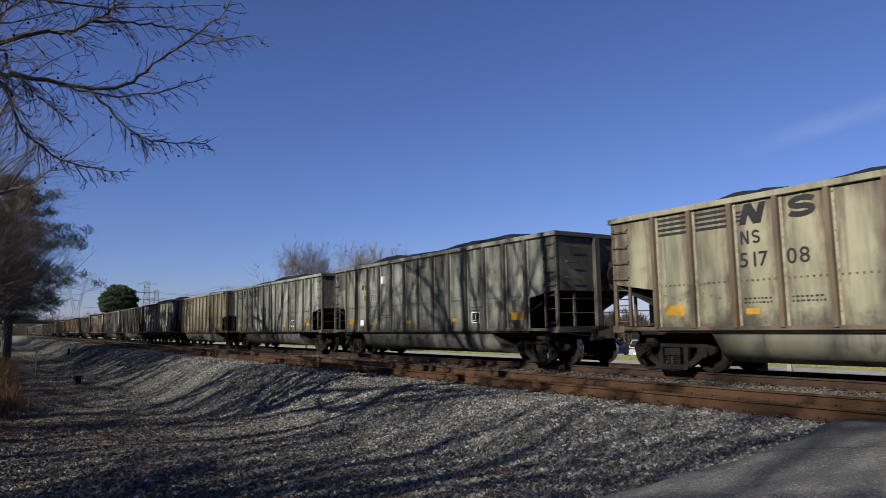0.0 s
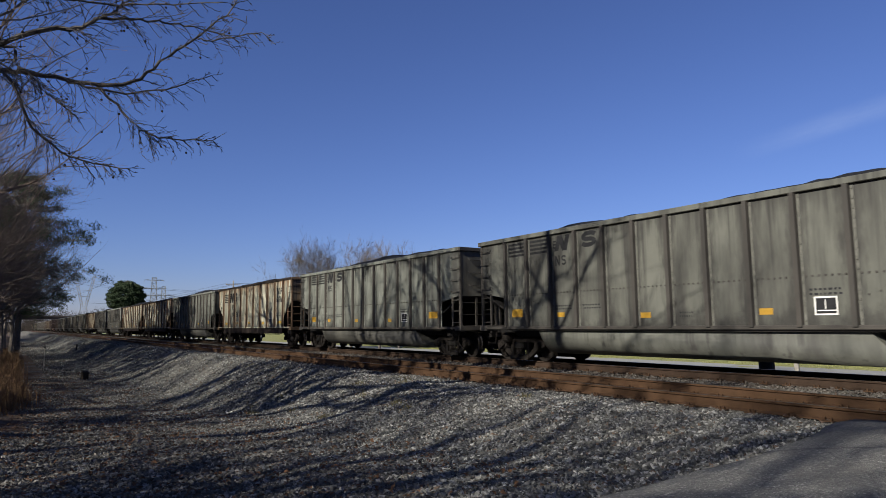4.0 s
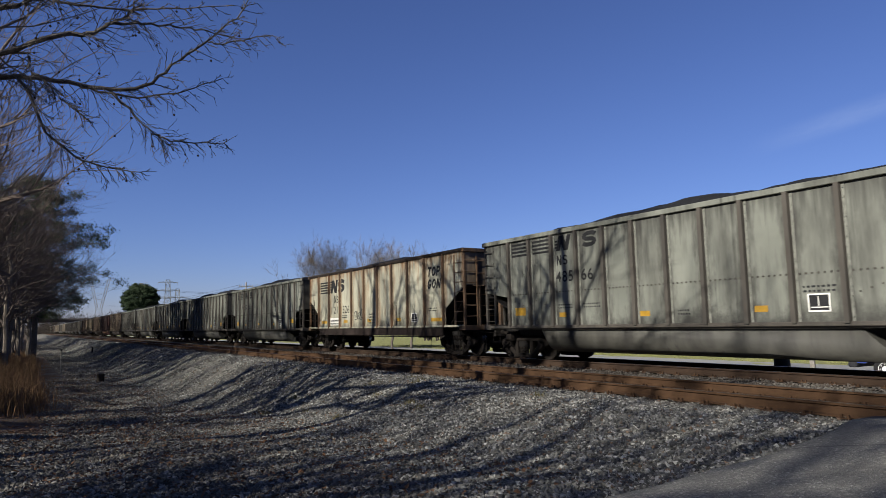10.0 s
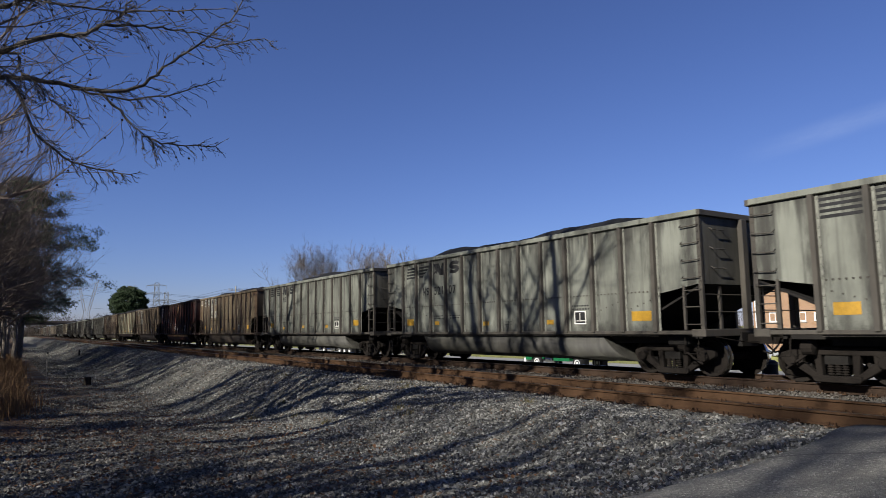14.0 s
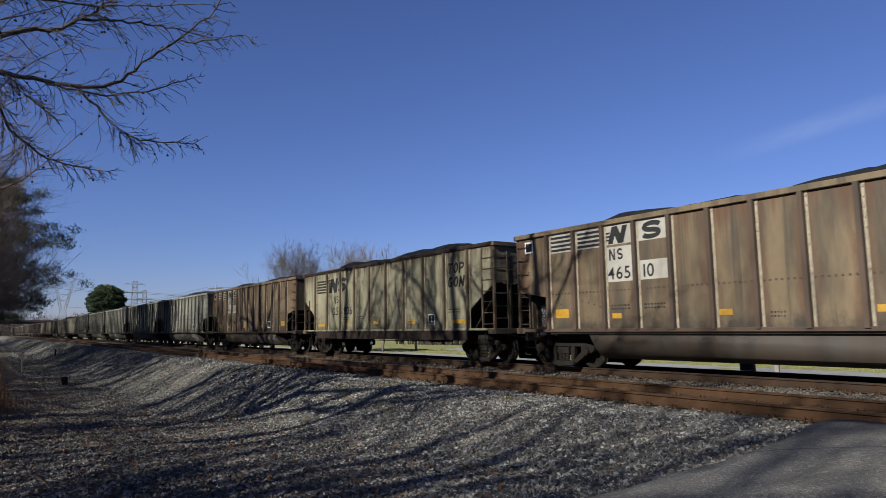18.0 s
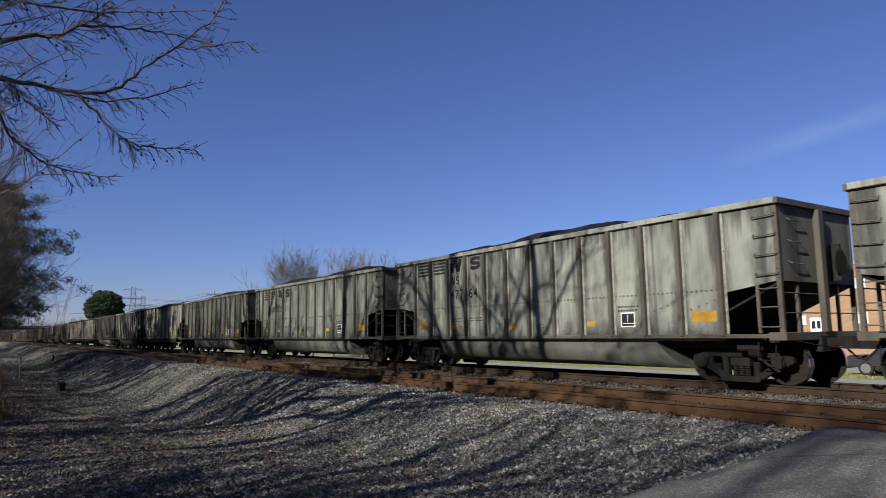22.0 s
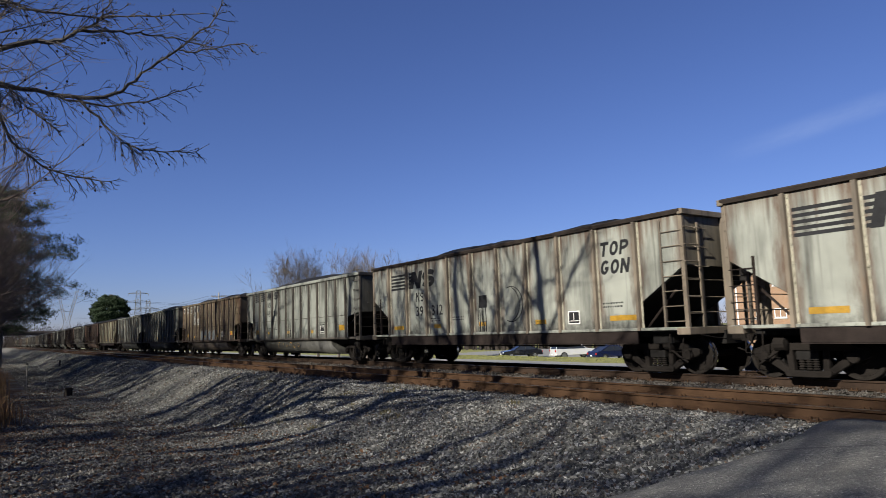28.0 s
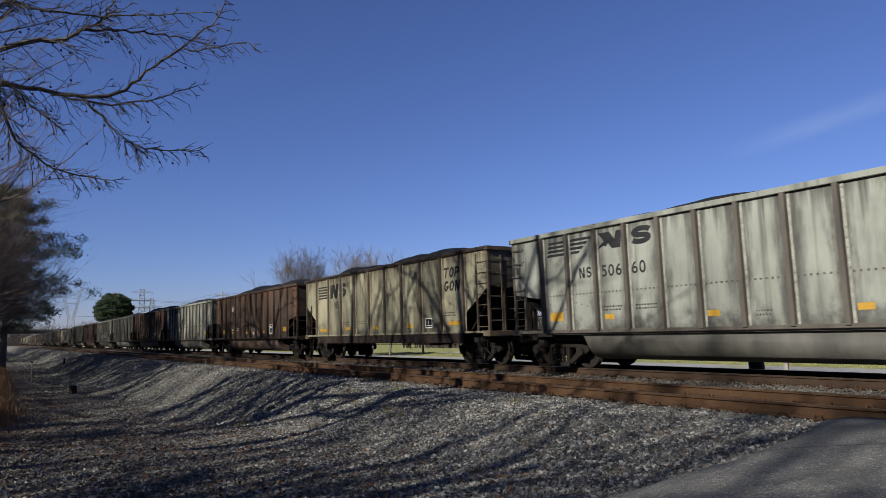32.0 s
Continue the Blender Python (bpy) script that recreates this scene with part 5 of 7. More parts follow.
def bare_tree(seed, height, depth=4, material=None, lean=(0, 0), name="bare_tree", low=0.28, least=0.004, wide=1.0, stem=0.62):
    """A leafless broadleaf tree: trunk and crown of branches."""
    rnd = random.Random(seed)
    tree = new(name)
    V, F = [], []
    r = height * 0.0125
    tp = [Vector((0, 0, -0.3))]
    n = 8
    for i in range(1, n + 1):
        z = height * stem * i / n
        tp.append(Vector((lean[0] * z + rnd.gauss(0, 0.05) * i ** 0.5, lean[1] * z + rnd.gauss(0, 0.05) * i ** 0.5, z)))
    limb(V, F, tp, r, r * 0.45, 8)
    raw_mesh("trunk", V, F, material or M_BARK, tree)
    V, F = [], []
    for k in range(rnd.randint(9, 12)):
        f = low + (1 - low) * (k + rnd.random()) / 12
        q = f * n
        i = min(int(q), n - 1)
        p = tp[i].lerp(tp[i + 1], q - i)
        a = k * 2.4 + rnd.uniform(-0.4, 0.4)
        d = Vector((math.cos(a), math.sin(a), rnd.uniform(0.35, 0.95))).normalized()
        grow(V, F, rnd, p, d, height * wide * rnd.uniform(0.2, 0.3) * (1.15 - 0.4 * f), r * 0.42, depth - 1, 0.12, least=least)
    grow(V, F, rnd, tp[-1], Vector((0, 0, 1)), height * 0.2, r * 0.42, depth - 1, 0.15, least=least)
    raw_mesh("crown", V, F, material or M_TWIG, tree, "bare branches and twigs")
    return tree


def pine_tree(seed, height, crown_low=0.2, width=0.28, name="pine_tree", tufts=5200, round_top=False, blade=0.018, needle=0.27):
    """A pine: trunk, limbs, and needle tufts in clumps with gaps."""
    rnd = random.Random(seed)
    tree = new(name)
    V, F = [], []
    limb(V, F, [(0, 0, -0.3), (0.1, 0.05, height * 0.4), (0.0, 0.1, height * 0.75), (0.1, 0, height * 0.97)], height * 0.016, 0.03, 8)
    raw_mesh("trunk", V, F, M_BARK, tree)
    V, F, N, NF = [], [], [], []
    nl = 60
    centres = []
    for k in range(nl):
        f = crown_low + (0.98 - crown_low) * (k + rnd.random()) / nl
        if round_top:
            q = (f - crown_low) / (1 - crown_low)
            reach = height * width * (max(0.05, 1 - (2 * q - 0.9) ** 2 / 1.25)) ** 0.5
        else:
            reach = height * width * min(1.0, (1.05 - f) * 2.2) * min(1.0, 0.35 + (f - crown_low) * 2.6) * rnd.uniform(0.6, 1.1)
        a = k * 2.4 + rnd.uniform(-0.5, 0.5)
        d = Vector((math.cos(a), math.sin(a), rnd.uniform(-0.15, 0.3)))
        p0 = Vector((0, 0, height * f))
        pts = [p0 + d * reach * t + Vector((0, 0, -0.1 * reach * t * t)) for t in (0, 0.35, 0.7, 1.0)]
        limb(V, F, pts, 0.06, 0.015, 4)
        for t in np.linspace(0.35, 1.0, 6):
            c = p0.lerp(pts[-1], float(t)) + Vector((rnd.gauss(0, 0.3), rnd.gauss(0, 0.3), rnd.gauss(0, 0.2))) * (reach * 0.22)
            centres.append(c)
    if round_top:
        centres = []
        while len(centres) < 420:
            q = Vector((rnd.uniform(-1, 1), rnd.uniform(-1, 1), rnd.uniform(-0.75, 1)))
            if 0.62 < q.length < 1.0 + 0.12 * noise.noise(q * 2.5):
                centres.append(Vector((q.x * 4.0, q.y * 4.0, height * 0.68 + q.z * height * 0.28)))
    tagged(raw_mesh("limb_work", V, F, M_BARK, tree), kind="stuff")
    per = max(1, tufts // len(centres))
    for c in centres:
        for _ in range(per):
            q = c + Vector((rnd.gauss(0, 0.30), rnd.gauss(0, 0.30), rnd.gauss(0, 0.2))) * height / 15
            for _ in range(4):
                d = Vector((rnd.gauss(0, 1), rnd.gauss(0, 1), rnd.gauss(0.4, 0.8))).normalized()
                s = d.orthogonal().normalized() * (blade * height / 15)
                b = len(N)
                e = q + d * needle * rnd.uniform(0.75, 1.25) * height / 15
                N += [tuple(q - s), tuple(q + s), tuple(e)]
                NF.append((b, b + 1, b + 2))
    raw_mesh("needles", N, NF, M_ROUND if round_top else M_NEEDLE, tree, "dark green needle tufts")
    return tree


def put_tree(tree, x, y, rz=0.0, scale=1.0):
    tree.matrix_basis = pose(x, y, float(ground_z(x, y)), 0, 0, rz) @ Matrix.Scale(scale, 4)
    return tree


# woodland behind the camera, whose shadows lie over the bank and the train
shade = [bare_tree(11, 20, 4, least=0.0065), bare_tree(12, 22, 4, least=0.0065), bare_tree(13, 18, 4, least=0.0065)]
rs = random.Random(5)
spots = [(-78 + 2.6 * k + rs.uniform(-1, 1), -4.6 - 4.4 * (k * 7 % 4) + rs.uniform(-1.4, 1.4)) for k in range(31)]
spots += [(-90 + 6 * k + rs.uniform(-2, 2), -24 + rs.uniform(-2, 2)) for k in range(18)]
spots = [p for p in spots if (p[0] < -8.5 or p[1] < -23) and not (-15 < p[0] < -11.2 and p[1] > -19)]
spots += [(-132 + 5.2 * k + rs.uniform(-2, 2), -5.5 - 3.5 * (k % 3) + rs.uniform(-1, 1)) for k in range(12)]
spots = [(x + 0.265 * (8 - y), y) for x, y in spots]
spots = [(x, y) for x, y in spots if (x - 0.2126 * (8 - y) < -8.5 or y < -22) and not -31.5 < x - 0.2126 * (8 - y) < -26.5]
for i, (x, y) in enumerate(spots):
    t = shade[i] if i < 3 else copy_thing(shade[i % 3], pose(0, 0, 0))
    near = x > -32 and y > -12
    put_tree(t, x, y - (5.0 if near else 0), rs.uniform(0, 360), 1.2 if near else 1.0)
    tagged(t, "tall leafless tree in the roadside wood", "tree", "roadside wood")

# bare undergrowth at the wood's edge, added out of view to shade the foreground
for i in range(11):
    t = copy_thing(shade[i % 3], pose(0, 0, 0))
    put_tree(t, -7 - 2.7 * i + rs.uniform(-0.5, 0.5), -2.4 - 1.3 * (i % 3) + rs.uniform(-0.4, 0.4), rs.uniform(0, 360), rs.uniform(0.16, 0.27))
    tagged(t, "unseen bare sapling added to shade the foreground", "sapling", "saplings")
# two more trees added out of view, to streak the bank with shade
for x, y in ((-2.0, -17.0), (0.4, -21)):
    t = put_tree(copy_thing(shade[1], pose(0, 0, 0)), x, y, rs.uniform(0, 360), 0.95)
    tagged(t, "tall leafless tree in the roadside wood", "tree", "roadside wood")
# one more, added out of view to shade the passing cars
for x, y in ((-36.5, -7.0),):
    t = put_tree(copy_thing(shade[2], pose(0, 0, 0)), x, y, rs.uniform(0, 360), 0.9)
    tagged(t, "unseen leafless tree added to shade the train", "tree", "roadside wood")

# the wood goes on along the distant line, added to shade the far train
for i in range(30):
    t = copy_thing(shade[i % 3], pose(0, 0, 0))
    put_tree(t, -138 - 8 * i + rs.uniform(-3, 3), -5 - 6 * (i % 3) + rs.uniform(-2, 2), rs.uniform(0, 360), rs.uniform(0.8, 1.0))
    tagged(t, "leafless tree added along the distant line for shade", "tree", "lineside wood")

# evergreen belt added out of view behind the wood, to block sky light
shade_pine = pine_tree(25, 17, 0.05, 0.30, tufts=6000)
for i in range(16):
    t = shade_pine if i == 0 else copy_thing(shade_pine, pose(0, 0, 0))
    put_tree(t, -75 + 7 * i + rs.uniform(-2, 2), -44 + rs.uniform(-4, 4), rs.uniform(0, 360), rs.uniform(0.8, 1.1))
    tagged(t, "unseen dark pine added to block sky light", "tree", "pine belt")

# pines added unseen to the distant lineside wood, shading the train's far end
for i in range(18):
    t = copy_thing(shade_pine, pose(0, 0, 0))
    put_tree(t, -112 - 8.5 * i + rs.uniform(-2, 2), -10 - 3 * (i % 2) + rs.uniform(-1.5, 1.5), rs.uniform(0, 360), rs.uniform(1.3, 1.6))
    tagged(t, "unseen dark pine added to shade the far train", "tree", "lineside wood")

# wood along the ditch: bare trees and a pine
for i, (x, y, h) in enumerate([(-50, -4.5, 13), (-62, -3.0, 14), (-66, -2.5, 13), (-70, -1.5, 16), (-76, -1.5, 13), (-84, -0.5, 14), (-80, -2.5, 17), (-92, 0.0, 17), (-55, -6, 15), (-100, -4, 18), (-120, -2.0, 16), (-140, 0, 17), (-43, -1.8, 13), (-47, -0.8, 12), (-53, -1.6, 14), (-58, -1.4, 11), (-40, -3.2, 15), (-74, -2.6, 15), (-88, -3.8, 16), (-52, -1.0, 12), (-60, -0.2, 13), (-64, 0.5, 14), (-57, -0.7, 11), (-66, -0.6, 15), (-71, 0.9, 14)]):
    t = copy_thing(shade[i % 3], pose(0, 0, 0))
    put_tree(t, x, y, rs.uniform(0, 360), h / 20)
    tagged(t, "slender leafless tree beside the ditch", "tree", "ditch wood")
pine = put_tree(pine_tree(21, 16.5, 0.24, 0.42, tufts=30000, blade=0.016, needle=0.17), -69, 0.9, 40)
tagged(pine, "dark green pine with drooping limbs by the ditch", "tree")
pine = put_tree(pine_tree(23, 17, 0.32, 0.32, tufts=11000, blade=0.022), -58, -5.0, 10)
tagged(pine, "dark pine among bare trees beside the ditch", "tree")
round_pine = put_tree(pine_tree(22, 13.8, 0.25, 0.30, tufts=42000, round_top=True, blade=0.05), -175, 24, 0)
tagged(round_pine, "round-headed green pine standing alone beyond the line", "tree")
for i, (x, y, h) in enumerate([(-69, 28.1, 12.4), (-67, 29.4, 12.8), (-66, 31.4, 12.1), (-64, 33.8, 11.8), (-63.0, 35.6, 11.5), (-64, 40.5, 11.2)]):
    t = put_tree(bare_tree(31 + i, h, 5, M_PALEBARK, low=0.2, least=0.009, wide=1.2, stem=0.5), x, y, 30 * i)
    tagged(t, "leafless pale-barked tree beyond the railway", "tree", "trees beyond the line")

# overhanging branches of a tree beside the camera
BOUGHS = [
    ([(-10.6, -1.5, 4.3), (-8.98, -0.02, 4.64), (-8.73, 0.53, 4.76), (-8.66, 0.82, 4.95), (-8.66, 0.98, 5.13), (-8.65, 1.14, 5.47)], 0.034),
    ([(-8.70, 0.70, 4.90), (-8.66, 1.21, 5.00), (-8.60, 1.66, 5.02), (-8.5, 2.25, 4.98)], 0.016),
    ([(-10.9, -1.6, 4.4), (-10.16, -0.36, 4.53), (-9.81, 0.37, 4.47), (-9.44, 1.15, 4.39), (-9.18, 1.65, 4.81), (-8.88, 2.19, 5.28), (-8.75, 2.49, 5.77)], 0.036),
    ([(-9.75, 0.45, 4.46), (-9.5, 0.80, 4.30), (-9.15, 1.50, 4.29), (-8.85, 2.14, 4.53)], 0.017),
    ([(-9.62, 0.85, 4.40), (-9.35, 1.28, 3.88), (-9.2, 1.57, 3.69), (-8.9, 2.19, 3.66)], 0.016),
    ([(-10.6, -1.5, 4.3), (-9.63, -0.23, 4.37), (-9.62, 0.15, 3.71), (-9.48, 0.64, 3.34), (-9.25, 1.22, 3.23)], 0.024),
    ([(-10.6, -1.4, 5.4), (-9.75, -0.22, 5.56), (-9.54, 0.32, 5.43), (-9.1, 1.18, 5.38), (-8.6, 2.11, 5.44)], 0.022),
    ([(-8.98, 1.98, 5.05), (-8.75, 2.2, 5.02), (-8.5, 2.7, 5.13)], 0.012),
    ([(-11.0, -2.3, 5.0), (-9.9, -0.36, 5.38), (-9.5, -0.09, 5.35), (-9.2, 0.23, 5.51)], 0.046),
    ([(-10.95, -2.2, 4.1), (-9.9, -0.33, 4.77), (-9.6, -0.02, 4.48), (-9.4, 0.35, 4.06), (-9.3, 0.61, 3.85)], 0.022),
]


def curve_points(pts, n):
    """Catmull-Rom through pts."""
    P = [Vector(p) for p in pts]
    P = [P[0] * 2 - P[1]] + P + [P[-1] * 2 - P[-2]]
    out = []
    for i in range(1, len(P) - 2):
        for k in range(n):
            t = k / n
            a, b, c, d = P[i - 1:i + 3]
            out.append(0.5 * ((2 * b) + (c - a) * t + (2 * a - 5 * b + 4 * c - d) * t * t + (3 * b - a - 3 * c + d) * t ** 3))
    out.append(P[-2])
    return out


def twig(V, F, rnd, p, d, length, r, tips, depth):
    """A stiff zigzag twig with short spurs; side twigs while depth lasts."""
    n = max(4, int(length / 0.055))
    a = d.orthogonal().normalized()
    a.rotate(Matrix.Rotation(rnd.uniform(0, math.tau), 3, d))
    pts = [Vector(p)]
    for i in range(n):
        k = 0.15 if i % 2 else -0.15
        d = (d + Vector((rnd.gauss(0, 0.05), rnd.gauss(0, 0.05), rnd.gauss(0, 0.05) + (0.035 if i > n * 0.6 else -0.03)))).normalized()
        step = (d + a * k).normalized()
        pts.append(pts[-1] + step * (length / n))
        if i and rnd.random() < 0.65:
            s = (step + a * (0.9 if k < 0 else -0.9) + Vector((0, 0, 0.2))).normalized()
            limb(V, F, [pts[-1], pts[-1] + s * rnd.uniform(0.02, 0.05)], r * 0.75, r * 0.5, 3)
        if depth and i > 0 and rnd.random() < 0.34:
            b = a * (1 if k < 0 else -1) + Vector((rnd.gauss(0, 0.4), rnd.gauss(0, 0.4), rnd.gauss(0, 0.4)))
            twig(V, F, rnd, pts[-1], (d + b * 0.8).normalized(), length * rnd.uniform(0.3, 0.55), r * 0.72, tips, depth - 1)
    limb(V, F, pts, r, r * 0.55, 4)
    tips.append((pts[-1], d.copy()))


def ball_tree():
    """A sweet-gum-like tree: trunk out of view, long limbs, zigzag twigs, hanging seed balls."""
    rnd = random.Random(77)
    tree = new("overhanging_tree")
    V, F = [], []
    z0 = float(ground_z(-11.2, -2.6))
    stem = [Vector(p) for p in ((-11.2, -2.6, z0 - 0.3), (-11.1, -2.5, 2.5), (-10.9, -2.1, 4.2), (-11.0, -2.3, 7.0), (-10.85, -2.4, 10.0), (-11.0, -2.5, 13.0), (-10.9, -2.6, 16.5))]
    limb(V, F, stem, 0.27, 0.07, 9)
    raw_mesh("trunk", V, F, M_BARK, tree)
    V, F = [], []
    for k in range(11):
        q = 3.2 + k * 0.265
        i = int(q)
        a = k * 2.4
        d = Vector((math.cos(a), math.sin(a) * 0.8, rnd.uniform(0.5, 1.0))).normalized()
        grow(V, F, rnd, stem[i].lerp(stem[i + 1], q - i), d, rnd.uniform(2.4, 3.6), 0.075 - 0.003 * k, 3, 0.1, least=0.008)
    raw_mesh("crown", V, F, M_TWIG, tree, "bare upper branches and twigs")
    tips = []
    for nth, (pts, r) in enumerate(BOUGHS):
        V, F = [], []
        cp = curve_points(pts, 6)
        for q in cp[1:-1]:
            q += Vector((rnd.gauss(0, 0.012), rnd.gauss(0, 0.012), rnd.gauss(0, 0.012)))
        if r > 0.03:
            cp[0] = Vector((-10.95, -2.2, 5.0 if nth == 8 else 4.1))
        limb(V, F, cp, r * 1.15, 0.006, 7)
        m = len(cp)
        for j in range(3, m):
            for _ in range((4 if nth in (4, 5) else rnd.choice((2, 2, 3))) if j > 4 else 2):
                d = (cp[min(j + 1, m - 1)] - cp[j - 1]).normalized()
                a = d.orthogonal().normalized()
                a.rotate(Matrix.Rotation(rnd.uniform(0, math.tau), 3, d))
                nd = (d + a * rnd.uniform(0.6, 1.2)).normalized()
                twig(V, F, rnd, cp[j], (nd - Vector((0, 0, 0.25))).normalized(), rnd.uniform(0.2, 0.5) * (1.15 - 0.75 * j / m), max(0.0042, min(0.006, r * 0.28)), tips, rnd.choice((1, 1, 2)))
        raw_mesh("branch", V, F, M_BOUGH, tree, "leafless branch with zigzag twigs")
    me = None
    for p, d in tips:
        if rnd.random() < 0.04:
            bm = bmesh.new()
            if me is None:
                bmesh.ops.create_icosphere(bm, subdivisions=2, radius=0.0145)
                for v in bm.verts:
                    v.co *= rnd.uniform(0.85, 1.15)
                tube(bm, [(0, 0, 0.015), (0.003, 0, 0.07)], 0.0015, 3)
                ob = part("seed_ball", bm, M_BALL, tree, "dark spiky seed ball")
                me = ob.data
                ob.matrix_basis = Matrix.Translation(p - Vector((0, 0, 0.07)))
            else:
                share("seed_ball", me, tree, Matrix.Translation(p - Vector((0, 0, 0.07))))
    return tree


M_BOUGH = simple("grey_branch_bark", (0.068, 0.059, 0.051), 0.85, 0, 0.75, 9, 0.3)
M_BALL = simple("seed_ball_brown", (0.0231, 0.0154, 0.0108), 0.9, 0, 0.3, 40, 0.5)
tagged(ball_tree(), "leafless tree with seed balls hanging from long branches", "tree")


# ---------------- sleepers, ballast stones, litter, weeds ----------------
def np_mesh(name, V, F, material, parent=None, label="", smooth=False):
    """A mesh from arrays of points and of equal-sided faces."""
    me = bpy.data.meshes.new(name)
    k = F.shape[1]
    me.vertices.add(len(V))
    me.vertices.foreach_set("co", V.astype(np.float32).ravel())
    me.loops.add(F.size)
    me.loops.foreach_set("vertex_index", F.astype(np.int32).ravel())
    me.polygons.add(len(F))
    me.polygons.foreach_set("loop_start", np.arange(0, F.size, k, dtype=np.int32))
    me.polygons.foreach_set("loop_total", np.full(len(F), k, np.int32))
    me.polygons.foreach_set("use_smooth", np.full(len(F), smooth))
    me.update(calc_edges=True)
    me.validate()
    me.materials.append(material)
    ob = new(name, me)
    if parent is not None:
        ob.parent = parent
    if label:
        ob["label"] = label
    return ob


def stone_material():
    m, nt, b = mat("ballast_stone")
    geo = nt.nodes.new("ShaderNodeNewGeometry")
    c = ramp(nt, geo.outputs["Random Per Island"], [(0.0, (0.032, 0.031, 0.028)), (0.35, (0.082, 0.08, 0.072)), (0.72, (0.148, 0.144, 0.129)), (0.94, (0.32, 0.312, 0.28)), (0.96, (0.12, 0.082, 0.055)), (1.0, (0.09, 0.06, 0.04))])
    v = coords(nt)
    # older ditch stones: leaf mould, darkened also to stand for canopy shade
    sep = nt.nodes.new("ShaderNodeSeparateXYZ")
    nt.links.new(v, sep.inputs[0])
    mr = nt.nodes.new("ShaderNodeMapRange")
    mr.inputs["From Min"].default_value, mr.inputs["From Max"].default_value = 5.6, 2.6
    mr.inputs["To Min"].default_value, mr.inputs["To Max"].default_value = -0.25, 0.22
    nt.links.new(sep.outputs["Y"], mr.inputs["Value"])
    ad = nt.nodes.new("ShaderNodeMath")
    nt.links.new(mr.outputs[0], ad.inputs[0])
    nt.links.new(noisy(nt, v, 0.9, 5, 0.65), ad.inputs[1])
    shaded_mould = ramp(nt, geo.outputs["Random Per Island"], [(0.0, (0.04, 0.034, 0.027)), (0.6, (0.085, 0.076, 0.062)), (0.9, (0.17, 0.16, 0.138)), (1.0, (0.095, 0.056, 0.032))])
    c = mixc(nt, ramp(nt, ad.outputs[0], [(0.45, (0, 0, 0)), (0.7, (0.6, 0.6, 0.6))]), c, shaded_mould)
    # stones on the track bed are brown with rust and coal dust
    bed = nt.nodes.new("ShaderNodeMapRange")
    bed.inputs["From Min"].default_value, bed.inputs["From Max"].default_value = 8.9, 9.7
    nt.links.new(sep.outputs["Y"], bed.inputs["Value"])
    dusty = mixc(nt, 0.72, c, (0.038, 0.027, 0.02))
    c = mixc(nt, bed.outputs[0], c, dusty)
    c = mixc(nt, ramp(nt, noisy(nt, v, 60, 3), [(0.45, (0, 0, 0)), (0.75, (0.5, 0.5, 0.5))]), c, (0.06, 0.057, 0.052))
    nt.links.new(c, b.inputs["Base Color"])
    b.inputs["Roughness"].default_value = 0.9
    b.inputs["Specular IOR Level"].default_value = 0.2
    return m


M_STONE = stone_material()


def scatter_stones(name, n, area, size, seed, keep=None, rise=0.5):
    """Crushed stones lying on the ground: jittered, turned octahedra."""
    rg = np.random.default_rng(seed)
    x0, x1, y0, y1 = area
    x = x0 + (x1 - x0) * rg.random(n)
    y = y0 + (y1 - y0) * rg.random(n)
    if keep is not None:
        ok = keep(x, y)
        x, y = x[ok], y[ok]
    n = len(x)
    z = ground_z(x, y)
    s = size[0] + (size[1] - size[0]) * rg.random(n) ** 1.8
    base = np.array([(1, 0, 0), (0, 1, 0), (-1, 0, 0), (0, -1, 0), (0, 0, 1), (0, 0, -1), (0.62, 0.62, 0.55), (-0.62, 0.6, -0.5)], float)[:6]
    V = base[None] * (0.45 + 0.95 * rg.random((n, 6, 1))) + rg.normal(0, 0.22, (n, 6, 3))
    q = rg.normal(size=(n, 4))
    q /= np.linalg.norm(q, axis=1, keepdims=True)
    a, b, c, d = q.T
    R = np.stack([1 - 2 * (c * c + d * d), 2 * (b * c - a * d), 2 * (b * d + a * c), 2 * (b * c + a * d), 1 - 2 * (b * b + d * d), 2 * (c * d - a * b), 2 * (b * d - a * c), 2 * (c * d + a * b), 1 - 2 * (b * b + c * c)], -1).reshape(n, 3, 3)
    V = np.einsum("nij,nkj->nki", R, V) * s[:, None, None] * np.array([1, 1, 0.8])
    V += np.stack([x, y, z + s * rise], -1)[:, None]
    F = np.array([(0, 1, 4), (1, 2, 4), (2, 3, 4), (3, 0, 4), (1, 0, 5), (2, 1, 5), (3, 2, 5), (0, 3, 5)])
    F = (F[None] + 6 * np.arange(n)[:, None, None]).reshape(-1, 3)
    return np_mesh(name, V.reshape(-1, 3), F, M_STONE)


def off_road(x, y):
    return x < road_edge(y) - 0.05 + 0.12 * np.sin(x * 40 + y * 31)


def on_slope(x, y):
    """Thins out towards the leafy ditch and with distance."""
    h = np.abs(np.sin(x * 12.9898 + y * 78.233) * 43758.5453) % 1
    leafy = np.clip((3.2 - y) / 4.0, 0, 0.55) * np.clip((-8 - x) / 12, 0, 1)
    far = np.clip((-16 - x) / 30, 0, 0.5)
    return off_road(x, y) & (h > leafy) & (h * 0.999 > far)


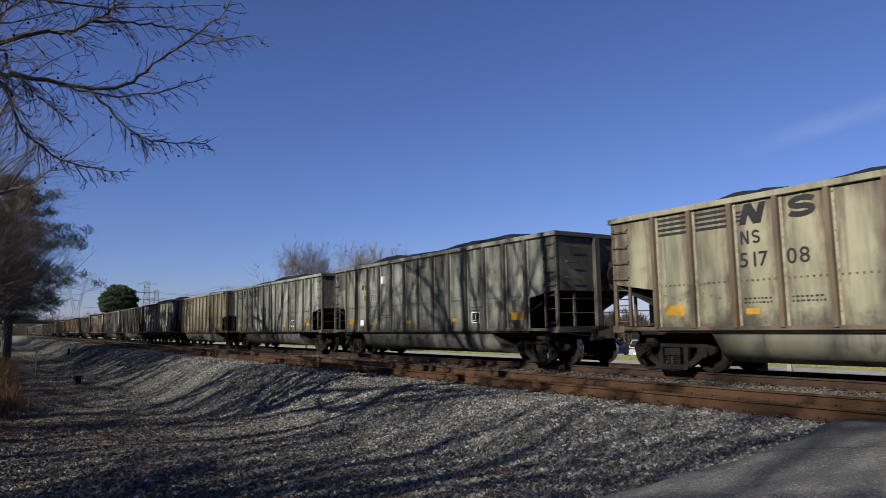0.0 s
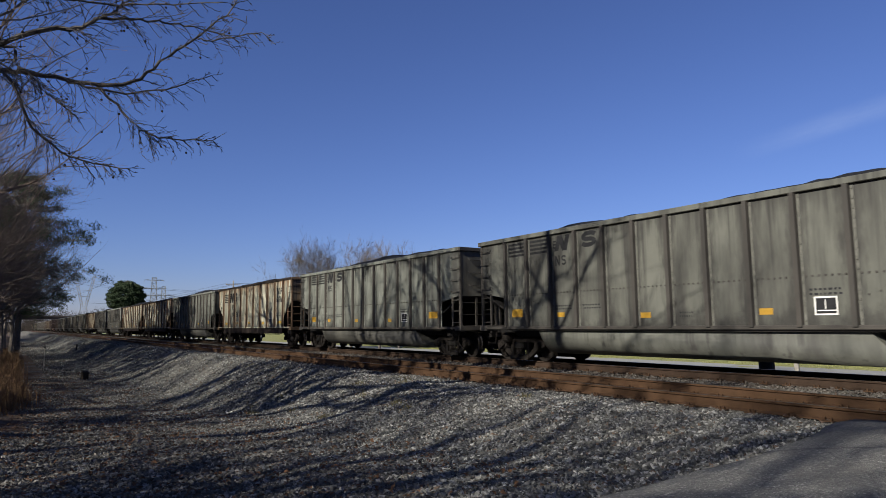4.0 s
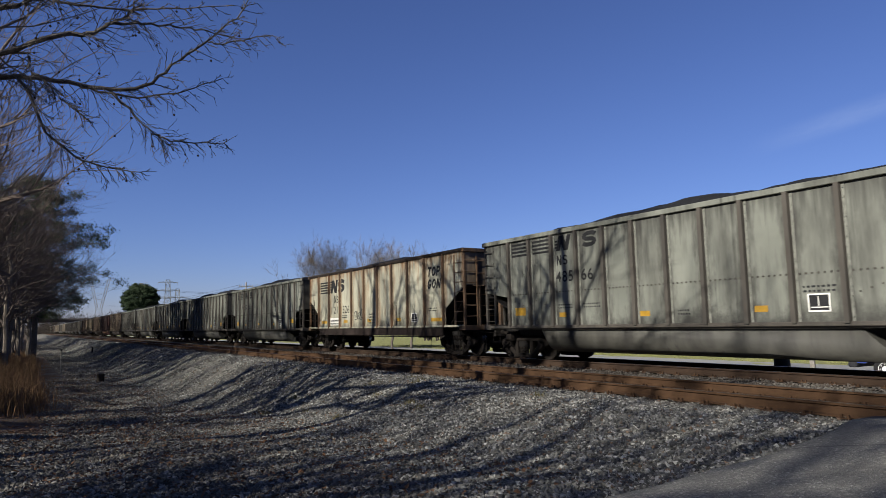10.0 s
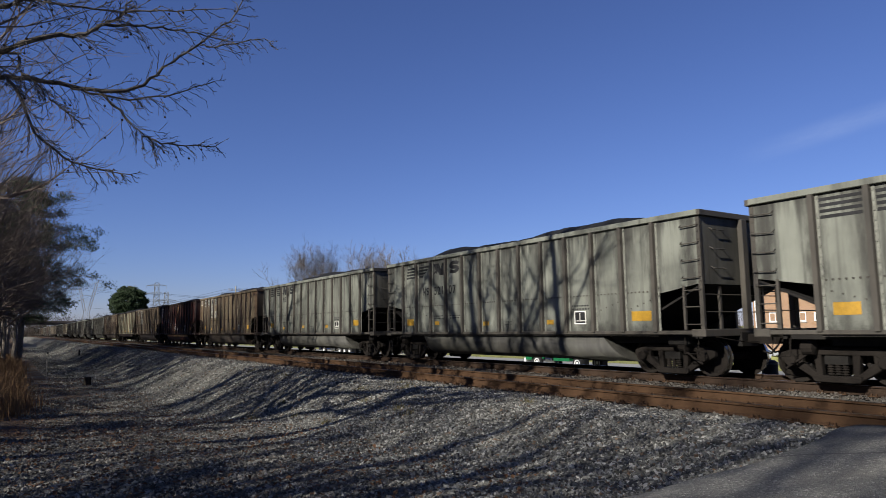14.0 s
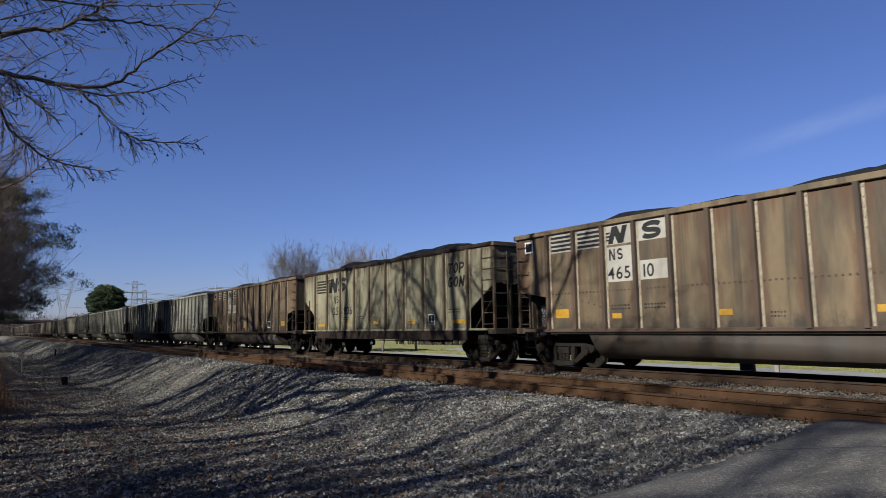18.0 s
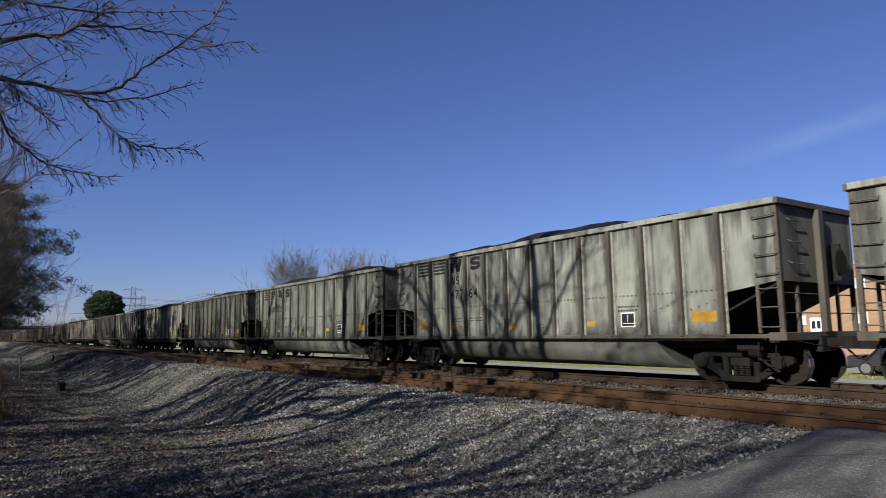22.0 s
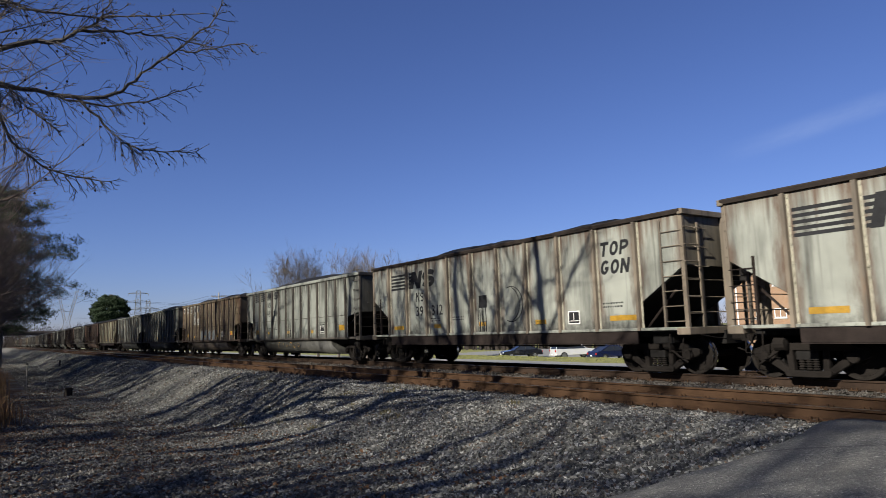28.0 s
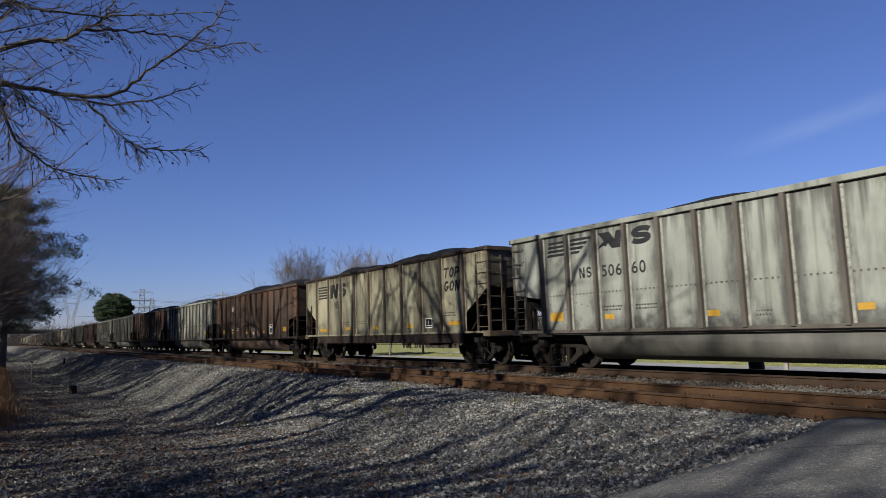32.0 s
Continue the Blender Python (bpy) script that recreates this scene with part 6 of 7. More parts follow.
st = scatter_stones("ballast_stones", 165000, (-16, -3.3, -0.6, 9.25), (0.011, 0.035), 3, on_slope)
tagged(st, "loose crushed grey ballast stones on the bank", "gravel", kind="stuff")
st = scatter_stones("ballast_stones", 60000, (-40, -16, 0.5, 9.2), (0.02, 0.045), 4, on_slope, 0.32)
tagged(st, "loose crushed grey ballast stones along the ditch", "gravel", kind="stuff")
st = scatter_stones("ballast_stones", 22000, (-150, -80, 1.5, 9.2), (0.05, 0.09), 7, None, 0.1)
tagged(st, "grey ballast stones on the far bank", "gravel", kind="stuff")
st = scatter_stones("ballast_stones", 26000, (-85, -40, 2.0, 9.2), (0.03, 0.07), 6, None, 0.15)
tagged(st, "grey ballast stones on the distant bank", "gravel", kind="stuff")
st = scatter_stones("ballast_stones", 40000, (-40, 2, 8.9, 16.9), (0.018, 0.042), 5, None)
tagged(st, "grey ballast stones between the rails", "gravel", kind="stuff")


def build_sleepers(track, x0, x1):
    bm = bmesh.new()
    box(bm, -0.115, 0.115, -1.30, 1.30, -0.36, -0.198, 0.012)
    first = part("sleeper", bm, M_TIE, track)
    bm = bmesh.new()
    for s in (-1, 1):
        c = s * (GAUGE / 2 + 0.036)
        box(bm, -0.09, 0.09, c - 0.17, c + 0.17, -0.19, -0.175)
        for dx, dy in ((-0.05, -0.095), (0.05, 0.095), (0.05, -0.12), (-0.05, 0.12)):
            box(bm, dx - 0.012, dx + 0.012, c + dy - 0.014, c + dy + 0.014, -0.176, -0.135)
    plate = part("tie_plate", bm, M_RAIL, track, "rusty tie plates and spikes")
    n = int((x1 - x0) / 0.53)
    rg = random.Random(9)
    for i in range(n):
        m = pose(x0 + i * 0.53 + rg.uniform(-0.03, 0.03), rg.uniform(-0.04, 0.04), 0, 0, 0, rg.uniform(-0.8, 0.8))
        if i == 0:
            first.matrix_basis, plate.matrix_basis = m, m
        else:
            share("sleeper", first.data, track, m)
            if m.translation.x > -32:
                share("tie_plate", plate.data, track, m)


build_sleepers(track_near, -60, 3)
build_sleepers(track_train, -45, 3)

M_LEAF = simple("dead_leaf", (0.0847, 0.0447, 0.0231), 0.85, 0, 0.45, 1.2, 0.0)
M_STRAW = simple("dry_grass", (0.1309, 0.077, 0.0385), 0.9, 0, 0.4, 1.5, 0.0)
M_VERGE = simple("verge_green", (0.1617, 0.1617, 0.0577), 0.9, 0, 0.35, 1.5, 0.0)
M_WEED = simple("winter_weeds", (0.077, 0.0655, 0.0308), 0.9, 0, 0.4, 1.5, 0.0)


def litter(n, area, seed):
    rg = np.random.default_rng(seed)
    x0, x1, y0, y1 = area
    x, y = x0 + (x1 - x0) * rg.random(n), y0 + (y1 - y0) * rg.random(n)
    z = ground_z(x, y) + 0.03 + 0.04 * rg.random(n)
    a = rg.random(n) * math.tau
    s = 0.014 + 0.022 * rg.random(n)
    u = np.stack([np.cos(a), np.sin(a), rg.normal(0, 0.35, n)], -1) * s[:, None]
    w = np.stack([-np.sin(a), np.cos(a), rg.normal(0, 0.35, n)], -1) * s[:, None] * 0.7
    c = np.stack([x, y, z], -1)
    lift = np.array([0, 0, 1.0]) * (s * 0.35)[:, None]
    V = np.stack([c - u, c - w + lift, c + u, c + w + lift], 1)
    F = np.arange(4 * n).reshape(n, 4)
    return np_mesh("dead_leaves", V.reshape(-1, 3), F, M_LEAF)


tagged(litter(16000, (-45, -5, -3.5, 5.0), 8), "brown fallen leaves in the ditch", "leaves", kind="stuff")


def blades(name, n, area, h, seed, material, clump=0.5, droop=0.35, wide=0.006):
    """Dry grass: bent tapering blades in clumps."""
    rg = np.random.default_rng(seed)
    x0, x1, y0, y1 = area
    k = max(1, n // 40)
    cx, cy = x0 + (x1 - x0) * rg.random(k), y0 + (y1 - y0) * rg.random(k)
    i = rg.integers(0, k, n)
    x, y = cx[i] + rg.normal(0, clump * 0.3, n), cy[i] + rg.normal(0, clump * 0.3, n)
    z = ground_z(x, y) - 0.02
    a = rg.random(n) * math.tau
    hh = h * (0.45 + 0.65 * rg.random(n))
    lean = np.stack([np.cos(a), np.sin(a), np.zeros(n)], -1) * (hh * droop * rg.random(n))[:, None]
    side = np.stack([-np.sin(a + 0.8), np.cos(a + 0.8), np.zeros(n)], -1) * wide * (0.6 + rg.random(n))[:, None]
    p = np.stack([x, y, z], -1)
    up = np.array([0, 0, 1.0])
    mid = p + up * (hh * 0.6)[:, None] + lean * 0.35
    top = p + up * (hh * 0.95)[:, None] + lean * 1.4
    V = np.stack([p - side, p + side, mid + side * 0.8, mid - side * 0.8, top], 1)
    o = 5 * np.arange(n)[:, None]
    F = np.concatenate([o + np.array([[0, 1, 2]]), o + np.array([[0, 2, 3]]), o + np.array([[3, 2, 4]])])
    return np_mesh(name, V.reshape(-1, 3), F, material)


tagged(blades("dry_grass", 26000, (-75, -23, -3.5, 0.7), 0.95, 11, M_STRAW, 0.9, 0.4, 0.008), "tall reddish-brown dry grass beside the ditch", "grass", kind="stuff")
tagged(blades("verge_grass", 26000, (-75, 0, 37.3, 44.5), 0.10, 12, M_VERGE, 2.5, 0.6, 0.014), "short winter grass on the verge", "grass", kind="stuff")
tagged(blades("weeds", 70, (-34, -4, 26.6, 27.2), 0.6, 13, M_WEED, 0.25, 0.3, 0.01), "sparse dry weeds at the street's edge", "weeds", kind="stuff")
tagged(blades("weeds", 800, (-26, -9, 5.0, 8.6), 0.14, 14, M_WEED, 0.3, 0.5, 0.006), "sparse weeds among the ballast", "weeds", kind="stuff")


# ---------------- beyond the railway ----------------
M_STREET = simple("street_asphalt", (0.1848, 0.1833, 0.1733), 0.9, 0, 0.2, 3, 0.2)
M_CONC = simple("pale_concrete", (0.3465, 0.3311, 0.3003), 0.85, 0, 0.2, 3, 0.2)
M_GLASS = simple("dark_window_glass", (0.0154, 0.0185, 0.0231), 0.08, 0, 0.2, 2, 0.0)
M_TYRE = simple("tyre_rubber", (0.0154, 0.0154, 0.0154), 0.85, 0, 0.3, 8, 0.2)
M_ALLOY = simple("wheel_alloy", (0.4235, 0.4235, 0.4235), 0.3, 0.9, 0.1, 8, 0.0)
M_CHROME = simple("bright_metal", (0.462, 0.462, 0.462), 0.2, 1.0, 0.1, 8, 0.0)
M_TAIL = simple("red_lens", (0.3465, 0.0154, 0.0115), 0.25, 0, 0.1, 8, 0.0)
M_HEAD = simple("clear_lens", (0.462, 0.462, 0.4466), 0.15, 0, 0.1, 8, 0.0)
M_PLAIN_WHITE = simple("white_paint", (0.6006, 0.5929, 0.5698), 0.6, 0, 0.08, 3, 0.1)
M_BLACK = simple("black_paint", (0.0115, 0.0115, 0.0123), 0.6, 0, 0.3, 3, 0.1)
M_WOODPOST = simple("grey_wood", (0.231, 0.2079, 0.1771), 0.9, 0, 0.3, 6, 0.3)
M_STEEL = simple("grey_lattice_steel", (0.231, 0.2387, 0.2464), 0.6, 0.3, 0.15, 2, 0.0)

# street, lot
STREET_Z, LOT_Z = -1.42, -2.12


def slab(name, x0, x1, y0, y1, z, material, label, cat):
    bm = bmesh.new()
    box(bm, x0, x1, y0, y1, z - 0.5, z)
    return tagged(link_mesh(name, bm, material), label, cat, kind="structure")


slab("street", -420, 200, 27.6, 36.6, STREET_Z, M_STREET, "pale worn asphalt street parallel to the railway", "street")
slab("parking_lot", -82, -31.5, 44.5, 74, LOT_Z, M_STREET, "pale asphalt parking lot across the street", "parking lot")
slab("kerb", -420, 200, 27.3, 27.6, STREET_Z + 0.12, M_CONC, "concrete kerb along the street", "kerb")
slab("lawn", -31.5, 60, 52.5, 77, -1.36, M_GROUND, "strip of winter grass before the brick building", "lawn")
slab("forecourt", -25.9, 60, 42.5, 52.5, STREET_Z - 0.12, M_STREET, "asphalt forecourt before the brick building", "forecourt")


def auto_paint(name, col):
    m = simple(name, col, 0.25, 0.3, 0.1, 1.5, 0.0)
    m.node_tree.nodes["Principled BSDF"].inputs["Coat Weight"].default_value = 0.6
    return m


PROFILES = {
    # lower body outline, then glasshouse outline: (along, height); the nose points to -x
    "sedan": ([(-2.30, 0.35), (-2.34, 0.62), (-2.1, 0.78), (-0.95, 0.92), (1.55, 0.96), (2.25, 0.90), (2.32, 0.60), (2.28, 0.32)], [(-1.05, 0.90), (-0.25, 1.38), (0.75, 1.42), (1.75, 0.94)], (-1.42, 1.38), 0.32),
    "suv": ([(-2.30, 0.40), (-2.35, 0.75), (-2.15, 0.98), (-1.05, 1.08), (2.2, 1.10), (2.33, 1.00), (2.36, 0.60), (2.3, 0.36)], [(-1.15, 1.05), (-0.4, 1.62), (1.6, 1.70), (2.1, 1.60), (2.26, 1.08)], (-1.45, 1.42), 0.37),
    "pickup": ([(-2.75, 0.45), (-2.8, 0.85), (-2.6, 1.08), (-1.35, 1.15), (2.8, 1.15), (2.85, 0.6), (2.8, 0.45)], [(-1.45, 1.12), (-0.75, 1.78), (0.75, 1.80), (1.0, 1.12)], (-1.75, 1.75), 0.39),
}


def vehicle(kind, paint, label, category):
    low, top, axles, wr = PROFILES[kind]
    car = new(f"parked_{kind}")
    w = 0.90
    bm = bmesh.new()
    extrude_poly(bm, low, "y", -w, w)
    bmesh.ops.bevel(bm, geom=[e for e in bm.edges if len(e.link_faces) == 2 and e.calc_face_angle() > 0.5], offset=0.06, segments=2, affect="EDGES")
    body = part("body", bm, paint, car, smooth=False)
    bm = bmesh.new()
    n = len(top)
    va = [bm.verts.new((x, -(w - 0.04 - (0.20 if z > 1.2 else 0)), z)) for x, z in top]
    vb = [bm.verts.new((x, (w - 0.04 - (0.20 if z > 1.2 else 0)), z)) for x, z in top]
    bm.faces.new(va)
    bm.faces.new(list(reversed(vb)))
    for i in range(n):
        bm.faces.new((va[i], vb[i], vb[(i + 1) % n], va[(i + 1) % n]))
    bmesh.ops.recalc_face_normals(bm, faces=bm.faces[:])
    part("glasshouse", bm, M_GLASS, car, "dark tinted windows")
    bm = bmesh.new()
    zt = max(z for _, z in top)
    xt = [x for x, z in top if z > zt - 0.12]
    box(bm, min(xt) - 0.05, max(xt) + 0.05, -w + 0.22, w - 0.22, zt - 0.05, zt + 0.03, 0.02)
    part("roof", bm, paint, car)
    for yy in (-1, 1):
        for (xa, za), (xb, zb) in zip(top, top[1:]):
            if zb > 1.2 or za > 1.2:
                if abs(zb - za) > 0.2:
                    bm = bmesh.new()
                    tube(bm, [(xa, yy * (w - 0.06), za), (xb, yy * (w - 0.06), zb)] if za > 1.2 and zb > 1.2 else [(xa, yy * (w - 0.05 - (0.2 if za > 1.2 else 0)), za), (xb, yy * (w - 0.05 - (0.2 if zb > 1.2 else 0)), zb)], 0.045, 5)
                    part("roof_pillar", bm, paint, car)
        bm = bmesh.new()
        tube(bm, [(0.3, yy * (w - 0.03), 0.98), (0.32, yy * (w - 0.22), zt - 0.05)], 0.035, 5)
        part("roof_pillar", bm, M_BLACK, car)
        for x in axles:
            bm = bmesh.new()
            lathe(bm, [(wr - 0.13, -0.09), (wr - 0.02, -0.10), (wr, -0.06), (wr, 0.08), (wr - 0.1, 0.1)], "y", 18)
            t = part("wheel", bm, M_TYRE, car, "black tyre", m=pose(x, yy * (w - 0.08), wr))
            bm = bmesh.new()
            lathe(bm, [(0.05, -0.108), (wr - 0.13, -0.104), (wr - 0.12, 0.104), (0.05, 0.108)], "y", 12)
            part("rim", bm, M_ALLOY, t)
        for x, m, nm in ((low[1][0] - 0.005, M_HEAD, "headlight"), (low[-2][0] + 0.012, M_TAIL, "tail_light")):
            bm = bmesh.new()
            z = 0.68 if kind == "sedan" else 0.88
            box(bm, x - 0.03, x + 0.03, yy * 0.86, yy * (0.55 if nm == "headlight" else 0.72), z - 0.08, z + 0.08, 0.01)
            part(nm, bm, m, car)
    for x in (low[1][0] - 0.02, low[-2][0] + 0.03):
        bm = bmesh.new()
        box(bm, x - 0.05, x + 0.05, -w + 0.08, w - 0.08, 0.36, 0.52, 0.02)
        part("bumper", bm, M_BLACK if kind == "pickup" else paint, car)
        bm = bmesh.new()
        s = -1 if x < 0 else 1
        box(bm, x + s * 0.052, x + s * 0.06, -0.16, 0.16, 0.42, 0.56)
        part("plate", bm, M_PLAIN_WHITE, car, "plain white plate")
    return tagged(car, label, category)


BLACKCAR = auto_paint("black_car_lacquer", (0.0096, 0.0104, 0.0144))
WHITECAR = auto_paint("white_car_lacquer", (0.576, 0.576, 0.56))
BLUECAR = auto_paint("dark_blue_car_lacquer", (0.0096, 0.0144, 0.048))
SILVERCAR = auto_paint("silver_car_lacquer", (0.336, 0.344, 0.352))
GREYCAR = auto_paint("grey_green_car_lacquer", (0.176, 0.192, 0.192))
DARKCAR = auto_paint("charcoal_car_lacquer", (0.032, 0.0336, 0.036))
# heading: degrees about z of the nose, which points to -x at 0
for kind, paint, x, y, head, label, cat in (
        ("sedan", BLACKCAR, -59.0, 51.0, 68, "black sedan parked facing the railway", "car"),
        ("suv", WHITECAR, -51.4, 51.8, -112, "white sport utility vehicle with roof rails, parked", "car"),
        ("sedan", BLUECAR, -45.3, 51.0, -106, "dark blue sedan parked tail to the railway", "car"),
        ("suv", SILVERCAR, -41.0, 51.0, -97, "silver sport utility vehicle parked in the lot", "car"),
        ("sedan", GREYCAR, -38.9, 57.0, -143, "grey-green sedan parked across the lot", "car"),
        ("sedan", SILVERCAR, -35.4, 57.2, -143, "silver sedan parked farther back in the lot", "car"),
        ("suv", BLACKCAR, -44.0, 64.0, -60, "black utility vehicle parked at the back", "car")):
    v = vehicle(kind, paint, label, cat)
    v["group"] = "cars in the lot"
    v.matrix_basis = pose(x, y, LOT_Z, 0, 0, head)
pick = vehicle("pickup", DARKCAR, "charcoal pickup truck standing at the street side", "pickup truck")
pick.matrix_basis = pose(-15.2, 40.4, STREET_Z, 0, 0, 0)


def flatbed():
    """The truck that drives by: blue cab, pale flat bed, three rear axles. Nose to -x; origin under the first rear axle."""
    t = new("blue_truck")
    blue = auto_paint("blue_cab_lacquer", (0.04, 0.068, 0.256))
    bm = bmesh.new()
    extrude_poly(bm, [(-6.1, 0.75), (-6.15, 1.5), (-5.2, 1.75), (-4.3, 1.8), (-3.9, 2.7), (-2.6, 2.75), (-2.55, 0.75), (-3.9, 0.75), (-4.1, 1.15), (-5.3, 1.15), (-5.5, 0.75)], "y", -1.15, 1.15)
    part("cab", bm, blue, t, "blue painted cab")
    bm = bmesh.new()
    box(bm, -3.75, -2.75, -1.165, 1.165, 1.85, 2.55)
    part("cab_window", bm, M_GLASS, t)
    bm = bmesh.new()
    box(bm, -6.3, -5.9, -1.2, 1.2, 0.55, 0.95, 0.05)
    part("bumper", bm, M_DARKMETAL, t)
    bm = bmesh.new()
    box(bm, -2.4, 4.6, -1.2, 1.2, 1.32, 1.52, 0.02)
    for k in range(5):
        box(bm, -2.0 + k * 1.4, -1.75 + k * 1.4, -1.22, -1.2, 1.38, 1.44)
    part("flat_bed", bm, M_ALLOY, t, "pale metal flat bed")
    bm = bmesh.new()
    box(bm, -2.5, 4.4, -0.45, 0.45, 0.85, 1.3)
    part("chassis", bm, M_BLACK, t)
    bm = bmesh.new()
    lathe(bm, [(0.05, -2.6), (0.33, -2.55), (0.33, -1.25), (0.05, -1.2)], "x", 14, (0, -0.95, 0.78))
    part("fuel_tank", bm, M_CHROME, t, "bright cylindrical fuel tank")
    for x in (-4.7, 0.0, 1.4, 2.75):
        for yy in (-1, 1):
            bm = bmesh.new()
            lathe(bm, [(0.3, -0.13), (0.48, -0.14), (0.52, -0.08), (0.52, 0.1), (0.4, 0.13)], "y", 20)
            w = part("wheel", bm, M_TYRE, t, "black tyre", m=pose(x, yy * 1.03, 0.52))
            bm = bmesh.new()
            lathe(bm, [(0.06, -0.17), (0.12, -0.165), (0.14, -0.10), (0.3, -0.135), (0.3, 0.12), (0.05, 0.12)], "y", 14)
            for k in range(8):
                a = k * math.tau / 8
                box(bm, math.cos(a) * 0.2 - 0.02, math.cos(a) * 0.2 + 0.02, -0.15, -0.11, math.sin(a) * 0.2 - 0.02, math.sin(a) * 0.2 + 0.02)
            part("rim", bm, M_PLAIN_WHITE, w)
    for yy in (-1, 1):
        bm = bmesh.new()
        box(bm, 3.45, 3.5, yy * 1.2, yy * 0.7, 0.25, 1.3)
        part("mud_flap", bm, M_BLACK, t)
    for c in t.children_recursive:
        c.data.transform(Matrix.Scale(0.87, 4))
        c.location *= 0.87
    return tagged(t, "blue flatbed truck with three rear axles driving along", "truck")


M_DARKMETAL = simple("dark_metal", (0.0385, 0.0385, 0.0423), 0.5, 0.6, 0.2, 4, 0.1)
street_truck = flatbed()


def box_truck():
    """The second truck that drives by: green, two axles with white wheels. Nose to -x; origin under the front axle."""
    t = new("green_truck")
    green = auto_paint("green_truck_lacquer", (0.012, 0.12, 0.045))
    bm = bmesh.new()
    extrude_poly(bm, [(-1.3, 0.62), (-1.35, 1.5), (-1.15, 1.62), (-0.75, 2.55), (0.75, 2.6), (0.78, 0.75), (0.62, 0.75), (0.5, 1.08), (-0.5, 1.08), (-0.62, 0.62)], "y", -1.1, 1.1)
    part("cab", bm, green, t, "green painted cab")
    bm = bmesh.new()
    box(bm, -0.62, 0.55, -1.115, 1.115, 1.65, 2.4)
    part("cab_window", bm, M_GLASS, t)
    bm = bmesh.new()
    box(bm, -1.5, -1.3, -1.12, 1.12, 0.45, 0.75, 0.03)
    part("bumper", bm, M_PLAIN_WHITE, t, "white front bumper")
    bm = bmesh.new()
    box(bm, 0.6, 6.6, -0.42, 0.42, 0.72, 0.95)
    part("chassis", bm, M_BLACK, t)
    bm = bmesh.new()
    box(bm, 1.9, 3.55, -1.16, 1.16, 0.62, 1.0, 0.02)
    part("side_locker", bm, green, t, "green side locker")
    bm = bmesh.new()
    box(bm, 0.95, 6.7, -1.2, 1.2, 1.0, 1.32, 0.02)
    part("deck", bm, green, t, "green deck")
    bm = bmesh.new()
    box(bm, 0.95, 1.1, -1.15, 1.15, 1.32, 2.4, 0.02)
    part("headboard", bm, M_DARKMETAL, t)
    bm = bmesh.new()
    lathe(bm, [(0.05, 0.85), (0.26, 0.9), (0.26, 1.7), (0.05, 1.75)], "x", 14, (0, -0.85, 0.72))
    part("fuel_tank", bm, M_CHROME, t, "bright cylindrical fuel tank")
    for x in (0.0, 4.3):
        for yy in (-1, 1):
            bm = bmesh.new()
            lathe(bm, [(0.28, -0.13), (0.45, -0.14), (0.49, -0.08), (0.49, 0.1), (0.4, 0.13)], "y", 20)
            w = part("wheel", bm, M_TYRE, t, "black tyre", m=pose(x, yy * 0.98, 0.49))
            bm = bmesh.new()
            lathe(bm, [(0.06, -0.17), (0.11, -0.165), (0.13, -0.12), (0.29, -0.14), (0.29, 0.12), (0.05, 0.12)], "y", 14)
            part("rim", bm, M_PLAIN_WHITE, w, "white wheel disc")
    for yy in (-1, 1):
        bm = bmesh.new()
        box(bm, 5.0, 5.05, yy * 1.15, yy * 0.7, 0.25, 1.0)
        part("mud_flap", bm, M_BLACK, t)
    for c in t.children_recursive:
        c.data.transform(Matrix.Scale(0.85, 4))
        c.location *= 0.85
    return tagged(t, "green two-axle flat-deck truck with white wheels driving along", "truck")


second_truck = box_truck()


# ---- brick building ----
def brick_material():
    m, nt, b = mat("buff_brick")
    v = coords(nt)
    mp = nt.nodes.new("ShaderNodeMapping")
    mp.inputs["Rotation"].default_value = (radians(90), 0, 0)
    nt.links.new(v, mp.inputs[0])
    br = nt.nodes.new("ShaderNodeTexBrick")
    br.inputs["Scale"].default_value = 1.0
    br.inputs["Brick Width"].default_value, br.inputs["Row Height"].default_value = 0.22, 0.075
    br.inputs["Mortar Size"].default_value = 0.008
    br.inputs["Color1"].default_value = (0.23, 0.135, 0.072, 1)
    br.inputs["Color2"].default_value = (0.155, 0.078, 0.042, 1)
    br.inputs["Mortar"].default_value = (0.21, 0.18, 0.145, 1)
    nt.links.new(mp.outputs[0], br.inputs["Vector"])
    c = mixc(nt, 0.4, br.outputs["Color"], ramp(nt, noisy(nt, v, 1.2, 6), [(0.35, (0.19, 0.112, 0.062)), (0.7, (0.27, 0.165, 0.09))]))
    nt.links.new(c, b.inputs["Base Color"])
    b.inputs["Roughness"].default_value = 0.9
    bump(nt, b, br.outputs["Fac"], -0.4, 0.01)
    return m


M_BRICK = brick_material()
YB, BX0, BX1, BZ0, BZ1 = 60.0, -37.5, 8.0, -2.15, 6.45


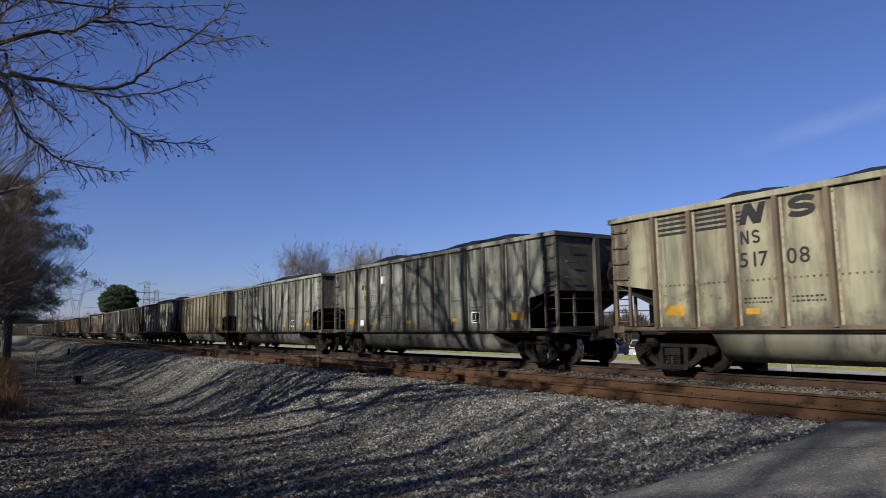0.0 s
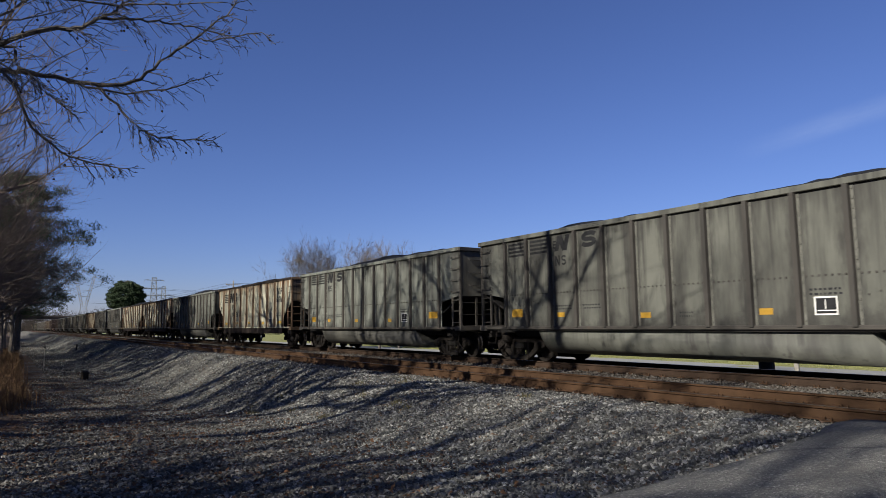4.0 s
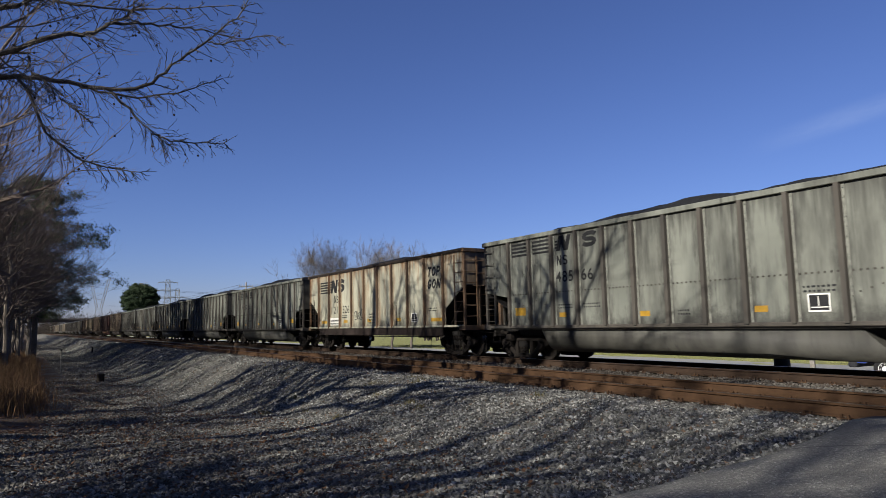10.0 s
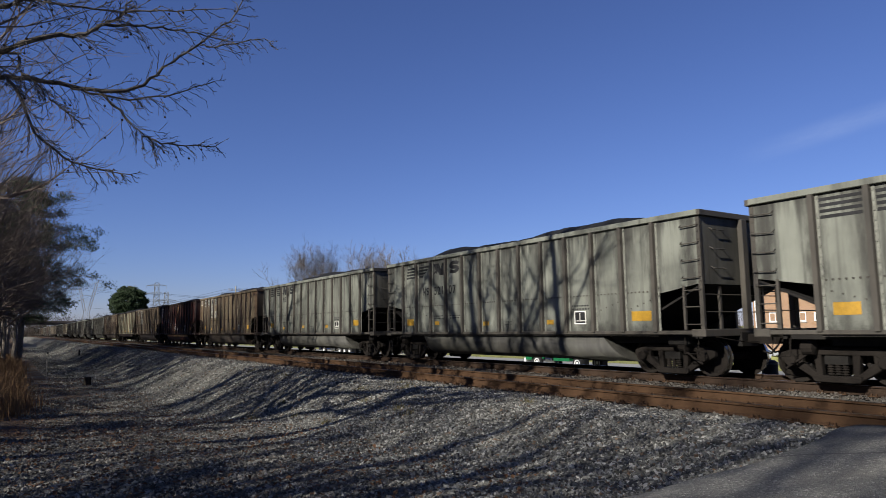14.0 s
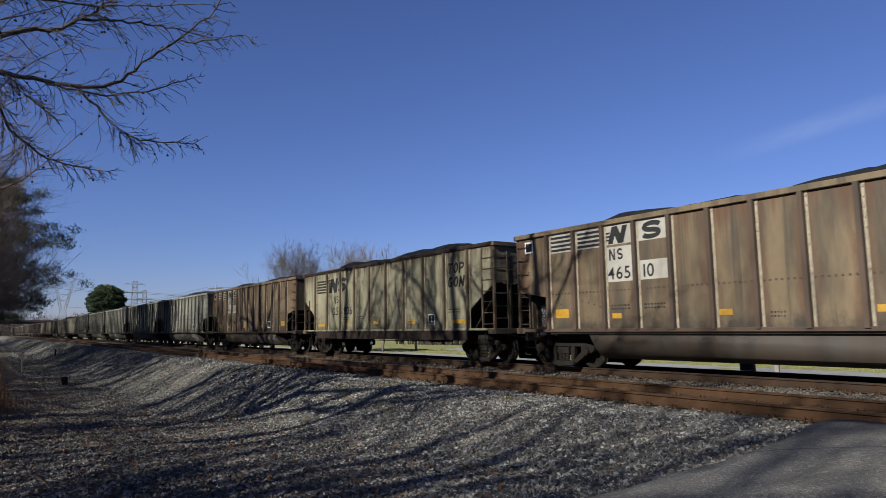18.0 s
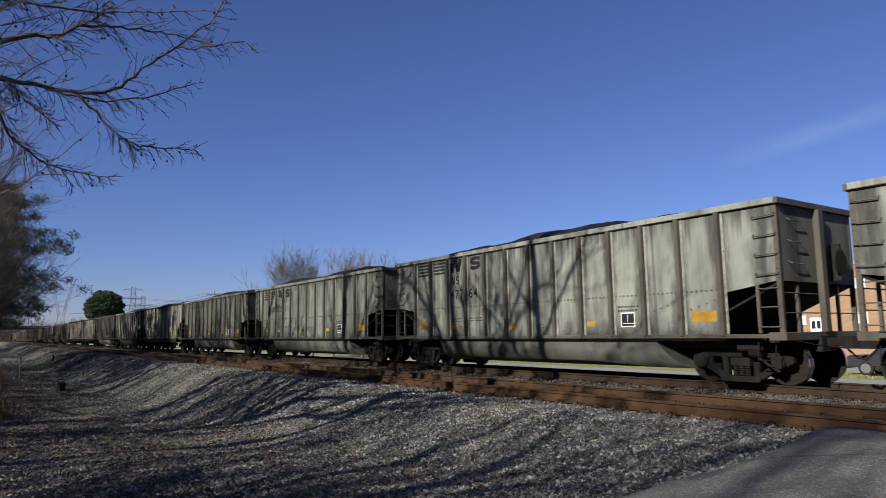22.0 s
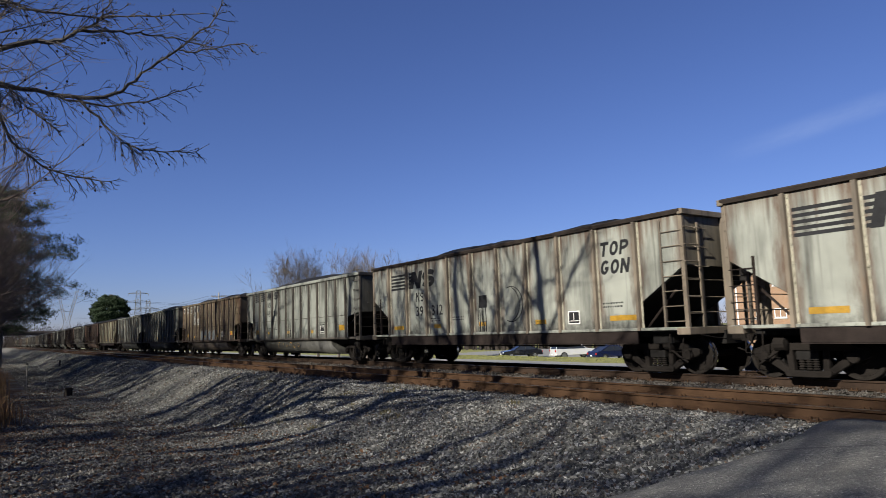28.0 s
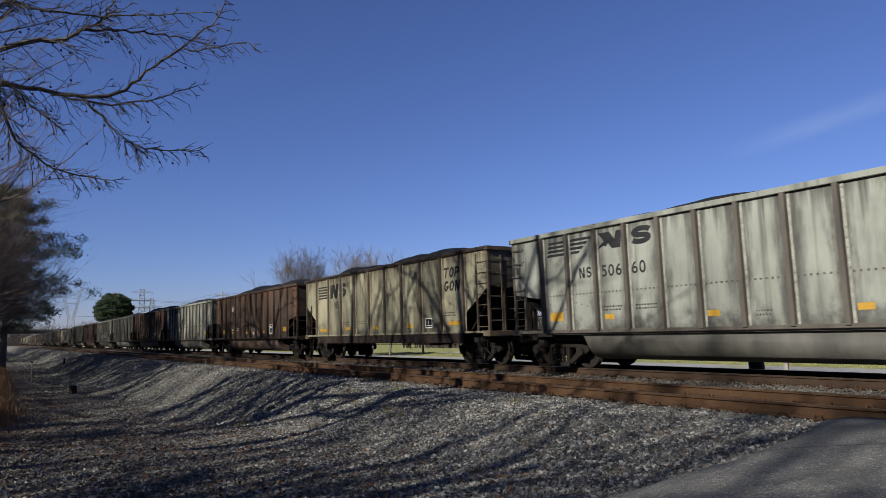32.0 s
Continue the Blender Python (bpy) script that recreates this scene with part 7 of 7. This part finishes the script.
def building():
    bld = tagged(new("brick_building"), "two-storey buff brick building with white-framed windows", "building")
    wins = [(-26.35, 4.42), (-26.35, 1.55), (-21.5, 4.42), (-21.5, 1.55), (-16.5, 4.42), (-16.5, 1.55), (-11.5, 4.42), (-11.5, 1.55), (-6, 4.42), (-6, 1.55), (-33.6, 1.45), (-35.9, 1.45), (-33.6, 4.42)]
    W, H = 1.15, 0.85
    xs = sorted({BX0, BX1, *[x for x, _ in wins], *[x + W for x, _ in wins]})
    zs = sorted({BZ0, BZ1, *[z for _, z in wins], *[z + H for _, z in wins]})
    bm = bmesh.new()
    for xa, xb in zip(xs, xs[1:]):
        for za, zb in zip(zs, zs[1:]):
            if any(abs(x - xa) < 1e-6 and abs(z - za) < 1e-6 for x, z in wins):
                continue
            f = bm.faces.new([bm.verts.new(p) for p in ((xa, YB, za), (xb, YB, za), (xb, YB, zb), (xa, YB, zb))])
    bmesh.ops.remove_doubles(bm, verts=bm.verts[:], dist=1e-4)
    r = bmesh.ops.extrude_face_region(bm, geom=bm.faces[:])
    for v in r["geom"]:
        if isinstance(v, bmesh.types.BMVert):
            v.co.y += 0.3
    bmesh.ops.recalc_face_normals(bm, faces=bm.faces[:])
    part("front_wall", bm, M_BRICK, bld)
    for x0, x1 in ((BX0, BX0 + 0.3), (BX1 - 0.3, BX1)):
        bm = bmesh.new()
        box(bm, x0, x1, YB + 0.3, YB + 16, BZ0, BZ1)
        part("side_wall", bm, M_BRICK, bld)
    bm = bmesh.new()
    box(bm, BX0, BX1, YB + 15.7, YB + 16, BZ0, BZ1)
    part("back_wall", bm, M_BRICK, bld)
    bm = bmesh.new()
    box(bm, BX0 - 0.1, BX1 + 0.1, YB - 0.12, YB + 16.1, BZ1, BZ1 + 0.16, 0.02)
    part("roof", bm, M_CONC, bld, "flat roof with a pale coping")
    for x, z in wins:
        bm = bmesh.new()
        for q in ((x, x + 0.08, z, z + H), (x + W - 0.08, x + W, z, z + H), (x + 0.08, x + W - 0.08, z, z + 0.08), (x + 0.08, x + W - 0.08, z + H - 0.08, z + H), (x + W / 2 - 0.03, x + W / 2 + 0.03, z + 0.08, z + H - 0.08)):
            box(bm, q[0], q[1], YB - 0.03, YB + 0.08, q[2], q[3])
        fr = part("window", bm, M_PLAIN_WHITE, bld, "white window frame")
        bm = bmesh.new()
        box(bm, x + 0.02, x + W - 0.02, YB + 0.04, YB + 0.06, z + 0.02, z + H - 0.02)
        part("pane", bm, M_BLIND if z > -9 and x > -30 else M_GLASS, fr, "pane with pale blinds" if x > -30 else "dark pane")
        bm = bmesh.new()
        box(bm, x - 0.05, x + W + 0.05, YB - 0.08, YB + 0.02, z - 0.1, z)
        part("sill", bm, M_CONC, fr)
    for x, w, z, h, rows in ((-30.9, 2.1, 3.55, 1.05, 4), (-31.7, 1.5, 1.45, 0.8, 0)):
        bm = bmesh.new()
        box(bm, x, x + w, YB - 0.09, YB - 0.03, z, z + h, 0.01)
        sg = part("sign", bm, M_PLAIN_WHITE, bld, "white wall sign")
        bm = bmesh.new()
        rnd = random.Random(4)
        if rows:
            bars(bm, x + 0.5, x + w - 0.2, z + 0.15, z + h - 0.15, rows, 4, rnd, YB - 0.094)
        else:
            lathe(bm, [(0.12, YB - 0.1), (0.2, YB - 0.1), (0.2, YB - 0.092), (0.12, YB - 0.092)], "y", 14, (x + 0.35, 0, z + h / 2))
        part("sign_bars", bm, M_LETTER, sg, "dark bars on the sign")
    bm = bmesh.new()
    box(bm, -29.9, -28.9, YB - 0.06, YB + 0.02, BZ0, 2.05, 0.01)
    dr = part("door", bm, M_PLAIN_WHITE, bld, "white door")
    bm = bmesh.new()
    box(bm, -29.75, -29.45, YB - 0.075, YB - 0.062, 1.1, 1.75)
    box(bm, -29.3, -29.02, YB - 0.075, YB - 0.062, 1.1, 1.75)
    part("door_pane", bm, M_GLASS, dr)
    for x in (-28.6, -37.2):
        bm = bmesh.new()
        tube(bm, [(x, YB - 0.08, BZ0), (x, YB - 0.08, BZ1 - 0.2)], 0.07, 6)
        part("downpipe", bm, M_STEEL if x > -30 else M_PLAIN_WHITE, bld)
    return bld


M_BLIND = simple("pale_blinds", (0.4774, 0.4774, 0.4466), 0.5, 0, 0.1, 4, 0.0)
building()


# ---- small things beside the line ----
def trackside_case():
    c = new("signal_case")
    bm = bmesh.new()
    lathe(bm, [(0.02, 0.80), (0.16, 0.79), (0.245, 0.73), (0.25, 0.0), (0.02, -0.02)], "z", 20)
    part("case", bm, M_BLACK, c)
    bm = bmesh.new()
    lathe(bm, [(0.258, 0.70), (0.262, 0.68), (0.258, 0.66)], "z", 20)
    part("rim_band", bm, M_DARKMETAL, c)
    c.matrix_basis = pose(-12.85, 21.3, float(ground_z(-12.85, 21.3)) - 0.02)
    return tagged(c, "black round-topped trackside case", "signal case")


trackside_case()


def post(x, y, h, w, label, material, cap=None):
    p = new("post")
    bm = bmesh.new()
    box(bm, -w / 2, w / 2, -w / 2, w / 2, -0.1, h, w * 0.12)
    part("shaft", bm, material, p)
    if cap:
        bm = bmesh.new()
        box(bm, -w * 0.8, w * 0.8, -w * 0.8, w * 0.8, h, h + 0.12, 0.01)
        part("cap", bm, cap, p)
    p.matrix_basis = pose(x, y, float(ground_z(x, y)), 0, 0, 15)
    return tagged(p, label, "post")


post(-16.9, 30.4, 1.0, 0.2, "weathered pale wooden post on the verge", M_WOODPOST)
post(-47.5, 2.1, 1.35, 0.05, "thin stake with a dark top by the ditch", M_WOODPOST, M_BLACK)
post(-39.5, 3.6, 0.42, 0.30, "short dark stump on the bank", M_TIE)
post(-75, 6.0, 0.6, 0.14, "low dark marker post by the track", M_BLACK)

# overpass across the line
def overpass():
    o = tagged(new("road_overpass"), "low concrete road bridge across the distant tracks", "bridge")
    bm = bmesh.new()
    box(bm, -398, -386, -90, 110, 5.6, 6.5)
    part("deck", bm, M_BRIDGE, o)
    for x in (-398.2, -386.0):
        bm = bmesh.new()
        box(bm, x, x + 0.3, -90, 110, 6.5, 7.4)
        part("parapet", bm, M_BRIDGE, o)
    for y in (-18, 3, 26, 48):
        bm = bmesh.new()
        for x in (-396, -392, -388):
            tube(bm, [(x, y, -2.5), (x, y, 5.0)], 0.55, 8)
        box(bm, -397.5, -386.5, y - 0.7, y + 0.7, 4.9, 5.6)
        part("pier", bm, M_BRIDGE, o)
    return o


M_BRIDGE = simple("weathered_bridge_concrete", (0.06, 0.05, 0.045), 0.9, 0, 0.3, 0.3, 0.1)
overpass()

# power line: pylons, pole, wires
def lattice(name, base, w0, w1, h, arms, label):
    p = tagged(new(name), label, "pylon")
    V, F = [], []
    def leg(z):
        t = z / h
        return w0 + (w1 - w0) * t
    n = 9
    for i in range(n):
        za, zb = h * i / n, h * (i + 1) / n
        a, b = leg(za) / 2, leg(zb) / 2
        d = 0.6
        for sx, sy in ((-1, -1), (1, -1), (1, 1), (-1, 1)):
            limb(V, F, [(sx * d, sy * a, za), (sx * d, sy * b, zb)], 0.11, 0.11, 4)
        for sx in (-1, 1):
            limb(V, F, [(sx * d, -a, za), (sx * d, b, zb)], 0.06, 0.06, 3)
            limb(V, F, [(sx * d, a, za), (sx * d, -b, zb)], 0.06, 0.06, 3)
            limb(V, F, [(sx * d, -b, zb), (sx * d, b, zb)], 0.06, 0.06, 3)
    raw_mesh("lattice_tower", V, F, M_STEEL, p)
    for z, half in arms:
        V, F = [], []
        for s in (-1, 1):
            limb(V, F, [(0, 0, z), (0, s * half, z + 0.1)], 0.2, 0.14, 4)
            limb(V, F, [(0, 0, z + 1.0), (0, s * half, z + 0.1)], 0.1, 0.1, 4)
            limb(V, F, [(0, s * half, z + 0.1), (0, s * half, z - 1.2)], 0.09, 0.09, 4)
        raw_mesh("cross_arm", V, F, M_STEEL, p)
    p.matrix_basis = pose(*base)
    return p


lattice("pylon", (-352, 60.5, -2.5), 4.4, 1.8, 28, ((19, 5.2), (22.5, 5.6), (26.5, 4.6)), "slim grey lattice pylon with three arms")
lattice("pylon", (-360, 66.5, -2.5), 3.6, 1.6, 24, ((15, 4.2), (19.5, 5.0)), "slim grey lattice pylon beside another")


def forked_pylon(base, label):
    """A lattice tower on a narrow waist with two raking arms, a bridge between them and outriggers."""
    p = tagged(new("pylon"), label, "pylon")

    def truss(V, F, a, b, wa, wb, n):
        a, b = Vector(a), Vector(b)
        for i in range(n):
            p0, p1 = a.lerp(b, i / n), a.lerp(b, (i + 1) / n)
            h0, h1 = (wa + (wb - wa) * i / n) / 2, (wa + (wb - wa) * (i + 1) / n) / 2
            for sx in (-1, 1):
                o = Vector((sx * 0.5, 0, 0))
                y0, y1 = Vector((0, h0, 0)), Vector((0, h1, 0))
                limb(V, F, [p0 + o - y0, p1 + o - y1], 0.12, 0.12, 4)
                limb(V, F, [p0 + o + y0, p1 + o + y1], 0.12, 0.12, 4)
                limb(V, F, [p0 + o + (y0 if i % 2 else -y0), p1 + o - (y1 if i % 2 else -y1)], 0.06, 0.06, 3)
    V, F = [], []
    truss(V, F, (0, 0, 0), (0, 0, 13.5), 6.0, 2.2, 8)
    raw_mesh("lattice_tower", V, F, M_STEEL, p)
    for s in (-1, 1):
        V, F = [], []
        truss(V, F, (0, s * 0.8, 13.5), (0, s * 3.8, 27.0), 0.9, 0.9, 9)
        raw_mesh("raking_arm", V, F, M_STEEL, p)
        V, F = [], []
        limb(V, F, [(0, s * 3.7, 26.6), (0, s * 8.0, 24.6)], 0.13, 0.1, 4)
        limb(V, F, [(0, s * 3.3, 24.0), (0, s * 8.0, 24.6)], 0.1, 0.1, 4)
        limb(V, F, [(0, s * 8.0, 24.6), (0, s * 5.6, 22.6), (0, s * 3.0, 23.4)], 0.06, 0.06, 3)
        raw_mesh("outrigger", V, F, M_STEEL, p)
    V, F = [], []
    for z, half in ((20.4, 2.3), (17.6, 1.7)):
        limb(V, F, [(0, -half, z), (0, half, z)], 0.12, 0.12, 4)
    limb(V, F, [(0, -3.8, 26.8), (0, 0, 24.4), (0, 3.8, 26.8)], 0.07, 0.07, 3)
    raw_mesh("bridge", V, F, M_STEEL, p)
    p.matrix_basis = pose(*base)
    return p


forked_pylon((-337, 29.0, -2.5), "grey lattice pylon with a forked head")


def utility_pole():
    p = tagged(new("utility_pole"), "wooden utility pole with crossarms", "utility pole")
    bm = bmesh.new()
    tube(bm, [(0, 0, -0.5), (0, 0, 11.7)], [0.17, 0.11], 8)
    part("pole", bm, M_WOODPOST, p)
    for z, dx in ((10.9, 1.3), (9.7, 1.6)):
        bm = bmesh.new()
        box(bm, -0.06, 0.06, -dx, dx, z, z + 0.12)
        for s in (-1, -0.5, 0.5, 1):
            box(bm, -0.04, 0.04, s * (dx - 0.1) - 0.04, s * (dx - 0.1) + 0.04, z + 0.12, z + 0.3)
        part("crossarm", bm, M_WOODPOST, p)
    p.matrix_basis = pose(-120.6, 34, -2.4)
    return p


utility_pole()


def wire(a, b, sag, r):
    bm = bmesh.new()
    a, b = Vector(a), Vector(b)
    pts = [a.lerp(b, i / 14) - Vector((0, 0, 4 * sag * (i / 14) * (1 - i / 14))) for i in range(15)]
    tube(bm, pts, r, 3)
    return tagged(link_mesh("power_wire", bm, M_BLACK), "dark overhead power wire", "wire", "overhead wires")


for dy in (-8.5, 0, 8.5):
    wire((-337, 29.5 + dy, 21.5), (-700, 5 + dy, 24), 4, 0.06)
    wire((-337, 29.5 + dy, 21.5), (-352, 60.5 + dy * 0.4, 20), 1, 0.05)
for z, dy in ((20, -5), (20, 5), (16.5, -5), (16.5, 5)):
    wire((-352, 60.5 + dy, z), (-330, 220 + dy, z + 3), 4, 0.05)
for dy in (-1.2, 0.6, 1.2):
    wire((-120.6, 34 + dy, 8.8), (-330, 31 + dy, 12), 1.5, 0.02)
    wire((-120.6, 34 + dy, 8.8), (-60, 62 + dy, 8.2), 0.8, 0.015)


# distant woods: a ragged belt of bare crowns
def far_woods(name, n, x_fun, h, seed, label):
    rg = np.random.default_rng(seed)
    P = x_fun(rg, n)
    hh = h * (0.55 + 0.6 * rg.random(n)) * (0.8 + 0.35 * np.sin(P[:, 1] * 0.07 + P[:, 0] * 0.05))
    k = 95
    base = np.repeat(P, k, 0)
    H = np.repeat(hh, k)
    t = 0.25 + 0.75 * rg.random(n * k)
    a = rg.random(n * k) * math.tau
    r = H * 0.24 * np.sqrt(np.clip(1.05 - np.abs(t - 0.55) * 1.7, 0.05, 1)) * rg.random(n * k)
    c = base + np.stack([np.cos(a) * r, np.sin(a) * r, H * t - 2.5], -1)
    ln = H * 0.16 * (0.5 + rg.random(n * k))
    d = np.stack([np.cos(a) * 0.5, np.sin(a) * 0.5, 0.7 + 0.4 * rg.random(n * k)], -1) * ln[:, None]
    w = np.stack([np.sin(a * 3), np.cos(a * 3), np.zeros(n * k)], -1) * (0.05 + 0.05 * rg.random(n * k))[:, None]
    V = np.stack([c - w, c + w, c + d], 1)
    tr = np.stack([P + [0.12, 0.12, -3], P + [-0.12, -0.12, -3], P + np.stack([0 * hh, 0 * hh, hh * 0.7], -1)], 1)
    V = np.concatenate([V.reshape(-1, 3), tr.reshape(-1, 3)])
    F = np.arange(len(V)).reshape(-1, 3)
    return tagged(np_mesh(name, V, F, M_FARWOOD), label, "woods", kind="stuff")


M_FARWOOD = simple("far_bare_wood", (0.034, 0.028, 0.024), 0.95, 0, 0.3, 0.1, 0.0)


def belt(x0, x1, y0, y1):
    return lambda rg, n: np.stack([x0 + (x1 - x0) * rg.random(n), y0 + (y1 - y0) * rg.random(n), np.zeros(n)], -1)


far_woods("far_woods", 1500, belt(-560, -400, -140, 130), 11.5, 41, "distant belt of bare brown woods")
far_woods("far_woods", 500, belt(-330, -20, 110, 180), 9, 42, "bare woods far beyond the street")
far_woods("far_woods", 260, belt(-200, -110, -34, -4), 17, 43, "dense bare wood along the ditch")
far_woods("hedge", 420, belt(-130, -60, 76, 84), 4.0, 44, "brown winter hedge behind the parking lot")


# faint wisp of cloud, high up and far off
def wisp():
    m, nt, b = mat("thin_cloud")
    nt.nodes.remove(b)
    out = nt.nodes["Material Output"]
    tr = nt.nodes.new("ShaderNodeBsdfTransparent")
    # emission stands in for the sunlight on the cloud
    em = nt.nodes.new("ShaderNodeEmission")
    em.inputs["Color"].default_value = (0.75, 0.85, 1.0, 1)
    em.inputs["Strength"].default_value = 0.55
    mx = nt.nodes.new("ShaderNodeMixShader")
    tc = nt.nodes.new("ShaderNodeTexCoord")
    sp = nt.nodes.new("ShaderNodeSeparateXYZ")
    nt.links.new(tc.outputs["Generated"], sp.inputs[0])
    def bell(src, k):
        s = nt.nodes.new("ShaderNodeMath"); s.operation = "SUBTRACT"; s.inputs[1].default_value = 0.5
        nt.links.new(src, s.inputs[0])
        q = nt.nodes.new("ShaderNodeMath"); q.operation = "ABSOLUTE"
        nt.links.new(s.outputs[0], q.inputs[0])
        r = nt.nodes.new("ShaderNodeMapRange"); r.interpolation_type = "SMOOTHSTEP"
        r.inputs["From Min"].default_value, r.inputs["From Max"].default_value = 0.5, k
        nt.links.new(q.outputs[0], r.inputs["Value"])
        return r.outputs[0]
    mul = nt.nodes.new("ShaderNodeMath"); mul.operation = "MULTIPLY"
    nt.links.new(bell(sp.outputs[0], 0.1), mul.inputs[0])
    nt.links.new(bell(sp.outputs[1], 0.0), mul.inputs[1])
    mul2 = nt.nodes.new("ShaderNodeMath"); mul2.operation = "MULTIPLY"
    nz = noisy(nt, coords(nt, (3, 1.2, 1), "Generated"), 2.0, 4)
    nt.links.new(mul.outputs[0], mul2.inputs[0])
    nt.links.new(nz, mul2.inputs[1])
    mul3 = nt.nodes.new("ShaderNodeMath"); mul3.operation = "MULTIPLY"; mul3.inputs[1].default_value = 0.13
    nt.links.new(mul2.outputs[0], mul3.inputs[0])
    nt.links.new(mul3.outputs[0], mx.inputs[0])
    nt.links.new(tr.outputs[0], mx.inputs[1])
    nt.links.new(em.outputs[0], mx.inputs[2])
    nt.links.new(mx.outputs[0], out.inputs[0])
    bm = bmesh.new()
    n, k = 12, 6
    vs = [[bm.verts.new(((i / n - 0.5) * CLOUD_W, (j / k - 0.5) * CLOUD_H, 0)) for j in range(k + 1)] for i in range(n + 1)]
    for i in range(n):
        for j in range(k):
            bm.faces.new((vs[i][j], vs[i + 1][j], vs[i + 1][j + 1], vs[i][j + 1]))
    ob = link_mesh("cloud", bm, m)
    ob.visible_shadow = False
    return tagged(ob, "faint wisp of high thin cloud", "cloud", kind="structure")


CLOUD_W, CLOUD_H = 950.0, 120.0
CLOUD_AT, CLOUD_TILT = (-1190, 2647, 762), -11
cloud = wisp()
cloud.matrix_basis = look(CLOUD_AT, EYE) @ pose(0, 0, 0, 0, 0, CLOUD_TILT)


motions()
